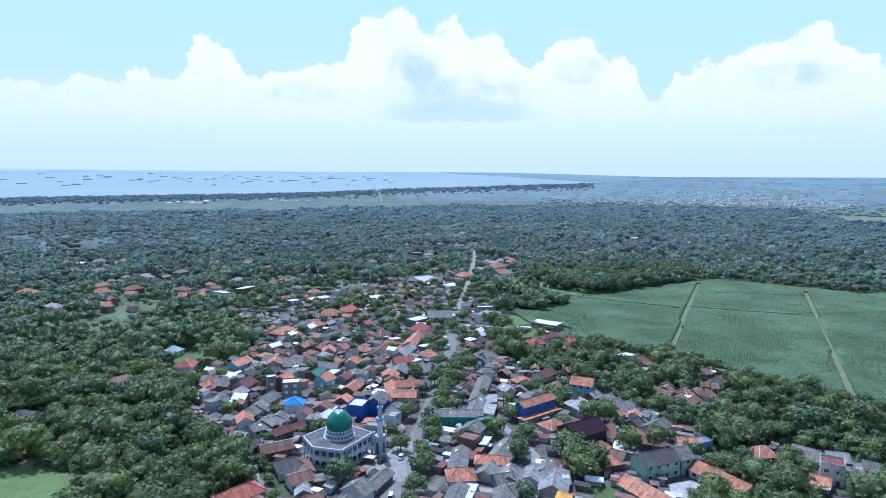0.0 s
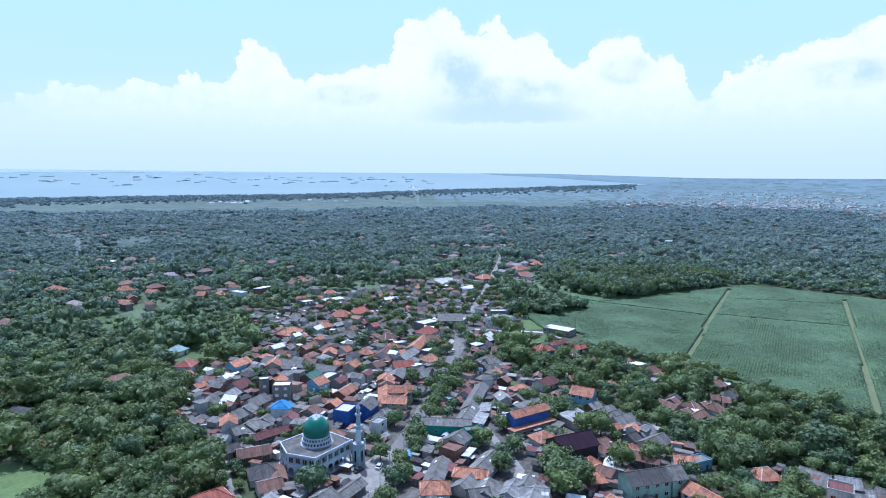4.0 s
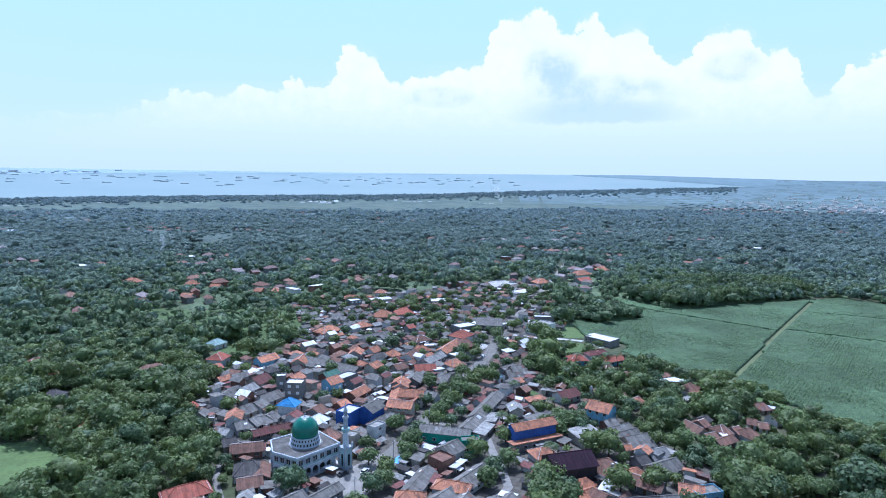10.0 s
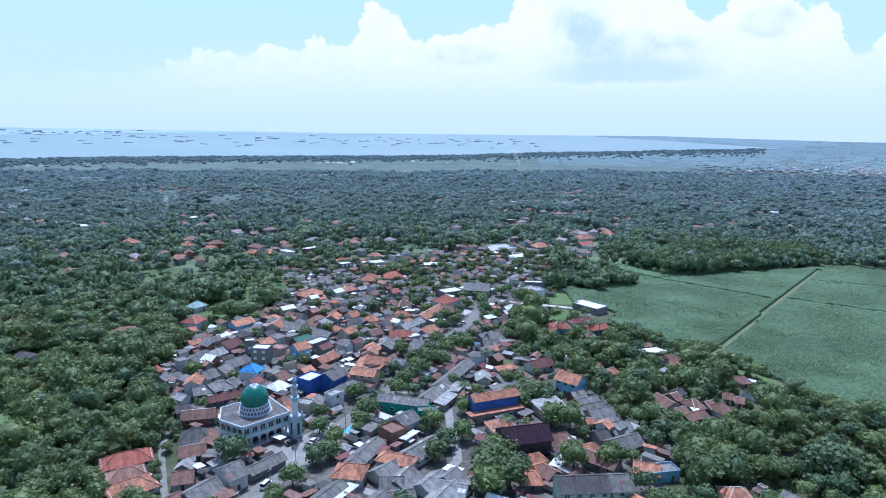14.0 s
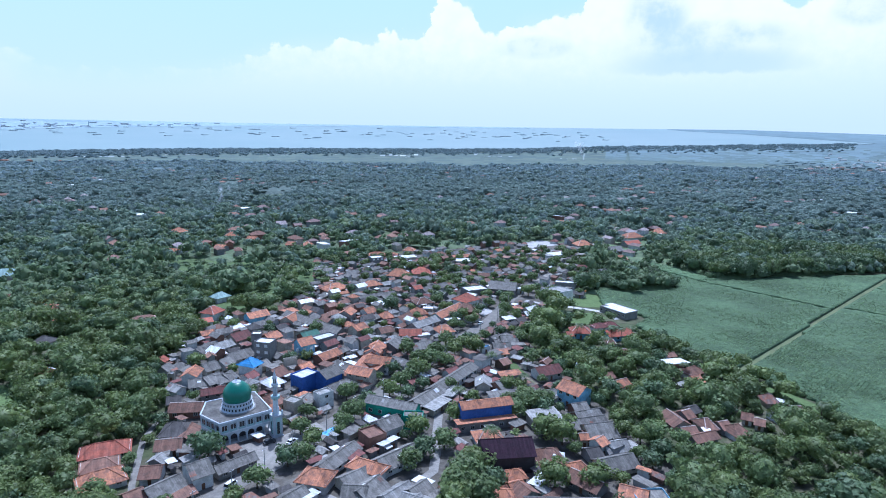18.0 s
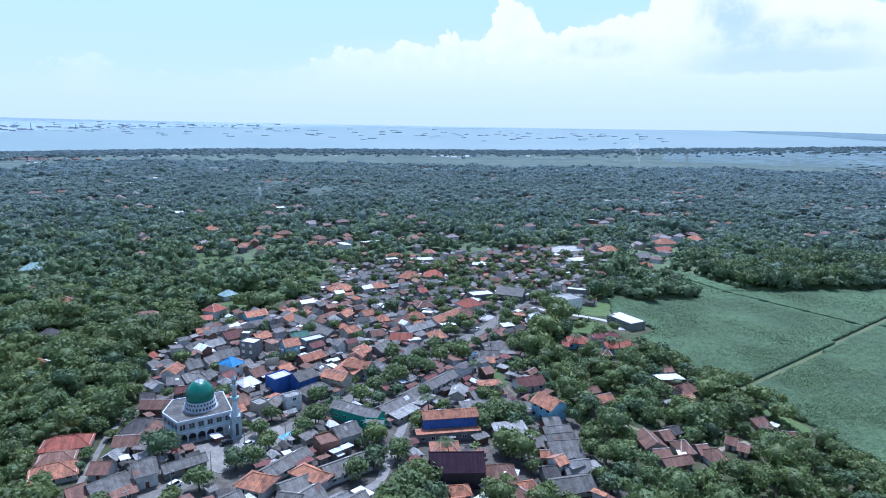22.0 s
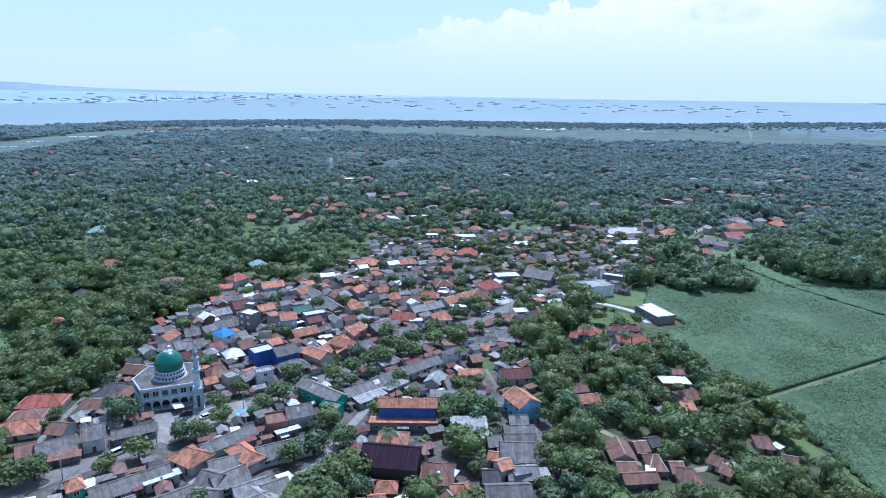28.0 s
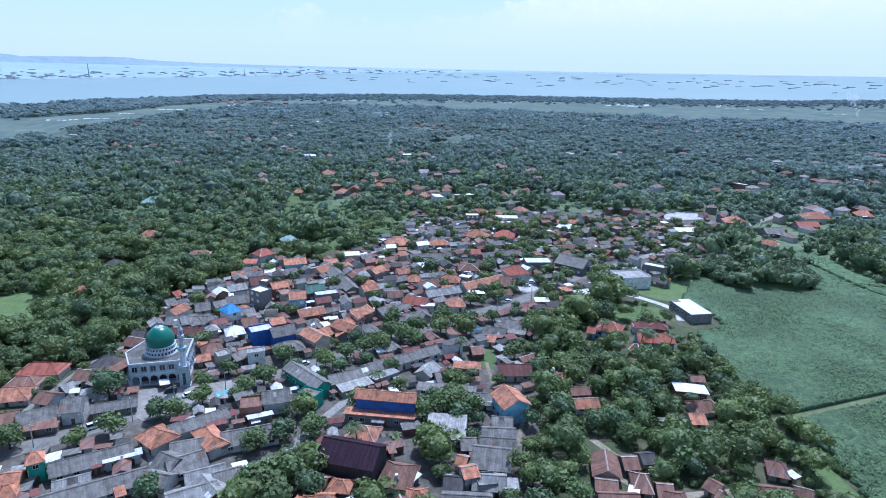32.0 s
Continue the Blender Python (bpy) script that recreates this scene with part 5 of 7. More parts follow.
def minaret():
    root = tagged(new("minaret"), "slender white minaret with balconies and pointed cap", "minaret")
    root.matrix_world = pose(113.0, 188.8, 0, 0, 0, 23)
    HOUSES.append((113.0, 188.8, 3, 3, 0))
    base = part("base", Shape().box(-1.6, -1.6, 0, 1.6, 1.6, 7.6).box(-1.9, -1.9, 7.6, 1.9, 1.9, 8.1).box(-1.85, -1.85, 0, 1.85, 1.85, 0.5).mesh("base", "mosque_shaded_white"), root)
    for k in range(4):
        part("niche", arcade(1, 1.6, 1.0, 4.4, 6.2, 0.12).mesh("niche", "trim_teal"), base, m=pose(0, 0, 0, 0, 0, 90 * k) @ pose(0, -1.74, 1.0))
        part("niche_glass", Shape().box(-0.5, 0, 0.2, 0.5, 0.06, 4.6).mesh("niche_glass", "glass"), base, m=pose(0, 0, 0, 0, 0, 90 * k) @ pose(0, -1.66, 1.0))
        part("corner_post", Shape().box(-0.25, -0.25, 8.1, 0.25, 0.25, 9.6).mesh("corner_post", "mosque_shaded_white"), root, m=pose(1.6 * (1 if k in (0, 1) else -1), 1.6 * (1 if k in (1, 2) else -1), 0))
    part("shaft", Shape().lathe([(1.25, 8.1), (1.05, 8.6), (0.95, 13.4)], 8).mesh("shaft", "mosque_shaded_white"), root)
    part("balcony", Shape().lathe([(0.95, 13.4), (1.6, 14.1), (1.6, 14.9), (1.45, 14.95)], 8).mesh("balcony", "trim_teal"), root)
    part("upper_shaft", Shape().lathe([(0.85, 14.9), (0.75, 18.4)], 8).mesh("upper_shaft", "mosque_shaded_white"), root)
    part("upper_balcony", Shape().lathe([(0.75, 18.2), (1.2, 18.7), (1.2, 19.3), (1.05, 19.35)], 8).mesh("upper_balcony", "mosque_shaded_white"), root)
    for k in range(6):
        part("column", Shape().lathe([(0.14, 19.3), (0.12, 21.2)], 8, 0.6, 0).mesh("column", "mosque_shaded_white"), root, m=pose(0, 0, 0, 0, 0, 60 * k))
    part("core", Shape().lathe([(0.42, 19.2), (0.42, 21.2)], 8).mesh("core", "wall_grey"), root)
    part("spire", Shape().lathe([(0.85, 21.2), (0.85, 21.4), (0.55, 22.0), (0.2, 23.4), (0.05, 24.6)], 10).mesh("spire", "mosque_shaded_white"), root)


mosque()
minaret()

# the white hall beside the field
hall = tagged(new("hall_building"), "long grey hall with a white flat roof beside the cane", "building")
hall.matrix_world = pose(309.8, 289.0, 0, 0, 0, 17)
HOUSES.append((309.8, 289, 7, 12, radians(17)))
part("wall", Shape().box(-5, -9.8, 0, 5, 9.8, 4.0).mesh("wall", "wall_grey"), hall)
part("roof_deck", Shape().box(-5.2, -9.9, 4.0, 5.2, 6.5, 4.3).mesh("roof_deck", "roof_white"), hall)
part("roof_step", Shape().box(-0.5, 6.5, 4.0, 5.2, 9.9, 4.25).mesh("roof_step", "roof_white"), hall)
part("parapet", Shape().box(-5.2, -10.1, 3.9, 5.2, -9.9, 4.6).box(5.2, -10.1, 3.9, 5.4, 9.9, 4.5).mesh("parapet", "wall_grey"), hall)
for k in range(6):
    w = part("window", WINDOW_FRAME, hall, m=pose(-5, -8.3 + 3.3 * k, 2.2, 0, 0, -90))
    part("pane", WINDOW_PANE, w)

# ---- houses that fill the village between the larger ones ----
LINES = [(MAIN_ROAD, 5.0), (FAR_ROAD, 2.6), (LANE_A, 3.4), (LANE_B, 3.0), (DRIVE, 7.0), (LANE_C, 1.0), (LANE_D, 1.6), (LANE_E, 1.6)]


def within(pts, x, y):
    """inside() for one point."""
    hit = False
    x0, y0 = pts[-1]
    for x1, y1 in pts:
        if (y1 > y) != (y0 > y) and x < (x0 - x1) * (y - y1) / (y0 - y1) + x1:
            hit = not hit
        x0, y0 = x1, y1
    return hit


def clear_at(x, y, extra=0.0):
    """clear_of_lines() for one point."""
    for pts, half in LINES:
        for (ax, ay), (bx, by) in zip(pts, pts[1:]):
            ux, uy = bx - ax, by - ay
            k = min(1.0, max(0.0, ((x - ax) * ux + (y - ay) * uy) / (ux * ux + uy * uy)))
            if (x - ax - k * ux) ** 2 + (y - ay - k * uy) ** 2 <= (half + extra) ** 2:
                return False
    return True


def clear_of_lines(x, y, extra=0.0):
    ok = np.ones(len(x), bool)
    for pts, half in LINES:
        for a, b in zip(pts, pts[1:]):
            ok &= off_line(a, b, x, y) > half + extra
    return ok


def free(x, y, half, ratio=1.0):
    """True where a round of radius half touches no building."""
    for hx, hy, a, b, t in HOUSES:
        dx, dy = x - hx, y - hy
        if abs(dx) + abs(dy) > 1.5 * (a + b + 2 * half):
            continue
        u, v = abs(dx * math.cos(t) + dy * math.sin(t)), abs(-dx * math.sin(t) + dy * math.cos(t))
        if u < a + half * ratio and v < b + half * ratio:
            return False
    return True


OPEN = LAWNS + [[(98, 184), (105, 169), (112, 165), (132, 185), (127, 195), (115, 188)], [(174, 104), (181, 111), (190, 108), (190, 101), (179, 98)], [(226, 327), (236, 335), (240, 312), (231, 305)], [(344, 521), (377, 539), (379, 507), (347, 496)]]
OPEN += [[(334, 490), (372, 484), (380, 507), (346, 498)], [(296, 262), (304, 300), (319, 298), (321, 268)], [(76, 343), (120, 347), (118, 361), (76, 361)]]


def in_open(x, y):
    return any(within(pts, x, y) for pts in OPEN)


STREET_TREES = [(91.5, 178, 1.35), (107, 157, 1.0), (101, 150, 0.75), (116, 167, 1.0), (121, 169, 0.9), (125, 178, 0.85), (121, 187, 0.9), (140, 193, 1.1), (124, 199, 0.8), (147, 204, 0.9), (157, 210, 1.0), (163, 217, 1.0), (169, 223, 1.0), (174, 228, 1.1), (181, 236, 1.2), (176, 240, 1.0), (187, 234, 1.0), (196, 248, 1.1), (202, 255, 1.0), (164, 207, 0.8)]
YARD_TREES = [(266, 101, 1.8), (288, 87, 1.7), (270, 95, 1.5), (158.7, 162, 1.0), (153, 156, 1.0), (167, 165, 1.0), (161, 177, 1.0), (163, 137, 1.4), (168, 143, 1.35), (173, 149, 1.2), (160, 131, 1.3), (168, 132, 1.3), (175, 139, 1.0), (177, 184, 0.9), (205, 184, 1.2), (199, 180, 1.1), (214, 186, 1.0), (210, 180, 1.0), (207, 158, 1.35), (203, 163, 1.2), (193, 135, 1.2), (205, 131, 1.1), (172, 214, 0.8)]
GARDEN_TREES = [(222, 207, 0.6), (219, 290, 0.9), (206, 284, 1.0), (212, 298, 0.9), (244, 303, 1.1), (250, 320, 1.1), (228, 270, 0.8), (134, 132, 0.9), (83, 146, 1.1), (78, 143, 1.0), (233, 256, 1.0), (238, 263, 1.0), (240, 247, 1.1), (68, 181, 0.55), (68.5, 173, 0.5), (66, 198, 0.8), (72.5, 206, 0.7), (67, 206, 0.9), (63, 199, 0.9), (71, 193, 0.5)]
MIDDLE_TREES = [(75, 310, 1.2), (92, 314, 0.8), (70, 305, 1.0), (129, 322, 0.8), (124, 343, 0.7), (136, 305, 0.7), (147, 302, 0.8), (171, 340, 0.9), (181, 328, 1.3), (174, 254, 1.1), (172, 233, 1.2), (182, 240, 1.2), (163, 232, 0.9), (140, 211, 1.0),
                (155, 211, 1.2), (120, 191, 1.0), (103, 221, 0.8), (225, 426, 1.3), (240, 440, 1.1), (216, 428, 1.0), (209, 278, 1.2), (199, 251, 1.0), (207, 249, 1.1), (195, 261, 1.1), (186, 246, 1.1), (224, 352, 0.8), (217, 361, 0.8), (241, 355, 0.8)]
BACK_TREES = [(242, 303, 1.1), (255, 329, 1.0), (274, 339, 1.1), (293, 376, 1.0), (252, 270, 1.2), (265, 277, 1.3), (254, 282, 1.1), (242, 265, 1.0), (246, 243, 1.2), (324, 359, 1.0), (307, 331, 0.8), (182, 210, 0.8), (205, 203, 0.9), (121, 366, 0.8),
              (113, 336, 0.7), (163, 295, 0.6), (175, 222, 0.9), (260, 362, 0.8), (271, 359, 0.8), (269, 415, 0.9), (284, 412, 0.9), (247, 410, 0.8), (228, 441, 1.1), (232, 419, 1.0)]
KNOWN = STREET_TREES + YARD_TREES + GARDEN_TREES
for spot in MIDDLE_TREES + BACK_TREES:
    if all(math.hypot(spot[0] - a, spot[1] - b) > 7 for a, b, c in KNOWN):
        KNOWN.append(spot)
KNOWN_TREES = [(x, y) for x, y, size in KNOWN]


def fill_village():
    r = random.Random(21)
    spots = []
    for gx in range(60, 420, 6):
        for gy in range(60, 525, 6):
            spots.append((gx + r.uniform(-3, 3), gy + r.uniform(-3, 3)))
    xs, ys = np.array([s[0] for s in spots]), np.array([s[1] for s in spots])
    ok = inside(VILLAGE, xs, ys) & clear_of_lines(xs, ys, 2.2)
    near = sorted(zip(spots, ok), key=lambda s: s[0][1])
    made = 0
    for (x, y), good in near:
        thin = 0.8 if x < 205 and y < 350 else 0.34
        low = y < 222 and not (x > 195 and y < 110)
        if low and (x < 78 or r.random() > 0.6):
            continue
        if not good or in_open(x, y) or r.random() > thin:
            continue
        half = r.uniform(2.2, 3.5)
        if low:
            half = r.uniform(1.5, 2.6)
            if not free(x, y, half, 0.75) or any((x - p) ** 2 + (y - q) ** 2 < 22 for p, q in KNOWN_TREES):
                continue
            house(x, y, half * r.uniform(2.2, 3.4), half * 1.7, 30 + 90 * r.randrange(2) + r.uniform(-8, 12), r.uniform(2.6, 3.3), r.choice(["grey", "grey", "lgrey", "brown", "rust", "white", "dark", "orange"]), r.choice("sg"), detail=0)
            continue
        if not free(x, y, half, 0.66) or any((x - p) ** 2 + (y - q) ** 2 < 18 for p, q in KNOWN_TREES):
            continue
        colour = r.choice(["grey"] * 13 + ["orange"] * 2 + ["terra"] * 2 + ["brown"] * 5 + ["lgrey"] * 3 + ["maroon"] * 2 + ["rust", "white", "dark", "dark", "dark", "dark"])
        house(x, y, half * r.uniform(2.0, 2.7), half * r.uniform(1.7, 2.1), 30 + 90 * r.randrange(2) + r.uniform(-10, 14), r.choice([3.0, 3.2, 3.4, 3.6, 5.4]), colour, r.choice("ggggghs"), detail=1 if made < 28 else 0)
        made += 1

    # sheds and lean-tos in the gaps between the houses
    r = random.Random(77)
    for k in range(5200):
        x, y = r.uniform(62, 330), r.uniform(100, 470)
        if y < 200 and x > 195 or in_open(x, y):
            continue
        half = r.uniform(1.0, 2.0)
        if not within(VILLAGE, x, y) or not clear_at(x, y, half) or not free(x, y, half, 0.55) or any((x - a) ** 2 + (y - b) ** 2 < 16 for a, b in KNOWN_TREES):
            continue
        if x > 205 and r.random() < 0.5:
            continue
        house(x, y, half * r.uniform(2.1, 3.2), half * 1.9, 30 + 90 * r.randrange(2) + r.uniform(-8, 12), r.uniform(2.3, 3.2), r.choice(["grey", "grey", "dark", "lgrey", "brown", "rust", "white", "maroon"]), r.choice("ssg"), detail=0)


fill_village()


RED_HOUSES = [(24, 649), (79, 624), (101, 597), (135, 564), (147, 548), (194, 596), (-18, 373), (478, 533), (395, 430)]
BROWN_HOUSES = [(77, 552), (128, 802), (70, 748), (159, 667), (227, 557), (-4, 346), (-33, 604), (-18, 567), (-6, 501), (-295, 1000), (47, 324), (-272, 1223), (91, 732), (146, 809), (359, 891), (332, 635), (462, 644), (650, 828), (771, 1008), (887, 929), (848, 899), (1365, 1193), (434, 495), (252, 485), (562, 586), (611, 626), (526, 636), (601, 1350)]
ORANGE_HOUSES = [(71, 816), (104, 813), (126, 657), (214, 548), (241, 560), (264, 563), (37, 544), (-151, 990), (-263, 1015), (101, 1167), (-231, 1890), (369, 890), (375, 814), (365, 626), (317, 559), (555, 703), (827, 1044), (850, 932), (1274, 1219), (1399, 1239), (453, 514), (500, 547), (520, 556), (396, 501), (267, 466), (476, 545), (631, 1291), (354, 457), (337, 378)]
WHITE_HOUSES = [(-34, 753), (-65, 799), (-219, 1180), (-96, 1901), (181, 533), (158, 527), (456, 661), (480, 626), (619, 685), (627, 1032), (1266, 1164), (825, 673), (959, 841), (265, 443), (348, 450)]


def scattered_houses():
    """Hamlets among the trees further out, and the small town beyond the woods."""
    r = random.Random(33)

    def place(x, y, size, colours, detail, gap=7):
        if y < 200 or within(VILLAGE, x, y) or within(FIELD, x, y) or within(FIELD_TWO, x, y) or in_open(x, y) or not free(x, y, gap) or not clear_at(x, y, 4):
            return
        colour = r.choice(colours)
        # beyond 520 m tiled roofs take colours with haze painted in
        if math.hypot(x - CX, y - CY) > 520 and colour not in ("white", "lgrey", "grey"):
            colour = r.choice(["hazed", "hazed", "misted", "terra", "brown"])
        shape = "s" if colour in ("white", "lgrey") else r.choice("ghh")
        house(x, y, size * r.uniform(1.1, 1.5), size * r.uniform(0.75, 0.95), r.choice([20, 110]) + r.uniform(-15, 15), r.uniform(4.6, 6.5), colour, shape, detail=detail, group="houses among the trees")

    for spots, own in ((RED_HOUSES, ["red", "terra"]), (BROWN_HOUSES, ["brown", "terra", "rust"]), (ORANGE_HOUSES, ["terra", "terra", "orange"]), (WHITE_HOUSES, ["white"])):
        for x, y in spots:
            d = math.hypot(x - CX, y - CY)
            place(x, y, r.uniform(8, 10.5) + d * 0.002, own, 1 if d < 480 else 0, 5)
    for x, y in RED_HOUSES + BROWN_HOUSES + ORANGE_HOUSES:
        for k in range(r.randrange(0, 3)):
            place(x + r.gauss(0, 17), y + r.gauss(0, 15), r.uniform(6.5, 9), ["terra", "brown", "brown", "rust", "grey"], 0)
    for cluster in range(175):
        a, d = r.uniform(-40, 66), math.sqrt(r.uniform(650 ** 2, 2000 ** 2))
        x0, y0, _ = polar(a, d)
        for k in range(r.randrange(1, 6)):
            if d < wood_edge(a) - 80:
                place(x0 + r.gauss(0, 34), y0 + r.gauss(0, 14), r.uniform(7, 10), ["terra"] * 4 + ["brown"] * 5 + ["rust", "lgrey", "white"], 0)
    for k in range(330):
        x, y, _ = polar(r.uniform(47, 69), 2020 + 580 * r.random() ** 1.2)
        place(x, y, r.uniform(7, 13), ["brown", "brown", "lgrey", "lgrey", "grey", "white"], 0, 4)
    x, y, _ = polar(-22.5, 2240)
    for k in range(40):
        place(x + r.gauss(0, 90), y + r.gauss(0, 45), r.uniform(8, 13), ["orange", "brown", "red"], 0, 4)


scattered_houses()
Far.finish()

# ---- trees ----


def ico_low():
    bm = bmesh.new()
    bmesh.ops.create_icosphere(bm, subdivisions=1, radius=1.0)
    v = np.array([p.co[:] for p in bm.verts])
    t = np.array([[q.index for q in f.verts] for f in bm.faces])
    bm.free()
    return v, t


ICO_LOW = ico_low()


def lobes_of(rng, count, spread=0.55, flat=0.75):
    """Centres and radii of the masses that make up a crown of radius about 1 round height 0."""
    out = [(np.array([0, 0, 0.15]), 0.62)]
    for i in range(count):
        a = 2 * math.pi * (i + rng.uniform(-0.3, 0.3)) / count
        d = spread * rng.uniform(0.6, 1.35)
        out.append((np.array([d * math.cos(a), d * math.sin(a), rng.uniform(-0.4, 0.5) * flat]), rng.uniform(0.26, 0.52)))
    return out


def leafy_crown(rng, leaves, leaf, lobes=6, core=True):
    """Verts and triangles of a crown: leaf sprays on the outside of several round masses."""
    masses = lobes_of(rng, lobes)
    weights = np.array([r * r for c, r in masses])
    weights /= weights.sum()
    v, t = [], []
    for i in range(leaves):
        c, r = masses[rng.choice(len(masses), p=weights)]
        d = rng.normal(size=3)
        d /= np.linalg.norm(d)
        if d[2] < -0.5:
            d[2] *= -0.6
        p = c + d * r * rng.uniform(0.80, 1.22)
        n = d + rng.normal(size=3) * 0.6 + np.array([0, 0, 0.25])
        n /= np.linalg.norm(n)
        s = np.cross(n, rng.normal(size=3))
        s /= np.linalg.norm(s)
        q = np.cross(n, s)
        a, b = leaf * rng.uniform(0.7, 1.3), leaf * rng.uniform(0.6, 1.1)
        k = len(v)
        v += [p - s * a, p - q * b + n * 0.02, p + s * a, p + q * b - n * leaf * 0.3]
        t += [(k, k + 1, k + 2), (k, k + 2, k + 3)]
    v, t = np.array(v), np.array(t)
    if core:
        body = lumpy_crown(rng, ICO_LOW, lobes, 0.12)
        t = np.concatenate([t, body[1] + len(v)])
        v = np.concatenate([v, body[0] * 0.88])
    return v, t


def sprays(rng, masses, count, leaf, tumble=0.55):
    """Leaf sprays, one triangle each, turned every way over the outside of the masses of a crown."""
    weights = np.array([r * r for c, r in masses])
    weights /= weights.sum()
    v = []
    for i in range(count):
        c, r = masses[rng.choice(len(masses), p=weights)]
        d = rng.normal(size=3)
        d /= np.linalg.norm(d)
        if d[2] < -0.3:
            d[2] *= -0.7
        p = c + d * r * rng.uniform(0.85, 1.2)
        n = d + rng.normal(size=3) * tumble
        n /= np.linalg.norm(n)
        s = np.cross(n, rng.normal(size=3))
        s /= np.linalg.norm(s)
        q = np.cross(n, s)
        a = leaf * rng.uniform(0.7, 1.4)
        v += [p - s * a - q * a * 0.6, p + s * a - q * a * 0.6, p + q * a * 1.1]
    return np.array(v), np.arange(3 * count).reshape(-1, 3)


def sparse_crown(rng, count, leaf, lobes=4, core=0.88, tumble=0.55):
    """A light crown for woods further off: a small uneven core with leaf sprays all over it."""
    masses = lobes_of(rng, lobes)
    v, t = sprays(rng, masses, count, leaf, tumble)
    body, faces = lumpy_crown(rng, ICO_LOW, lobes, 0.2, masses)
    up = ICO_LOW[0][faces].mean(1)[:, 2] > -0.4
    return np.concatenate([v, body * core]), np.concatenate([t, faces[up] + len(v)])


def lumpy_crown(rng, base, lobes=5, rough=0.2, masses=None):
    """A cheap crown for woods further off: a bumpy mass with an uneven outline."""
    masses = masses or lobes_of(rng, lobes)
    v = base[0].copy()
    far = np.zeros(len(v))
    for c, r in masses:
        b = v @ c
        disc = b * b - (c @ c - r * r)
        far = np.maximum(far, np.where(disc > 0, b + np.sqrt(np.maximum(disc, 0)), 0))
    far = np.maximum(far, 0.45) * (1 + rng.uniform(-rough, rough, len(v)))
    return v * far[:, None], base[1]


def trunk_mesh(rng):
    sh = Shape()
    sh.lathe([(0.36, 0), (0.26, 0.6), (0.2, 2.4), (0.16, 3.6)], 7)
    me = sh
    for i in range(4):
        a = 2 * math.pi * i / 4 + rng.uniform(-0.4, 0.4)
        top = (1.9 * math.cos(a), 1.9 * math.sin(a), rng.uniform(4.2, 5.4))
        s = (0.09 * -math.sin(a), 0.09 * math.cos(a))
        z = rng.uniform(2.2, 3.0)
        me.add([(s[0], s[1], z), (-s[0], -s[1], z), (0, 0, z + 0.35), (top[0] + s[0] * 0.4, top[1] + s[1] * 0.4, top[2]), (top[0] - s[0] * 0.4, top[1] - s[1] * 0.4, top[2]), (top[0], top[1], top[2] + 0.1)],
               [(0, 3, 5, 2), (1, 2, 5, 4), (0, 1, 4, 3)])
    return me.mesh("trunk", "bark")


def tree_kinds():
    rng = np.random.default_rng(3)
    kinds = []
    for i in range(6):
        v, t = leafy_crown(rng, 640, 0.115, lobes=6 + i % 3)
        v = v * np.array([4.4, 4.4, 3.9]) + np.array([0, 0, 4.1])
        kinds.append((raw_mesh("crown", v, t, ("leaf", "leaf_dark", "leaf_light", "leaf", "leaf", "leaf_light")[i]), trunk_mesh(rng)))
    return kinds


TREES = tree_kinds()


def tree(x, y, size, kind, turn, light=False):
    crown, trunk = TREES[kind % len(TREES)]
    root = tagged(new("tree"), "broad leafy green tree with a rounded uneven crown", "tree", "village trees")
    root.matrix_world = pose(x, y, 0, 0, 0, turn) @ Matrix.Diagonal((size, size, size, 1))
    part("trunk", trunk, root)
    part("crown", crown, root)


def banana(x, y, size, turn, me):
    root = tagged(new("banana_plant"), "clump of broad drooping banana leaves", "banana plant", "banana plants")
    root.matrix_world = pose(x, y, 0, 0, 0, turn) @ Matrix.Diagonal((size, size, size, 1))
    part("stem", me[0], root)
    part("leaves", me[1], root)


def plant_trees():
    r = random.Random(8)
    placed = []
    for x, y, s in KNOWN:
        tree(x, y, s, r.randrange(6), r.uniform(0, 360))
        placed.append((x, y, s))
    tries = 0
    while len(placed) < 430 and tries < 14000:
        tries += 1
        x, y = r.uniform(62, 380), r.uniform(60, 480)
        if 78 < x < 200 and y < 222 and r.random() < 0.75:
            continue
        if not within(VILLAGE, x, y) or in_open(x, y) or not clear_at(x, y, 1.0):
            continue
        s = r.uniform(0.5, 1.05)
        if not free(x, y, (2.3 if y < 300 else 1.5) * s) or any((x - a) ** 2 + (y - b) ** 2 < (4.0 * (s + c) / 1.3) ** 2 for a, b, c in placed):
            continue
        if len(placed) < 290:
            tree(x, y, s, r.randrange(6), r.uniform(0, 360))
        placed.append((x, y, s))
    rest = np.array(placed[290:])
    rng = np.random.default_rng(31)
    crowns = []
    for k in range(5):
        crowns.append(sparse_crown(rng, 300, 0.11, 5 + k % 3, 0.93))
    for k, mat in enumerate(("leaf", "leaf_dark", "leaf_light")):
        x, y, size = rest[k::3].T
        scatter("garden_trees", mat, crowns, x, y, 3.9 * size, 4.1 * size, "small leafy trees between crowded houses", rng, "trees")


plant_trees()


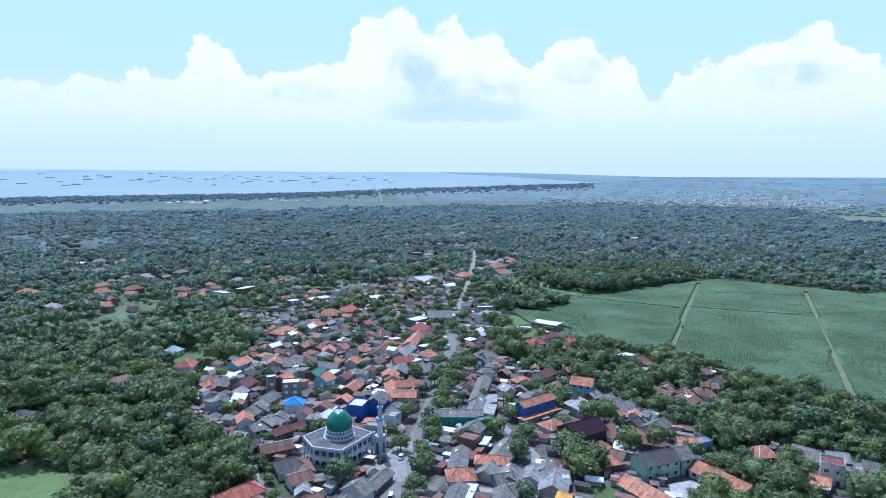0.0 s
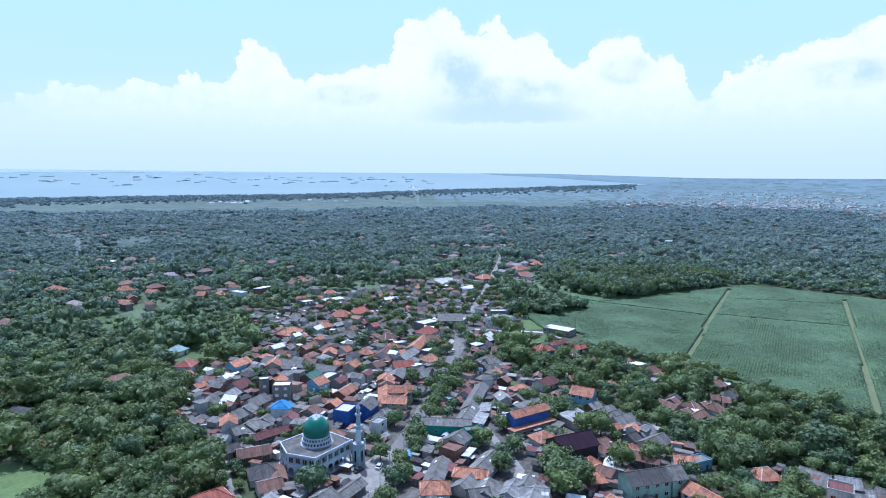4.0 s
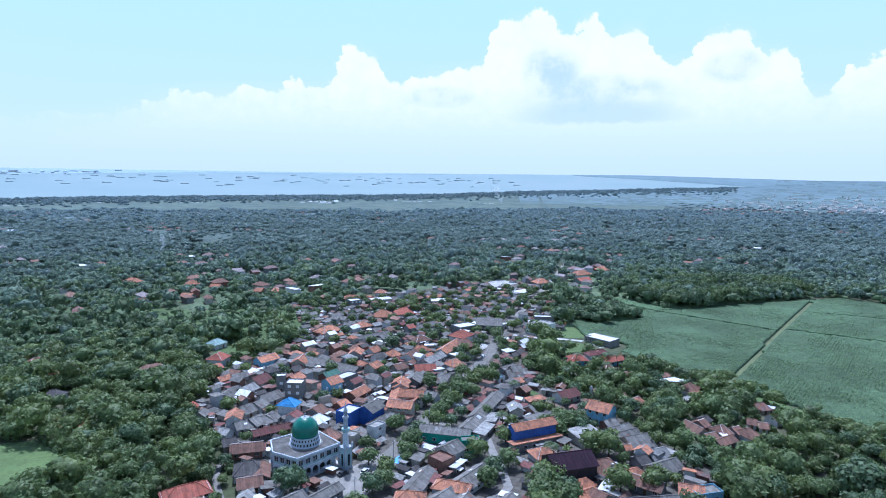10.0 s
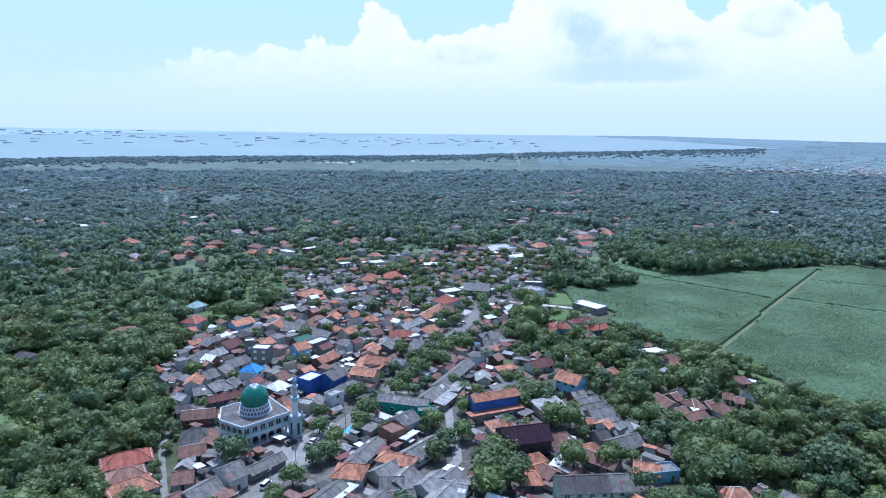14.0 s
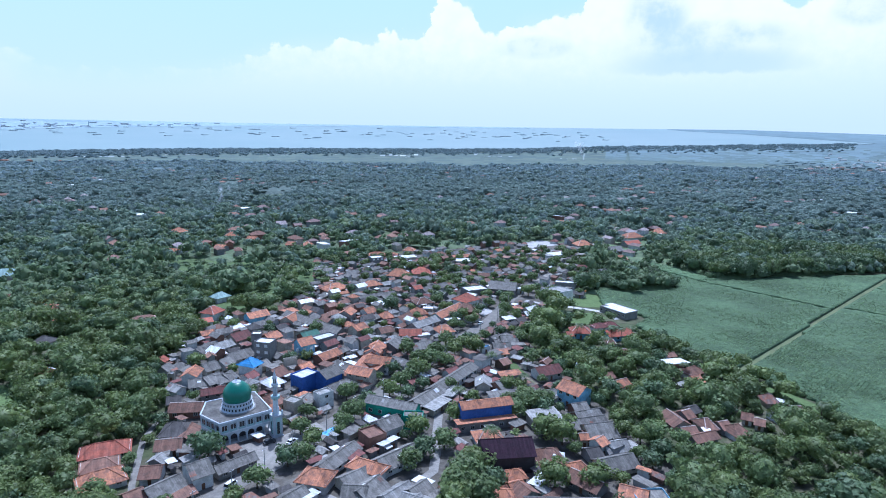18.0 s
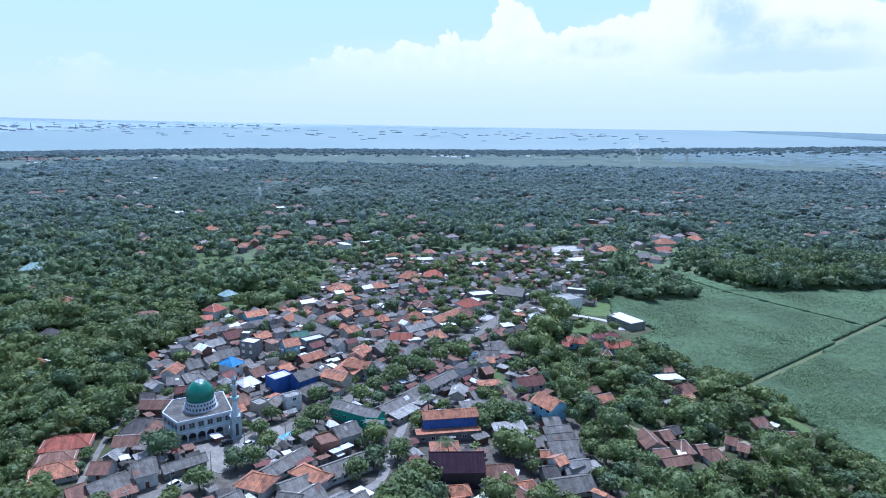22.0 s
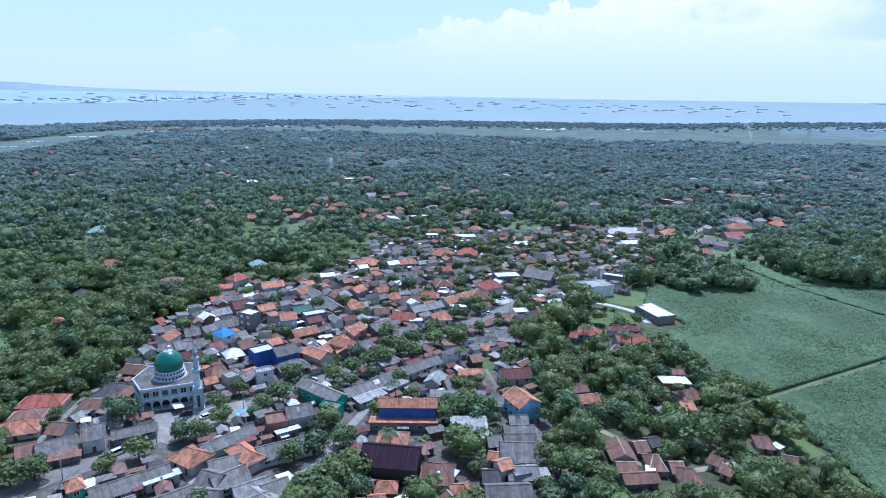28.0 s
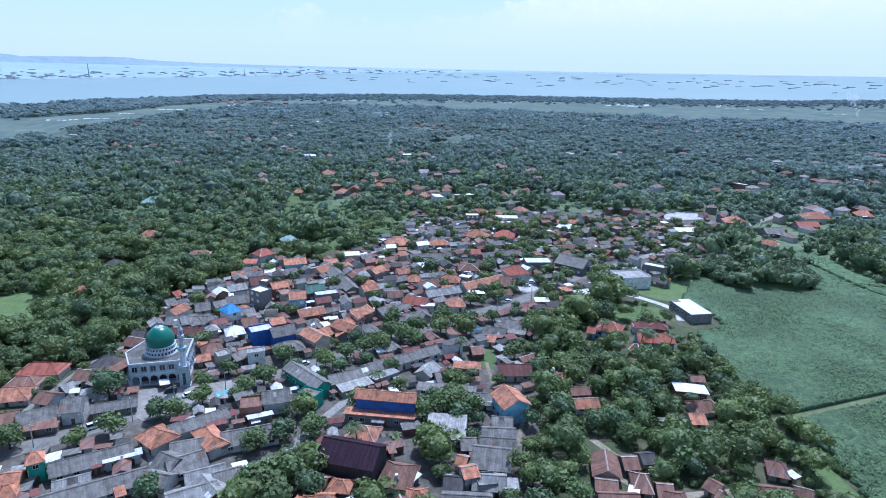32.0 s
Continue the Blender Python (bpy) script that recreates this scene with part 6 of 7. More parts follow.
def keep_out(x, y, gap):
    """Where the woods may stand: off roads, fields, lawns and houses."""
    ok = ~inside(VILLAGE, x, y) & ~inside(FIELD, x, y) & ~inside(FIELD_TWO, x, y) & clear_of_lines(x, y, gap)
    for pts in OPEN:
        ok &= ~inside(pts, x, y)
    for hx, hy, a, b, t in HOUSES:
        near = (np.abs(x - hx) < a + b + 12) & (np.abs(y - hy) < a + b + 12) & ok
        if near.any():
            dx, dy = x[near] - hx, y[near] - hy
            u, v = np.abs(dx * math.cos(t) + dy * math.sin(t)), np.abs(-dx * math.sin(t) + dy * math.cos(t))
            ok[np.flatnonzero(near)[(u < a + gap) & (v < b + gap)]] = False
    return ok


def jittered(x0, x1, y0, y1, step, rng):
    gx, gy = np.meshgrid(np.arange(x0, x1, step), np.arange(y0, y1, step))
    return gx.ravel() + rng.uniform(-0.45, 0.45, gx.size) * step, gy.ravel() + rng.uniform(-0.45, 0.45, gy.size) * step


def clumpiness(x, y, scale, seed):
    return np.array([noise.noise((a * scale, b * scale, seed)) for a, b in zip(x, y)])


TALL_EDGE = [(423, 402), (428, 379), (432, 350), (474, 345), (511, 348), (586, 342), (620, 390), (561, 434), (477, 447), (430, 430)]
CLEARINGS = [[(54, 1007), (70, 1011), (80, 945), (64, 941)], [(80, 1023), (132, 1036), (138, 951), (91, 940)], [(-587, 984), (-551, 994), (-453, 863), (-485, 855)]]
for pts in CLEARINGS:
    patch("clearing", pts, 0.12, "far_field", "open pale green field among the woods")
FIELD_RIGHT = [polar(a, r)[:2] for a, r in ((67.2, 2087), (69.1, 1750), (72.6, 1540), (78, 1500), (78, 2560), (66.7, 2560))]


def woods():
    rng = np.random.default_rng(17)

    def sites(x0, x1, y0, y1, step, gap):
        x, y = jittered(x0, x1, y0, y1, step, rng)
        d, bearing = np.hypot(x - CX, y - CY), np.degrees(np.arctan2(x - CX, y - CY))
        ok = (bearing > -47) & (bearing < 80)
        x, y, d, bearing = x[ok], y[ok], d[ok], bearing[ok]
        ok = keep_out(x, y, gap)
        for pts in MEADOWS:
            ok &= ~inside(pts, x, y) | (rng.uniform(0, 1, len(x)) < 0.42)
        for pts in CLEARINGS:
            ok &= ~inside(pts, x, y)
        if step < 6:
            for hx, hy, a, b, t in HOUSES:
                if hx < 214 or hy > 270:
                    continue
                away = math.hypot(hx - CX, hy - CY)
                ok &= np.hypot(x - hx + (hx - CX) / away * (b + 2), y - hy + (hy - CY) / away * (b + 2)) > 4.0
        else:
            for hx, hy, a, b, t in HOUSES:
                far = math.hypot(hx - CX, hy - CY)
                if far < 430 or within(VILLAGE, hx, hy):
                    continue
                fx, fy = hx - (hx - CX) / far * 11, hy - (hy - CY) / far * 11
                ok &= (np.abs(x - fx) > 11) | (np.abs(y - fy) > 11)
        return x, y, d, bearing, ok

    def spread(ok, *rows):
        return [row[ok] for row in rows]

    # nearest belt: leafy crowns
    x, y, d, bearing, ok = sites(-330, 430, 20, 470, 5.3, 2.6)
    chance = rng.uniform(0, 1, len(x))
    ok &= (d > 105) & (bearing < 68) & ~((x > 262) & (x < 470) & (y < 58)) & ~((x > 392) & (y < 345)) & (d < 330 + 110 * chance)
    lump = clumpiness(x, y, 0.03, 2.0)
    ok &= rng.uniform(0, 1, len(x)) < 0.97 - 0.3 * (lump < -0.3)
    ok &= ~inside([(256, 238), (300, 236), (320, 262), (322, 302), (288, 304), (258, 280)], x, y) | (rng.uniform(0, 1, len(x)) < 0.45)
    ok &= ~((x > 236) & (y < 262)) | (rng.uniform(0, 1, len(x)) < 0.86)
    x, y, d, lump = spread(ok, x, y, d, lump)
    temps = []
    for i in range(7):
        v, t = sparse_crown(rng, 290, 0.112, 6 + i % 3, 0.93)
        temps.append((v * np.array([1, 1, 0.9]), t))
    size = rng.uniform(2.8, 5.2, len(x)) * (1 + 0.35 * lump) * np.where(rng.uniform(0, 1, len(x)) < 0.16, 1.5, 1.0)
    size = np.where((x > 236) & (y < 262), size * 0.84, size)
    tone = clumpiness(x, y, 0.05, 9.0) + rng.normal(0, 0.25, len(x))
    pale, deep = tone > 0.08, tone < -0.36
    height = size * rng.uniform(0.75, 1.35, len(x))
    for m, mat in ((~pale & ~deep, "leaf"), (pale, "leaf_light"), (deep, "leaf_dark")):
        scatter("woods", mat, temps, x[m], y[m], height[m], size[m], "dense leafy green tropical trees", rng, "trees")
    # bushes and saplings between the nearest trees
    bx, by, bd, bearing, ok = sites(-330, 430, 20, 470, 4.6, 1.2)
    ok &= (bd > 100) & (bd < 400) & (bearing < 68) & ~((bx > 392) & (by < 345))
    bx, by = bx[ok], by[ok]
    scatter("bushes", "leaf", [sparse_crown(rng, 32, 0.28, 5) for i in range(6)], bx, by, np.full(len(bx), 0.8), rng.uniform(1.4, 2.6, len(bx)), "low green bushes and saplings under the trees", rng, "bushes")
    # the close grove above the field
    gx, gy = jittered(325, 405, 325, 410, 4.4, rng)
    ok = inside([(330, 366), (336, 337), (347, 332), (384, 337), (397, 357), (388, 385), (366, 400)], gx, gy) & keep_out(gx, gy, 1.5)
    scatter("grove", "leaf_dark", temps, gx[ok], gy[ok], np.full(ok.sum(), 4.2), rng.uniform(3.2, 4.4, ok.sum()), "close dark block of plantation trees above the cane", rng, "trees")
    # tall trees closing the back of the field
    gx, gy = jittered(400, 720, 330, 480, 6.0, rng)
    ok = inside(TALL_EDGE, gx, gy) & keep_out(gx, gy, 1.5)
    ok &= (gy < 372) | (clumpiness(gx, gy, 0.03, 12.0) > 0.02)
    gx, gy = gx[ok], gy[ok]
    deep = clumpiness(gx, gy, 0.05, 14.0) + rng.normal(0, 0.2, len(gx)) < 0.12
    for m, mat in ((deep, "leaf_dark"), (~deep, "leaf")):
        scatter("tall_trees", mat, temps, gx[m], gy[m], rng.uniform(6.5, 9.5, m.sum()), rng.uniform(4.4, 6.8, m.sum()), "tall dark wall of trees behind the cane field", rng, "trees", np.full(m.sum(), 1.3))
    # middle belt: simpler crowns
    x, y, d, bearing, ok = sites(-760, 1300, 100, 1150, 7.2, 3.2)
    ok &= (d >= 330 + 100 * rng.uniform(0, 1, len(x))) & (d < 820 + 160 * rng.uniform(0, 1, len(x)))
    lump = clumpiness(x, y, 0.018, 7.0)
    ok &= rng.uniform(0, 1, len(x)) < 0.97 - 0.3 * (lump < -0.3)
    x, y, d, lump = spread(ok, x, y, d, lump)
    temps = [sparse_crown(rng, 40, 0.21, 4 + i % 3, 0.92, 0.4) for i in range(14)]
    size = rng.uniform(3.0, 5.6, len(x)) * (1 + 0.4 * lump) * np.where(rng.uniform(0, 1, len(x)) < 0.16, 1.5, 1.0)
    high = 2.6 + size * rng.uniform(0.2, 0.8, len(x)) + 3.5 * lump
    tall = rng.uniform(0.75, 1.1, len(x))
    # materials mix at random by distance, so the painted haze grades smoothly
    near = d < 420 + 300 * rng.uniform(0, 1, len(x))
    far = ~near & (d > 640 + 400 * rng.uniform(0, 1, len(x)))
    for m, mat in ((near, "woods_green"), (~near & ~far, "woods_mid_hazed"), (far, "woods_far_hazed")):
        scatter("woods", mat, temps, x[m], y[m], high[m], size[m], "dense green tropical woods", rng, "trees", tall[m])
    # far belts: fewer and larger sprays
    for step, r0, r1, count, leaf, core in ((7.6, 820, 1350, 26, 0.26, 0.9), (9.2, 1350, 2450, 14, 0.36, 0.92)):
        x, y, d, bearing, ok = sites(-1900, 2500, 300, 2700, step, 3.0)
        edge = np.array([wood_edge(b) for b in bearing])
        belt = (d < edge) | ((bearing < -19) & (d > np.array([mangroves(b) for b in bearing])) & (d < np.array([coast(b) for b in bearing]) - 20))
        ok &= (d >= r0 + 160 * rng.uniform(0, 1, len(x))) & (d < r1 + 160 * rng.uniform(0, 1, len(x))) & belt & ~inside(FIELD_RIGHT, x, y)
        lump = clumpiness(x, y, 0.011, 3.0)
        ok &= rng.uniform(0, 1, len(x)) < 0.97 - 0.35 * (lump < -0.25)
        x, y, d, lump = spread(ok, x, y, d, lump)
        temps = [sparse_crown(rng, count, leaf, 3 + i % 3, core, 0.42) for i in range(12)]
        size = rng.uniform(0.5, 0.8, len(x)) * step * (1 + 0.35 * lump) * np.where(rng.uniform(0, 1, len(x)) < 0.14, 1.5, 1.0)
        high = 3.4 + size * rng.uniform(0.1, 0.7, len(x)) + 4.0 * lump
        tall = rng.uniform(0.48, 0.8, len(x))
        # leaf colour with more haze in it takes over further out
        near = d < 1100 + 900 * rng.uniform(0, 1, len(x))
        scatter("woods", "woods_far_hazed", temps, x[near], y[near], high[near], size[near], "distant green woods with haze in the leaf colour", rng, "trees", tall[near])
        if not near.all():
            scatter("woods", "woods_distant_hazed", temps, x[~near], y[~near], high[~near], size[~near], "distant woods with blue haze in the leaf colour", rng, "trees", tall[~near])
    # bumpy sheets in leaf colours, added to brighten the dark gaps below the crowns
    def scrub(name, material, r0, r1, cell, label, high=1.8):
        nr, na = int((r1 - r0) / cell), 200
        rr = r0 + cell * np.arange(nr + 1)
        aa = np.linspace(-47, 80, na + 1)
        R, A = np.meshgrid(rr, aa, indexing="ij")
        X, Y = CX + R * np.sin(np.radians(A)), CY + R * np.cos(np.radians(A))
        mx, my = ((X[:-1, :-1] + X[1:, 1:]) / 2).ravel(), ((Y[:-1, :-1] + Y[1:, 1:]) / 2).ravel()
        good = keep_out(mx, my, 3.0) & ~inside(FIELD_RIGHT, mx, my)
        for pts in MEADOWS + [[(392, 345), (440, 345), (586, 345), (720, 300), (720, 60), (392, 60)]]:
            good &= ~inside(pts, mx, my)
        for pts in CLEARINGS:
            good &= ~inside(pts, mx, my)
        mid = ((A[:-1, :-1] + A[1:, 1:]) / 2).ravel()
        good &= ((R[:-1, :-1] + R[1:, 1:]) / 2).ravel() < np.array([wood_edge(b) for b in mid]) - 15
        bump = np.array([noise.noise((p * 0.06, q * 0.06, 5)) for p, q in zip(X.ravel(), Y.ravel())])
        Z = high + 1.6 * bump + rng.uniform(-0.6, 0.6, X.size)
        rim = np.pad(~good.reshape(nr, na), 1, constant_values=False)
        rim = (rim[:-1, :-1] | rim[1:, :-1] | rim[:-1, 1:] | rim[1:, 1:]).ravel()
        Z[rim] = 0.15
        i, j = np.divmod(np.flatnonzero(good), na)
        k = i * (na + 1) + j
        t = np.concatenate([np.stack([k, k + na + 2, k + na + 1], 1), np.stack([k, k + 1, k + na + 2], 1)])
        tagged(new(name, raw_mesh(name, np.stack([X.ravel(), Y.ravel(), Z], 1), t, material, True)), label, "scrub", kind="stuff")

    scrub("undergrowth", "woods_green", 360, 620, 6.0, "bumpy leaf-coloured sheet closing dark gaps under the trees")
    scrub("undergrowth", "woods_mid_hazed", 620, 1000, 8.0, "bumpy leaf-coloured sheet closing dark gaps under the trees", 2.8)
    scrub("undergrowth", "woods_far_hazed", 1000, 1600, 11.0, "bumpy leaf-coloured sheet closing dark gaps under distant trees", 4.6)
    scrub("undergrowth", "woods_distant_hazed", 1600, 2380, 15.0, "bumpy leaf-coloured sheet closing dark gaps under distant trees", 5.6)
    # trees of the shore
    a = rng.uniform(-58, 50, 7500)
    back = np.abs(rng.normal(0, 170, len(a))) + 6
    r = np.array([min(coast(b), 4880) for b in a]) - back
    px = CX + r * np.sin(np.radians(a))
    py = CY + r * np.cos(np.radians(a))
    pz = np.array([level(q, b) for q, b in zip(r, a)])
    scatter("shore_woods", "far_canopy_hazed", temps, px, py, pz + 2, rng.uniform(7, 14, len(a)), "hazy mangrove belt along the shore", rng, "trees", np.full(len(a), 0.55))
    # the low country beyond the marsh, towards the skyline
    a = rng.uniform(-30, 80, 5200)
    r = 2050 + (EDGE - 2080) * rng.uniform(0, 1, len(a)) ** 1.6
    ok = (r < np.array([coast(b) - 60 for b in a])) & (r < 2950) & (a > 44)
    a, r = a[ok], r[ok]
    pz = np.array([level(q, b) for q, b in zip(r, a)])
    scatter("far_woods", "far_canopy_hazed", temps, CX + r * np.sin(np.radians(a)), CY + r * np.cos(np.radians(a)), pz + 2, rng.uniform(6, 14, len(a)), "hazy distant woods", rng, "trees", np.full(len(a), 0.22))


woods()

# ---- the far shore, ships and ponds ----


def ship(kind):
    root = tagged(new("ship"), "dark cargo ship at anchor with a pale deckhouse", "ship", "ships at anchor")
    L = 62.0
    deck = [(-L / 2, -5), (L * 0.36, -5), (L / 2, 0), (L * 0.36, 5), (-L / 2, 5)]
    part("hull", Shape().prism(deck, -1.0, 3.2).mesh("hull", "ship_hull"), root)
    x = -L / 2 + 4 if kind else L * 0.05
    part("deckhouse", Shape().box(x, -4, 3.2, x + 10, 4, 5.4).box(x + 1, -2.5, 5.4, x + 6, 2.5, 6.6).mesh("deckhouse", "ship_house"), root)
    part("mast", Shape().lathe([(0.2, 3.2), (0.12, 8)], 6, L * 0.25, 0).mesh("mast", "ship_hull"), root)
    return root


def fleet():
    r = random.Random(4)
    models = [ship(0), ship(1)]
    first = True
    n = 0
    for i in range(120):
        a = r.uniform(-25, 31) if i < 112 else r.uniform(-2, 36)
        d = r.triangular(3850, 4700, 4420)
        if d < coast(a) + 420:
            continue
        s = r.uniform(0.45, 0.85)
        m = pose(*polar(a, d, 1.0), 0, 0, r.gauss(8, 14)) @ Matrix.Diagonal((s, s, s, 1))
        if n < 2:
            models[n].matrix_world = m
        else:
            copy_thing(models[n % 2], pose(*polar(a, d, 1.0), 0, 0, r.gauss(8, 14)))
        n += 1


fleet()


def far_shore():
    pts = [(-60, 3500, 4900), (-41, 3719, 4920), (-38.6, 3690, 4920), (-33, 3888, 4920), (-29, 3947, 4920), (-24.5, 4051, 4920), (-18.8, 4298, 4920), (-9.8, 4560, 4920), (0.3, 4760, 4920), (24, 4860, 4920)]
    inner = lambda a: float(np.interp(a, [p[0] for p in pts], [p[1] for p in pts]))
    annulus("far_land", -60, 24, inner, lambda a: EDGE - 6, 90, 4, 1.6, "hill_hazed", "hazy blue far shore across the strait")
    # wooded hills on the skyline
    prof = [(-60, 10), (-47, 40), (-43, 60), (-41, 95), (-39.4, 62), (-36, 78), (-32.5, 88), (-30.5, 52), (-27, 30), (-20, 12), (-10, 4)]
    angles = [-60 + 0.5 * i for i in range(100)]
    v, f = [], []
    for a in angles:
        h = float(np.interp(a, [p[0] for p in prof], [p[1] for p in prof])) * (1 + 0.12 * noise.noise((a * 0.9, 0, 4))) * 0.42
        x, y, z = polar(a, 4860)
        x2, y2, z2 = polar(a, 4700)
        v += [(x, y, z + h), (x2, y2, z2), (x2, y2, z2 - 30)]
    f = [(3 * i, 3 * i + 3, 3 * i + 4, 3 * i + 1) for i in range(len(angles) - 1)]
    structure("backdrop", mesh_of("backdrop", v, [q[::-1] for q in f], "hill_hazed", True), "blue hazy hills on the far shore")
    r = random.Random(6)
    sh = Shape()
    for i in range(150):
        a = r.uniform(-42, -4)
        d = inner(a) + abs(r.gauss(0, 220)) + 10
        if d > EDGE - 40:
            continue
        x, y, z = polar(a, d)
        w, h = r.uniform(6, 24), r.uniform(3, 9)
        sh.box(x - w, y - 6, z, x + w, y + 6, z + h)
    tagged(new("port_buildings", sh.mesh("port_buildings", "ship_house")), "pale port sheds along the far shore", "buildings", kind="stuff")
    for a, h in ((-34.9, 75), (-23, 42), (-14, 36), (-20, 30)):
        x, y, z = polar(a, inner(a) + 60)
        root = tagged(new("chimney"), "tall thin industrial chimney on the far shore", "chimney", "far chimneys")
        root.matrix_world = pose(x, y, z)
        # the stack takes the haze-tinted colour of the hills to stay faint
        part("stack", Shape().lathe([(3, 0), (1.8, h)], 8).mesh("stack", "hill_hazed"), root)
        part("foot", Shape().box(-12, -8, 0, 12, 8, 8).mesh("foot", "ship_house"), root)


far_shore()
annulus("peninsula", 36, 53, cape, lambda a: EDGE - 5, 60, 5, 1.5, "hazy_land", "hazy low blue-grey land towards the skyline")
SALT_PONDS = [(10.1, 13.9, 2640, 2800), (11.5, 13.0, 2560, 2600), (19.7, 22.7, 2730, 2790), (18.8, 19.3, 2790, 3100), (-0.2, 2.4, 2640, 2690), (-15.6, -10.6, 2500, 2580), (-8.5, -5.5, 2670, 2720), (-36.1, -33.8, 1430, 1500), (-33.6, -29.2, 1470, 1520),
              (-28.6, -24.0, 1800, 1880), (-24.3, -22.0, 2040, 2160), (-31.2, -29.4, 1620, 1700), (5.0, 6.2, 2700, 2730), (27.0, 28.5, 2650, 2690)]
_r = random.Random(12)
for a0, a1, r0, r1 in SALT_PONDS:
    lengths = 6
    for k in range(lengths):
        if _r.random() < 0.25:
            continue
        b0, b1 = a0 + (a1 - a0) * (k + _r.uniform(0.0, 0.2)) / lengths, a0 + (a1 - a0) * (k + _r.uniform(0.7, 0.95)) / lengths
        q0 = r0 + (r1 - r0) * _r.uniform(0.0, 0.5)
        q1 = q0 + (r1 - r0) * _r.uniform(0.25, 0.6)
        rise = 1.6 if q1 > FLAT else 0.75
        me = mesh_of("salt_pond", [polar(b0, q0, rise), polar(b1, q0, rise), polar(b1, q1, rise), polar(b0, q1, rise)], [(0, 1, 2, 3)], "pond")
        structure("salt_pond", me, "pale shallow salt pond on the marsh")


def plain_town():
    """Small pale houses of the town and hamlets far out on the plain."""
    r = random.Random(91)
    sh, roofs = Shape(), Shape()
    for k in range(420):
        a, d = r.triangular(47, 72, 63), r.triangular(2600, 3900, 2700)
        x, y, z = polar(a, d)
        w, l, h, t = r.uniform(3, 6), r.uniform(5, 11), r.uniform(3, 6), r.uniform(0, math.pi)
        c, s = math.cos(t), math.sin(t)
        at = lambda u, q, e: (x + c * u - s * q, y + s * u + c * q, z + e)
        body = [at(-l, -w, 0), at(l, -w, 0), at(l, w, 0), at(-l, w, 0), at(-l, -w, h), at(l, -w, h), at(l, w, h), at(-l, w, h)]
        sh.add(body, [(0, 1, 5, 4), (1, 2, 6, 5), (2, 3, 7, 6), (3, 0, 4, 7)])
        roofs.add([*body[4:], at(-l, 0, h + 2.4), at(l, 0, h + 2.4)], [(0, 1, 5, 4), (2, 3, 4, 5), (1, 2, 5), (3, 0, 4)])
    tagged(new("town_walls", sh.mesh("town_walls", "wall_white")), "pale walls of a crowded town far out on the plain", "houses", kind="stuff")
    tagged(new("town_roofs", roofs.mesh("town_roofs", "roof_lgrey")), "pale grey roofs of a town far out on the plain", "houses", kind="stuff")


plain_town()

# ---- smoke from burning fields ----


def smoke_material():
    m = bpy.data.materials.new("smoke")
    m.use_nodes = True
    n = Nodes(m.node_tree)
    place = n.node("ShaderNodeNewGeometry").outputs["Position"]
    thin = n.remap(n.noise(place, 0.12, 3.0), 0.3, 0.7, 0.03, 0.16)
    white = n.node("ShaderNodeBsdfDiffuse", {"Color": (0.9, 0.92, 0.94, 1)}).outputs[0]
    lit = n.node("ShaderNodeMixShader", {0: 0.6, 1: white, 2: n.node("ShaderNodeBsdfTranslucent", {"Color": (0.9, 0.92, 0.94, 1)}).outputs[0]}).outputs[0]
    n.node("ShaderNodeOutputMaterial", {0: n.node("ShaderNodeMixShader", {0: thin, 1: n.node("ShaderNodeBsdfTransparent").outputs[0], 2: lit}).outputs[0]})
    MATS["smoke"] = m


smoke_material()


def plume(a, d, height, lean, seed, count=70):
    r = random.Random(seed)
    x, y, z = polar(a, d)
    sh = Shape()
    for i in range(count):
        u = ((i + r.random()) / count) ** 1.3
        rad = height * (0.02 + 0.075 * u) * r.uniform(0.6, 1.2)
        c = Vector((lean * u * height + r.gauss(0, rad * 1.3), r.gauss(0, rad * 1.3), u * height))
        sh.add([c + Vector(p) * rad * r.uniform(0.8, 1.2) for p in ICO_LOW[0]], [tuple(t) for t in ICO_LOW[1]])
    ob = tagged(new("smoke_plume", sh.mesh("smoke_plume", "smoke", True)), "thin white smoke rising from a fire", "smoke", kind="stuff")
    ob.location = (x, y, z)


plume(29.2, 2560, 75, -0.4, 1, 60)
plume(-4.4, 842, 30, 0.25, 2, 22)
plume(60, 2900, 40, -0.9, 3, 50)


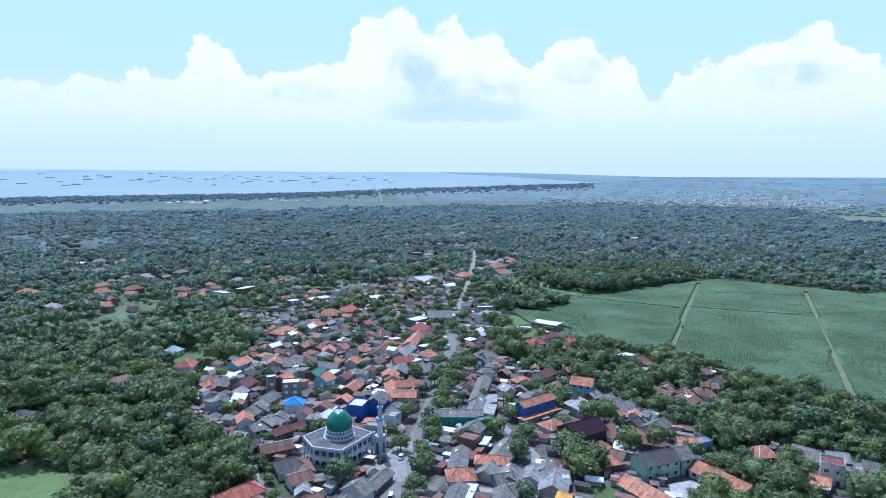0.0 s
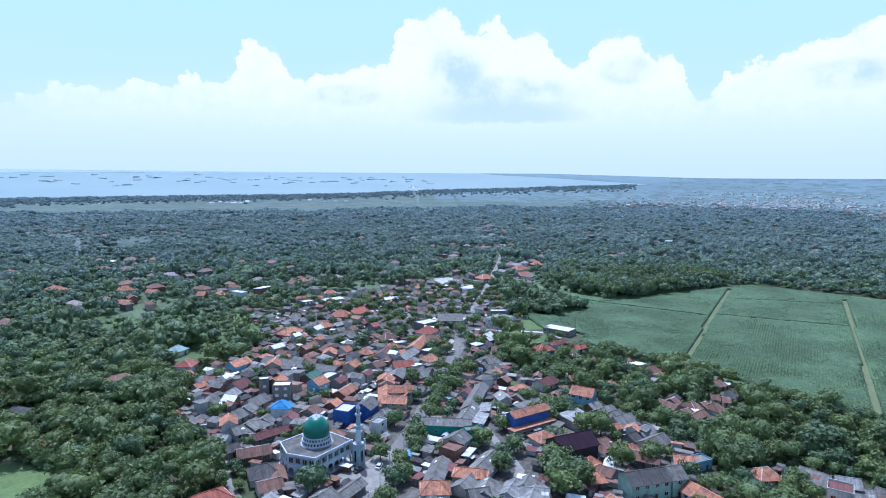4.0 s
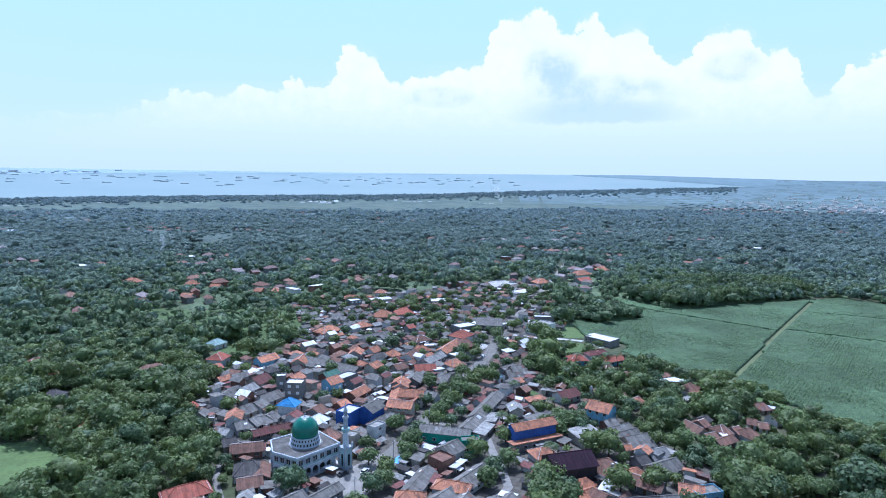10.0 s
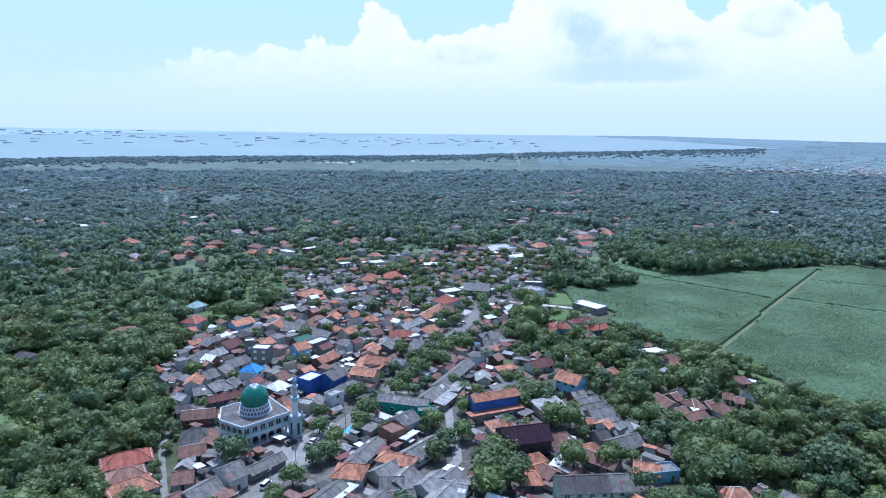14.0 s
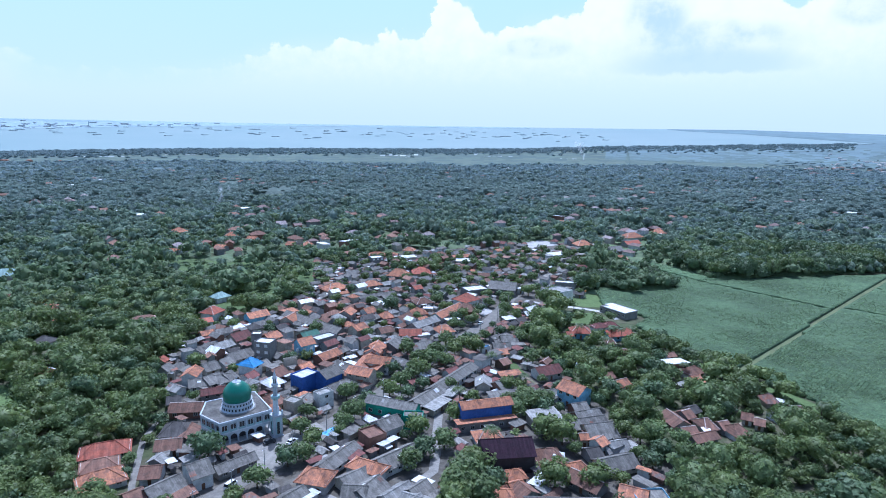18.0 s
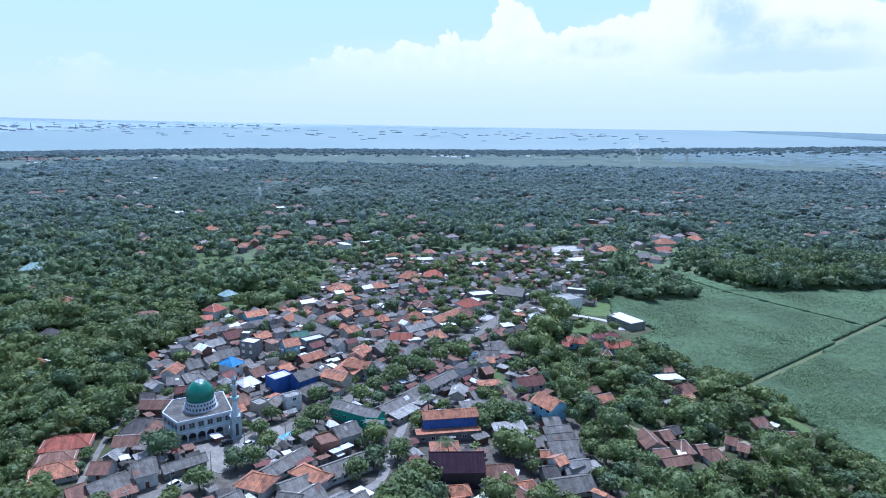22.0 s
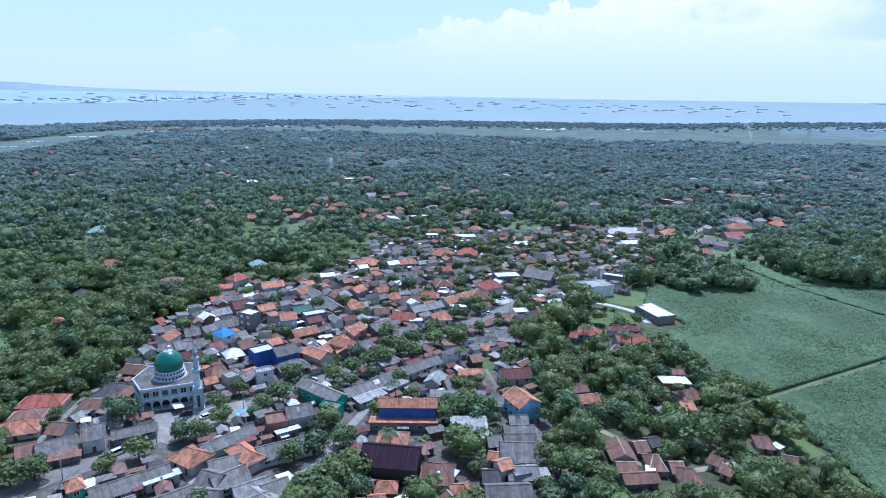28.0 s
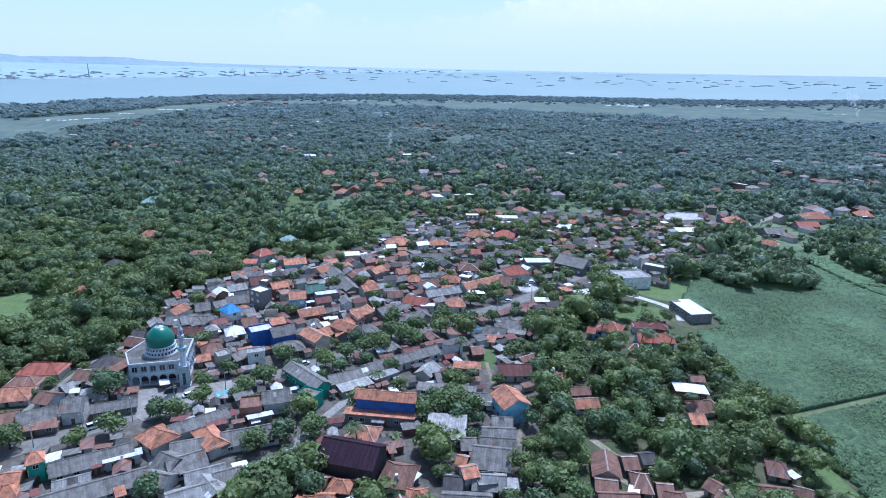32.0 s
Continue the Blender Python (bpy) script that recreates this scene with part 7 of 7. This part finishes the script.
# ---- street things ----


def car(x, y, turn, paint, van=False):
    root = tagged(new("car"), f"parked {'white' if paint == 'car_white' else 'dark'} {'van' if van else 'car'} on grey asphalt", "car", "parked cars")
    root.matrix_world = pose(x, y, 0.12, 0, 0, turn)
    h = 1.15 if van else 0.85
    body = Shape().box(-2.1, -0.85, 0.3, 2.1, 0.85, h)
    part("body", body.mesh("body", paint), root)
    x0, x1, top = (-2.0, 1.2, 1.95) if van else (-1.6, 0.7, 1.45)
    cabin = Shape().add([(x0, -0.8, h), (x1 + 0.5, -0.8, h), (x1 + 0.5, 0.8, h), (x0, 0.8, h), (x0 + 0.25, -0.65, top), (x1, -0.65, top), (x1, 0.65, top), (x0 + 0.25, 0.65, top)],
                        [(4, 5, 6, 7), (0, 1, 5, 4), (1, 2, 6, 5), (2, 3, 7, 6), (3, 0, 4, 7)])
    part("windows", cabin.mesh("windows", "glass"), root, "dark glass")
    part("roof", Shape().box(x0 + 0.25, -0.66, top, x1, 0.66, top + 0.05).mesh("roof", paint), root)
    for wx in (-1.35, 1.35):
        for wy in (-0.85, 0.85):
            part("wheel", Shape().lathe([(0.2, -0.1), (0.32, -0.09), (0.32, 0.09), (0.2, 0.1)], 12).mesh("wheel", "tyre"), root, m=pose(wx, wy, 0.2, 90))


for x, y, turn, paint, van in ((110.5, 183.5, 25, "car_dark", False), (99.4, 159.5, 50, "car_white", True), (148.5, 210.5, 45, "car_white", False), (224, 291, 45, "car_white", False), (231, 318, 20, "car_dark", False), (233.5, 316, 20, "car_white", False), (236, 322, 20, "car_white", False), (181, 241, 45, "car_dark", False), (118, 182, 45, "car_white", False)):
    car(x, y, turn, paint, van)


def tarpaulin(x, y, turn, w, d):
    root = tagged(new("tarpaulin"), "sagging bright blue tarpaulin shelter on poles", "tarpaulin")
    root.matrix_world = pose(x, y, 0.1, 0, 0, turn)
    n = 6
    v = [(w * (i / n - 0.5), d * (j / n - 0.5), 2.3 - 0.35 * math.sin(math.pi * i / n) * math.sin(math.pi * j / n) + 0.12 * math.sin(i * 2.1 + j)) for i in range(n + 1) for j in range(n + 1)]
    f = [(i * (n + 1) + j, (i + 1) * (n + 1) + j, (i + 1) * (n + 1) + j + 1, i * (n + 1) + j + 1) for i in range(n) for j in range(n)]
    part("sheet", mesh_of("sheet", v, f, "tarp_blue", True), root)
    for sx in (-0.5, 0.5):
        for sy in (-0.5, 0.5):
            part("pole", Shape().lathe([(0.05, 0), (0.05, 2.3)], 6, w * sx, d * sy).mesh("pole", "steel"), root)


tarpaulin(131, 182.5, 40, 6.0, 3.2)


def utility_pole(x, y, turn):
    root = tagged(new("utility_pole"), "tall grey concrete utility pole beside the road", "utility pole", "utility poles")
    root.matrix_world = pose(x, y, 0, 0, 0, turn)
    part("post", Shape().lathe([(0.17, 0), (0.1, 9.0)], 8).mesh("post", "concrete"), root)
    part("crossarm", Shape().box(-0.9, -0.06, 8.3, 0.9, 0.06, 8.45).mesh("crossarm", "steel"), root)


for i, ((x0, y0), (x1, y1)) in enumerate(zip(MAIN_ROAD[2:14], MAIN_ROAD[3:15])):
    d = Vector((x1 - x0, y1 - y0)).normalized()
    utility_pole(x0 + d.y * 4.3, y0 - d.x * 4.3, 45)


def banana_meshes():
    rng = np.random.default_rng(9)
    stem = Shape().lathe([(0.16, 0), (0.11, 1.8)], 7).mesh("stem", "leaf_light")
    v, f = [], []
    for i in range(9):
        a, rise = 2 * math.pi * i / 9 + rng.uniform(-0.3, 0.3), rng.uniform(0.8, 1.9)
        d, q = np.array([math.cos(a), math.sin(a)]), np.array([-math.sin(a), math.cos(a)])
        for k in range(5):
            u = k / 4
            p, z, w = d * 2.3 * u, 1.7 + rise * math.sin(u * 2.3) - 0.5 * u * u, 0.36 * math.sin(math.pi * (0.12 + 0.86 * u))
            v += [(*(p - q * w), z), (*(p + q * w), z - 0.08)]
            if k:
                n = len(v)
                f.append((n - 4, n - 3, n - 1, n - 2))
    return stem, mesh_of("leaves", v, f, "leaf_light")


def palm_meshes():
    """Trunk and drooping feathered fronds of a coconut palm."""
    rng = np.random.default_rng(41)
    trunk = Shape()
    rings = [(0.2 - 0.008 * k, 0.9 * k, 0.02 * k * k) for k in range(10)]
    v = [(lean + r * math.cos(math.pi * i / 3), r * math.sin(math.pi * i / 3), z) for r, z, lean in rings for i in range(6)]
    trunk.add(v, [(6 * k + i, 6 * k + (i + 1) % 6, 6 * k + 6 + (i + 1) % 6, 6 * k + 6 + i) for k in range(9) for i in range(6)])
    v, f = [], []
    for i in range(15):
        a, rise = 2.4 * i, rng.uniform(0.2, 1.5)
        d, q = np.array([math.cos(a), math.sin(a)]), np.array([-math.sin(a), math.cos(a)])
        for k in range(8):
            u, w = k / 8, k / 8 + 0.09
            for side in (-1, 1):
                p0, p1 = d * 3.0 * u, d * 3.0 * w
                z = lambda t: 8.1 + rise * math.sin(2.0 * t) - 1.7 * t * t
                out = q * side * 0.75 * math.sin(math.pi * (0.15 + 0.8 * u)) + d * 0.35
                n = len(v)
                v += [(1.6 + p0[0], p0[1], z(u)), (1.6 + p1[0], p1[1], z(w)), (1.6 + p1[0] + out[0], p1[1] + out[1], z(w) - 0.35), (1.6 + p0[0] + out[0], p0[1] + out[1], z(u) - 0.35)]
                f.append((n, n + 1, n + 2, n + 3))
    return trunk.mesh("trunk", "bark"), mesh_of("fronds", v, f, "palm_leaf")


PALM = palm_meshes()
_p = random.Random(52)
_palms = [(104, 216), (183, 158.5), (300.7, 211), (206, 226), (182, 195), (310, 150), (301, 178), (214, 205)]
_palms += [(_p.uniform(60, 150), _p.uniform(395, 480)) for k in range(26)] + [(_p.uniform(235, 300), _p.uniform(180, 260)) for k in range(10)]
for x, y in _palms:
    if within(VILLAGE, x, y) or within(MEADOWS[0], x, y) or x > 230:
        root = tagged(new("palm_tree"), "slender coconut palm with drooping feathery fronds", "palm tree", "palm trees")
        size = _p.uniform(0.75, 1.1)
        root.matrix_world = pose(x, y, 0, 0, 0, _p.uniform(0, 360)) @ Matrix.Diagonal((size, size, size, 1))
        part("trunk", PALM[0], root)
        part("fronds", PALM[1], root)

BANANA = banana_meshes()
_b = random.Random(14)
for cx, cy, count in ((204, 178, 5), (213, 189, 4), (186, 166, 4), (222, 240, 6), (262, 190, 5), (245, 228, 8), (268, 236, 6), (300, 182, 4), (240, 235, 6), (214, 262, 4)):
    for k in range(count):
        x, y = cx + _b.uniform(-7, 7), cy + _b.uniform(-7, 7)
        if free(x, y, 0.8) and clear_at(x, y):
            banana(x, y, _b.uniform(0.8, 1.3), _b.uniform(0, 360), BANANA)
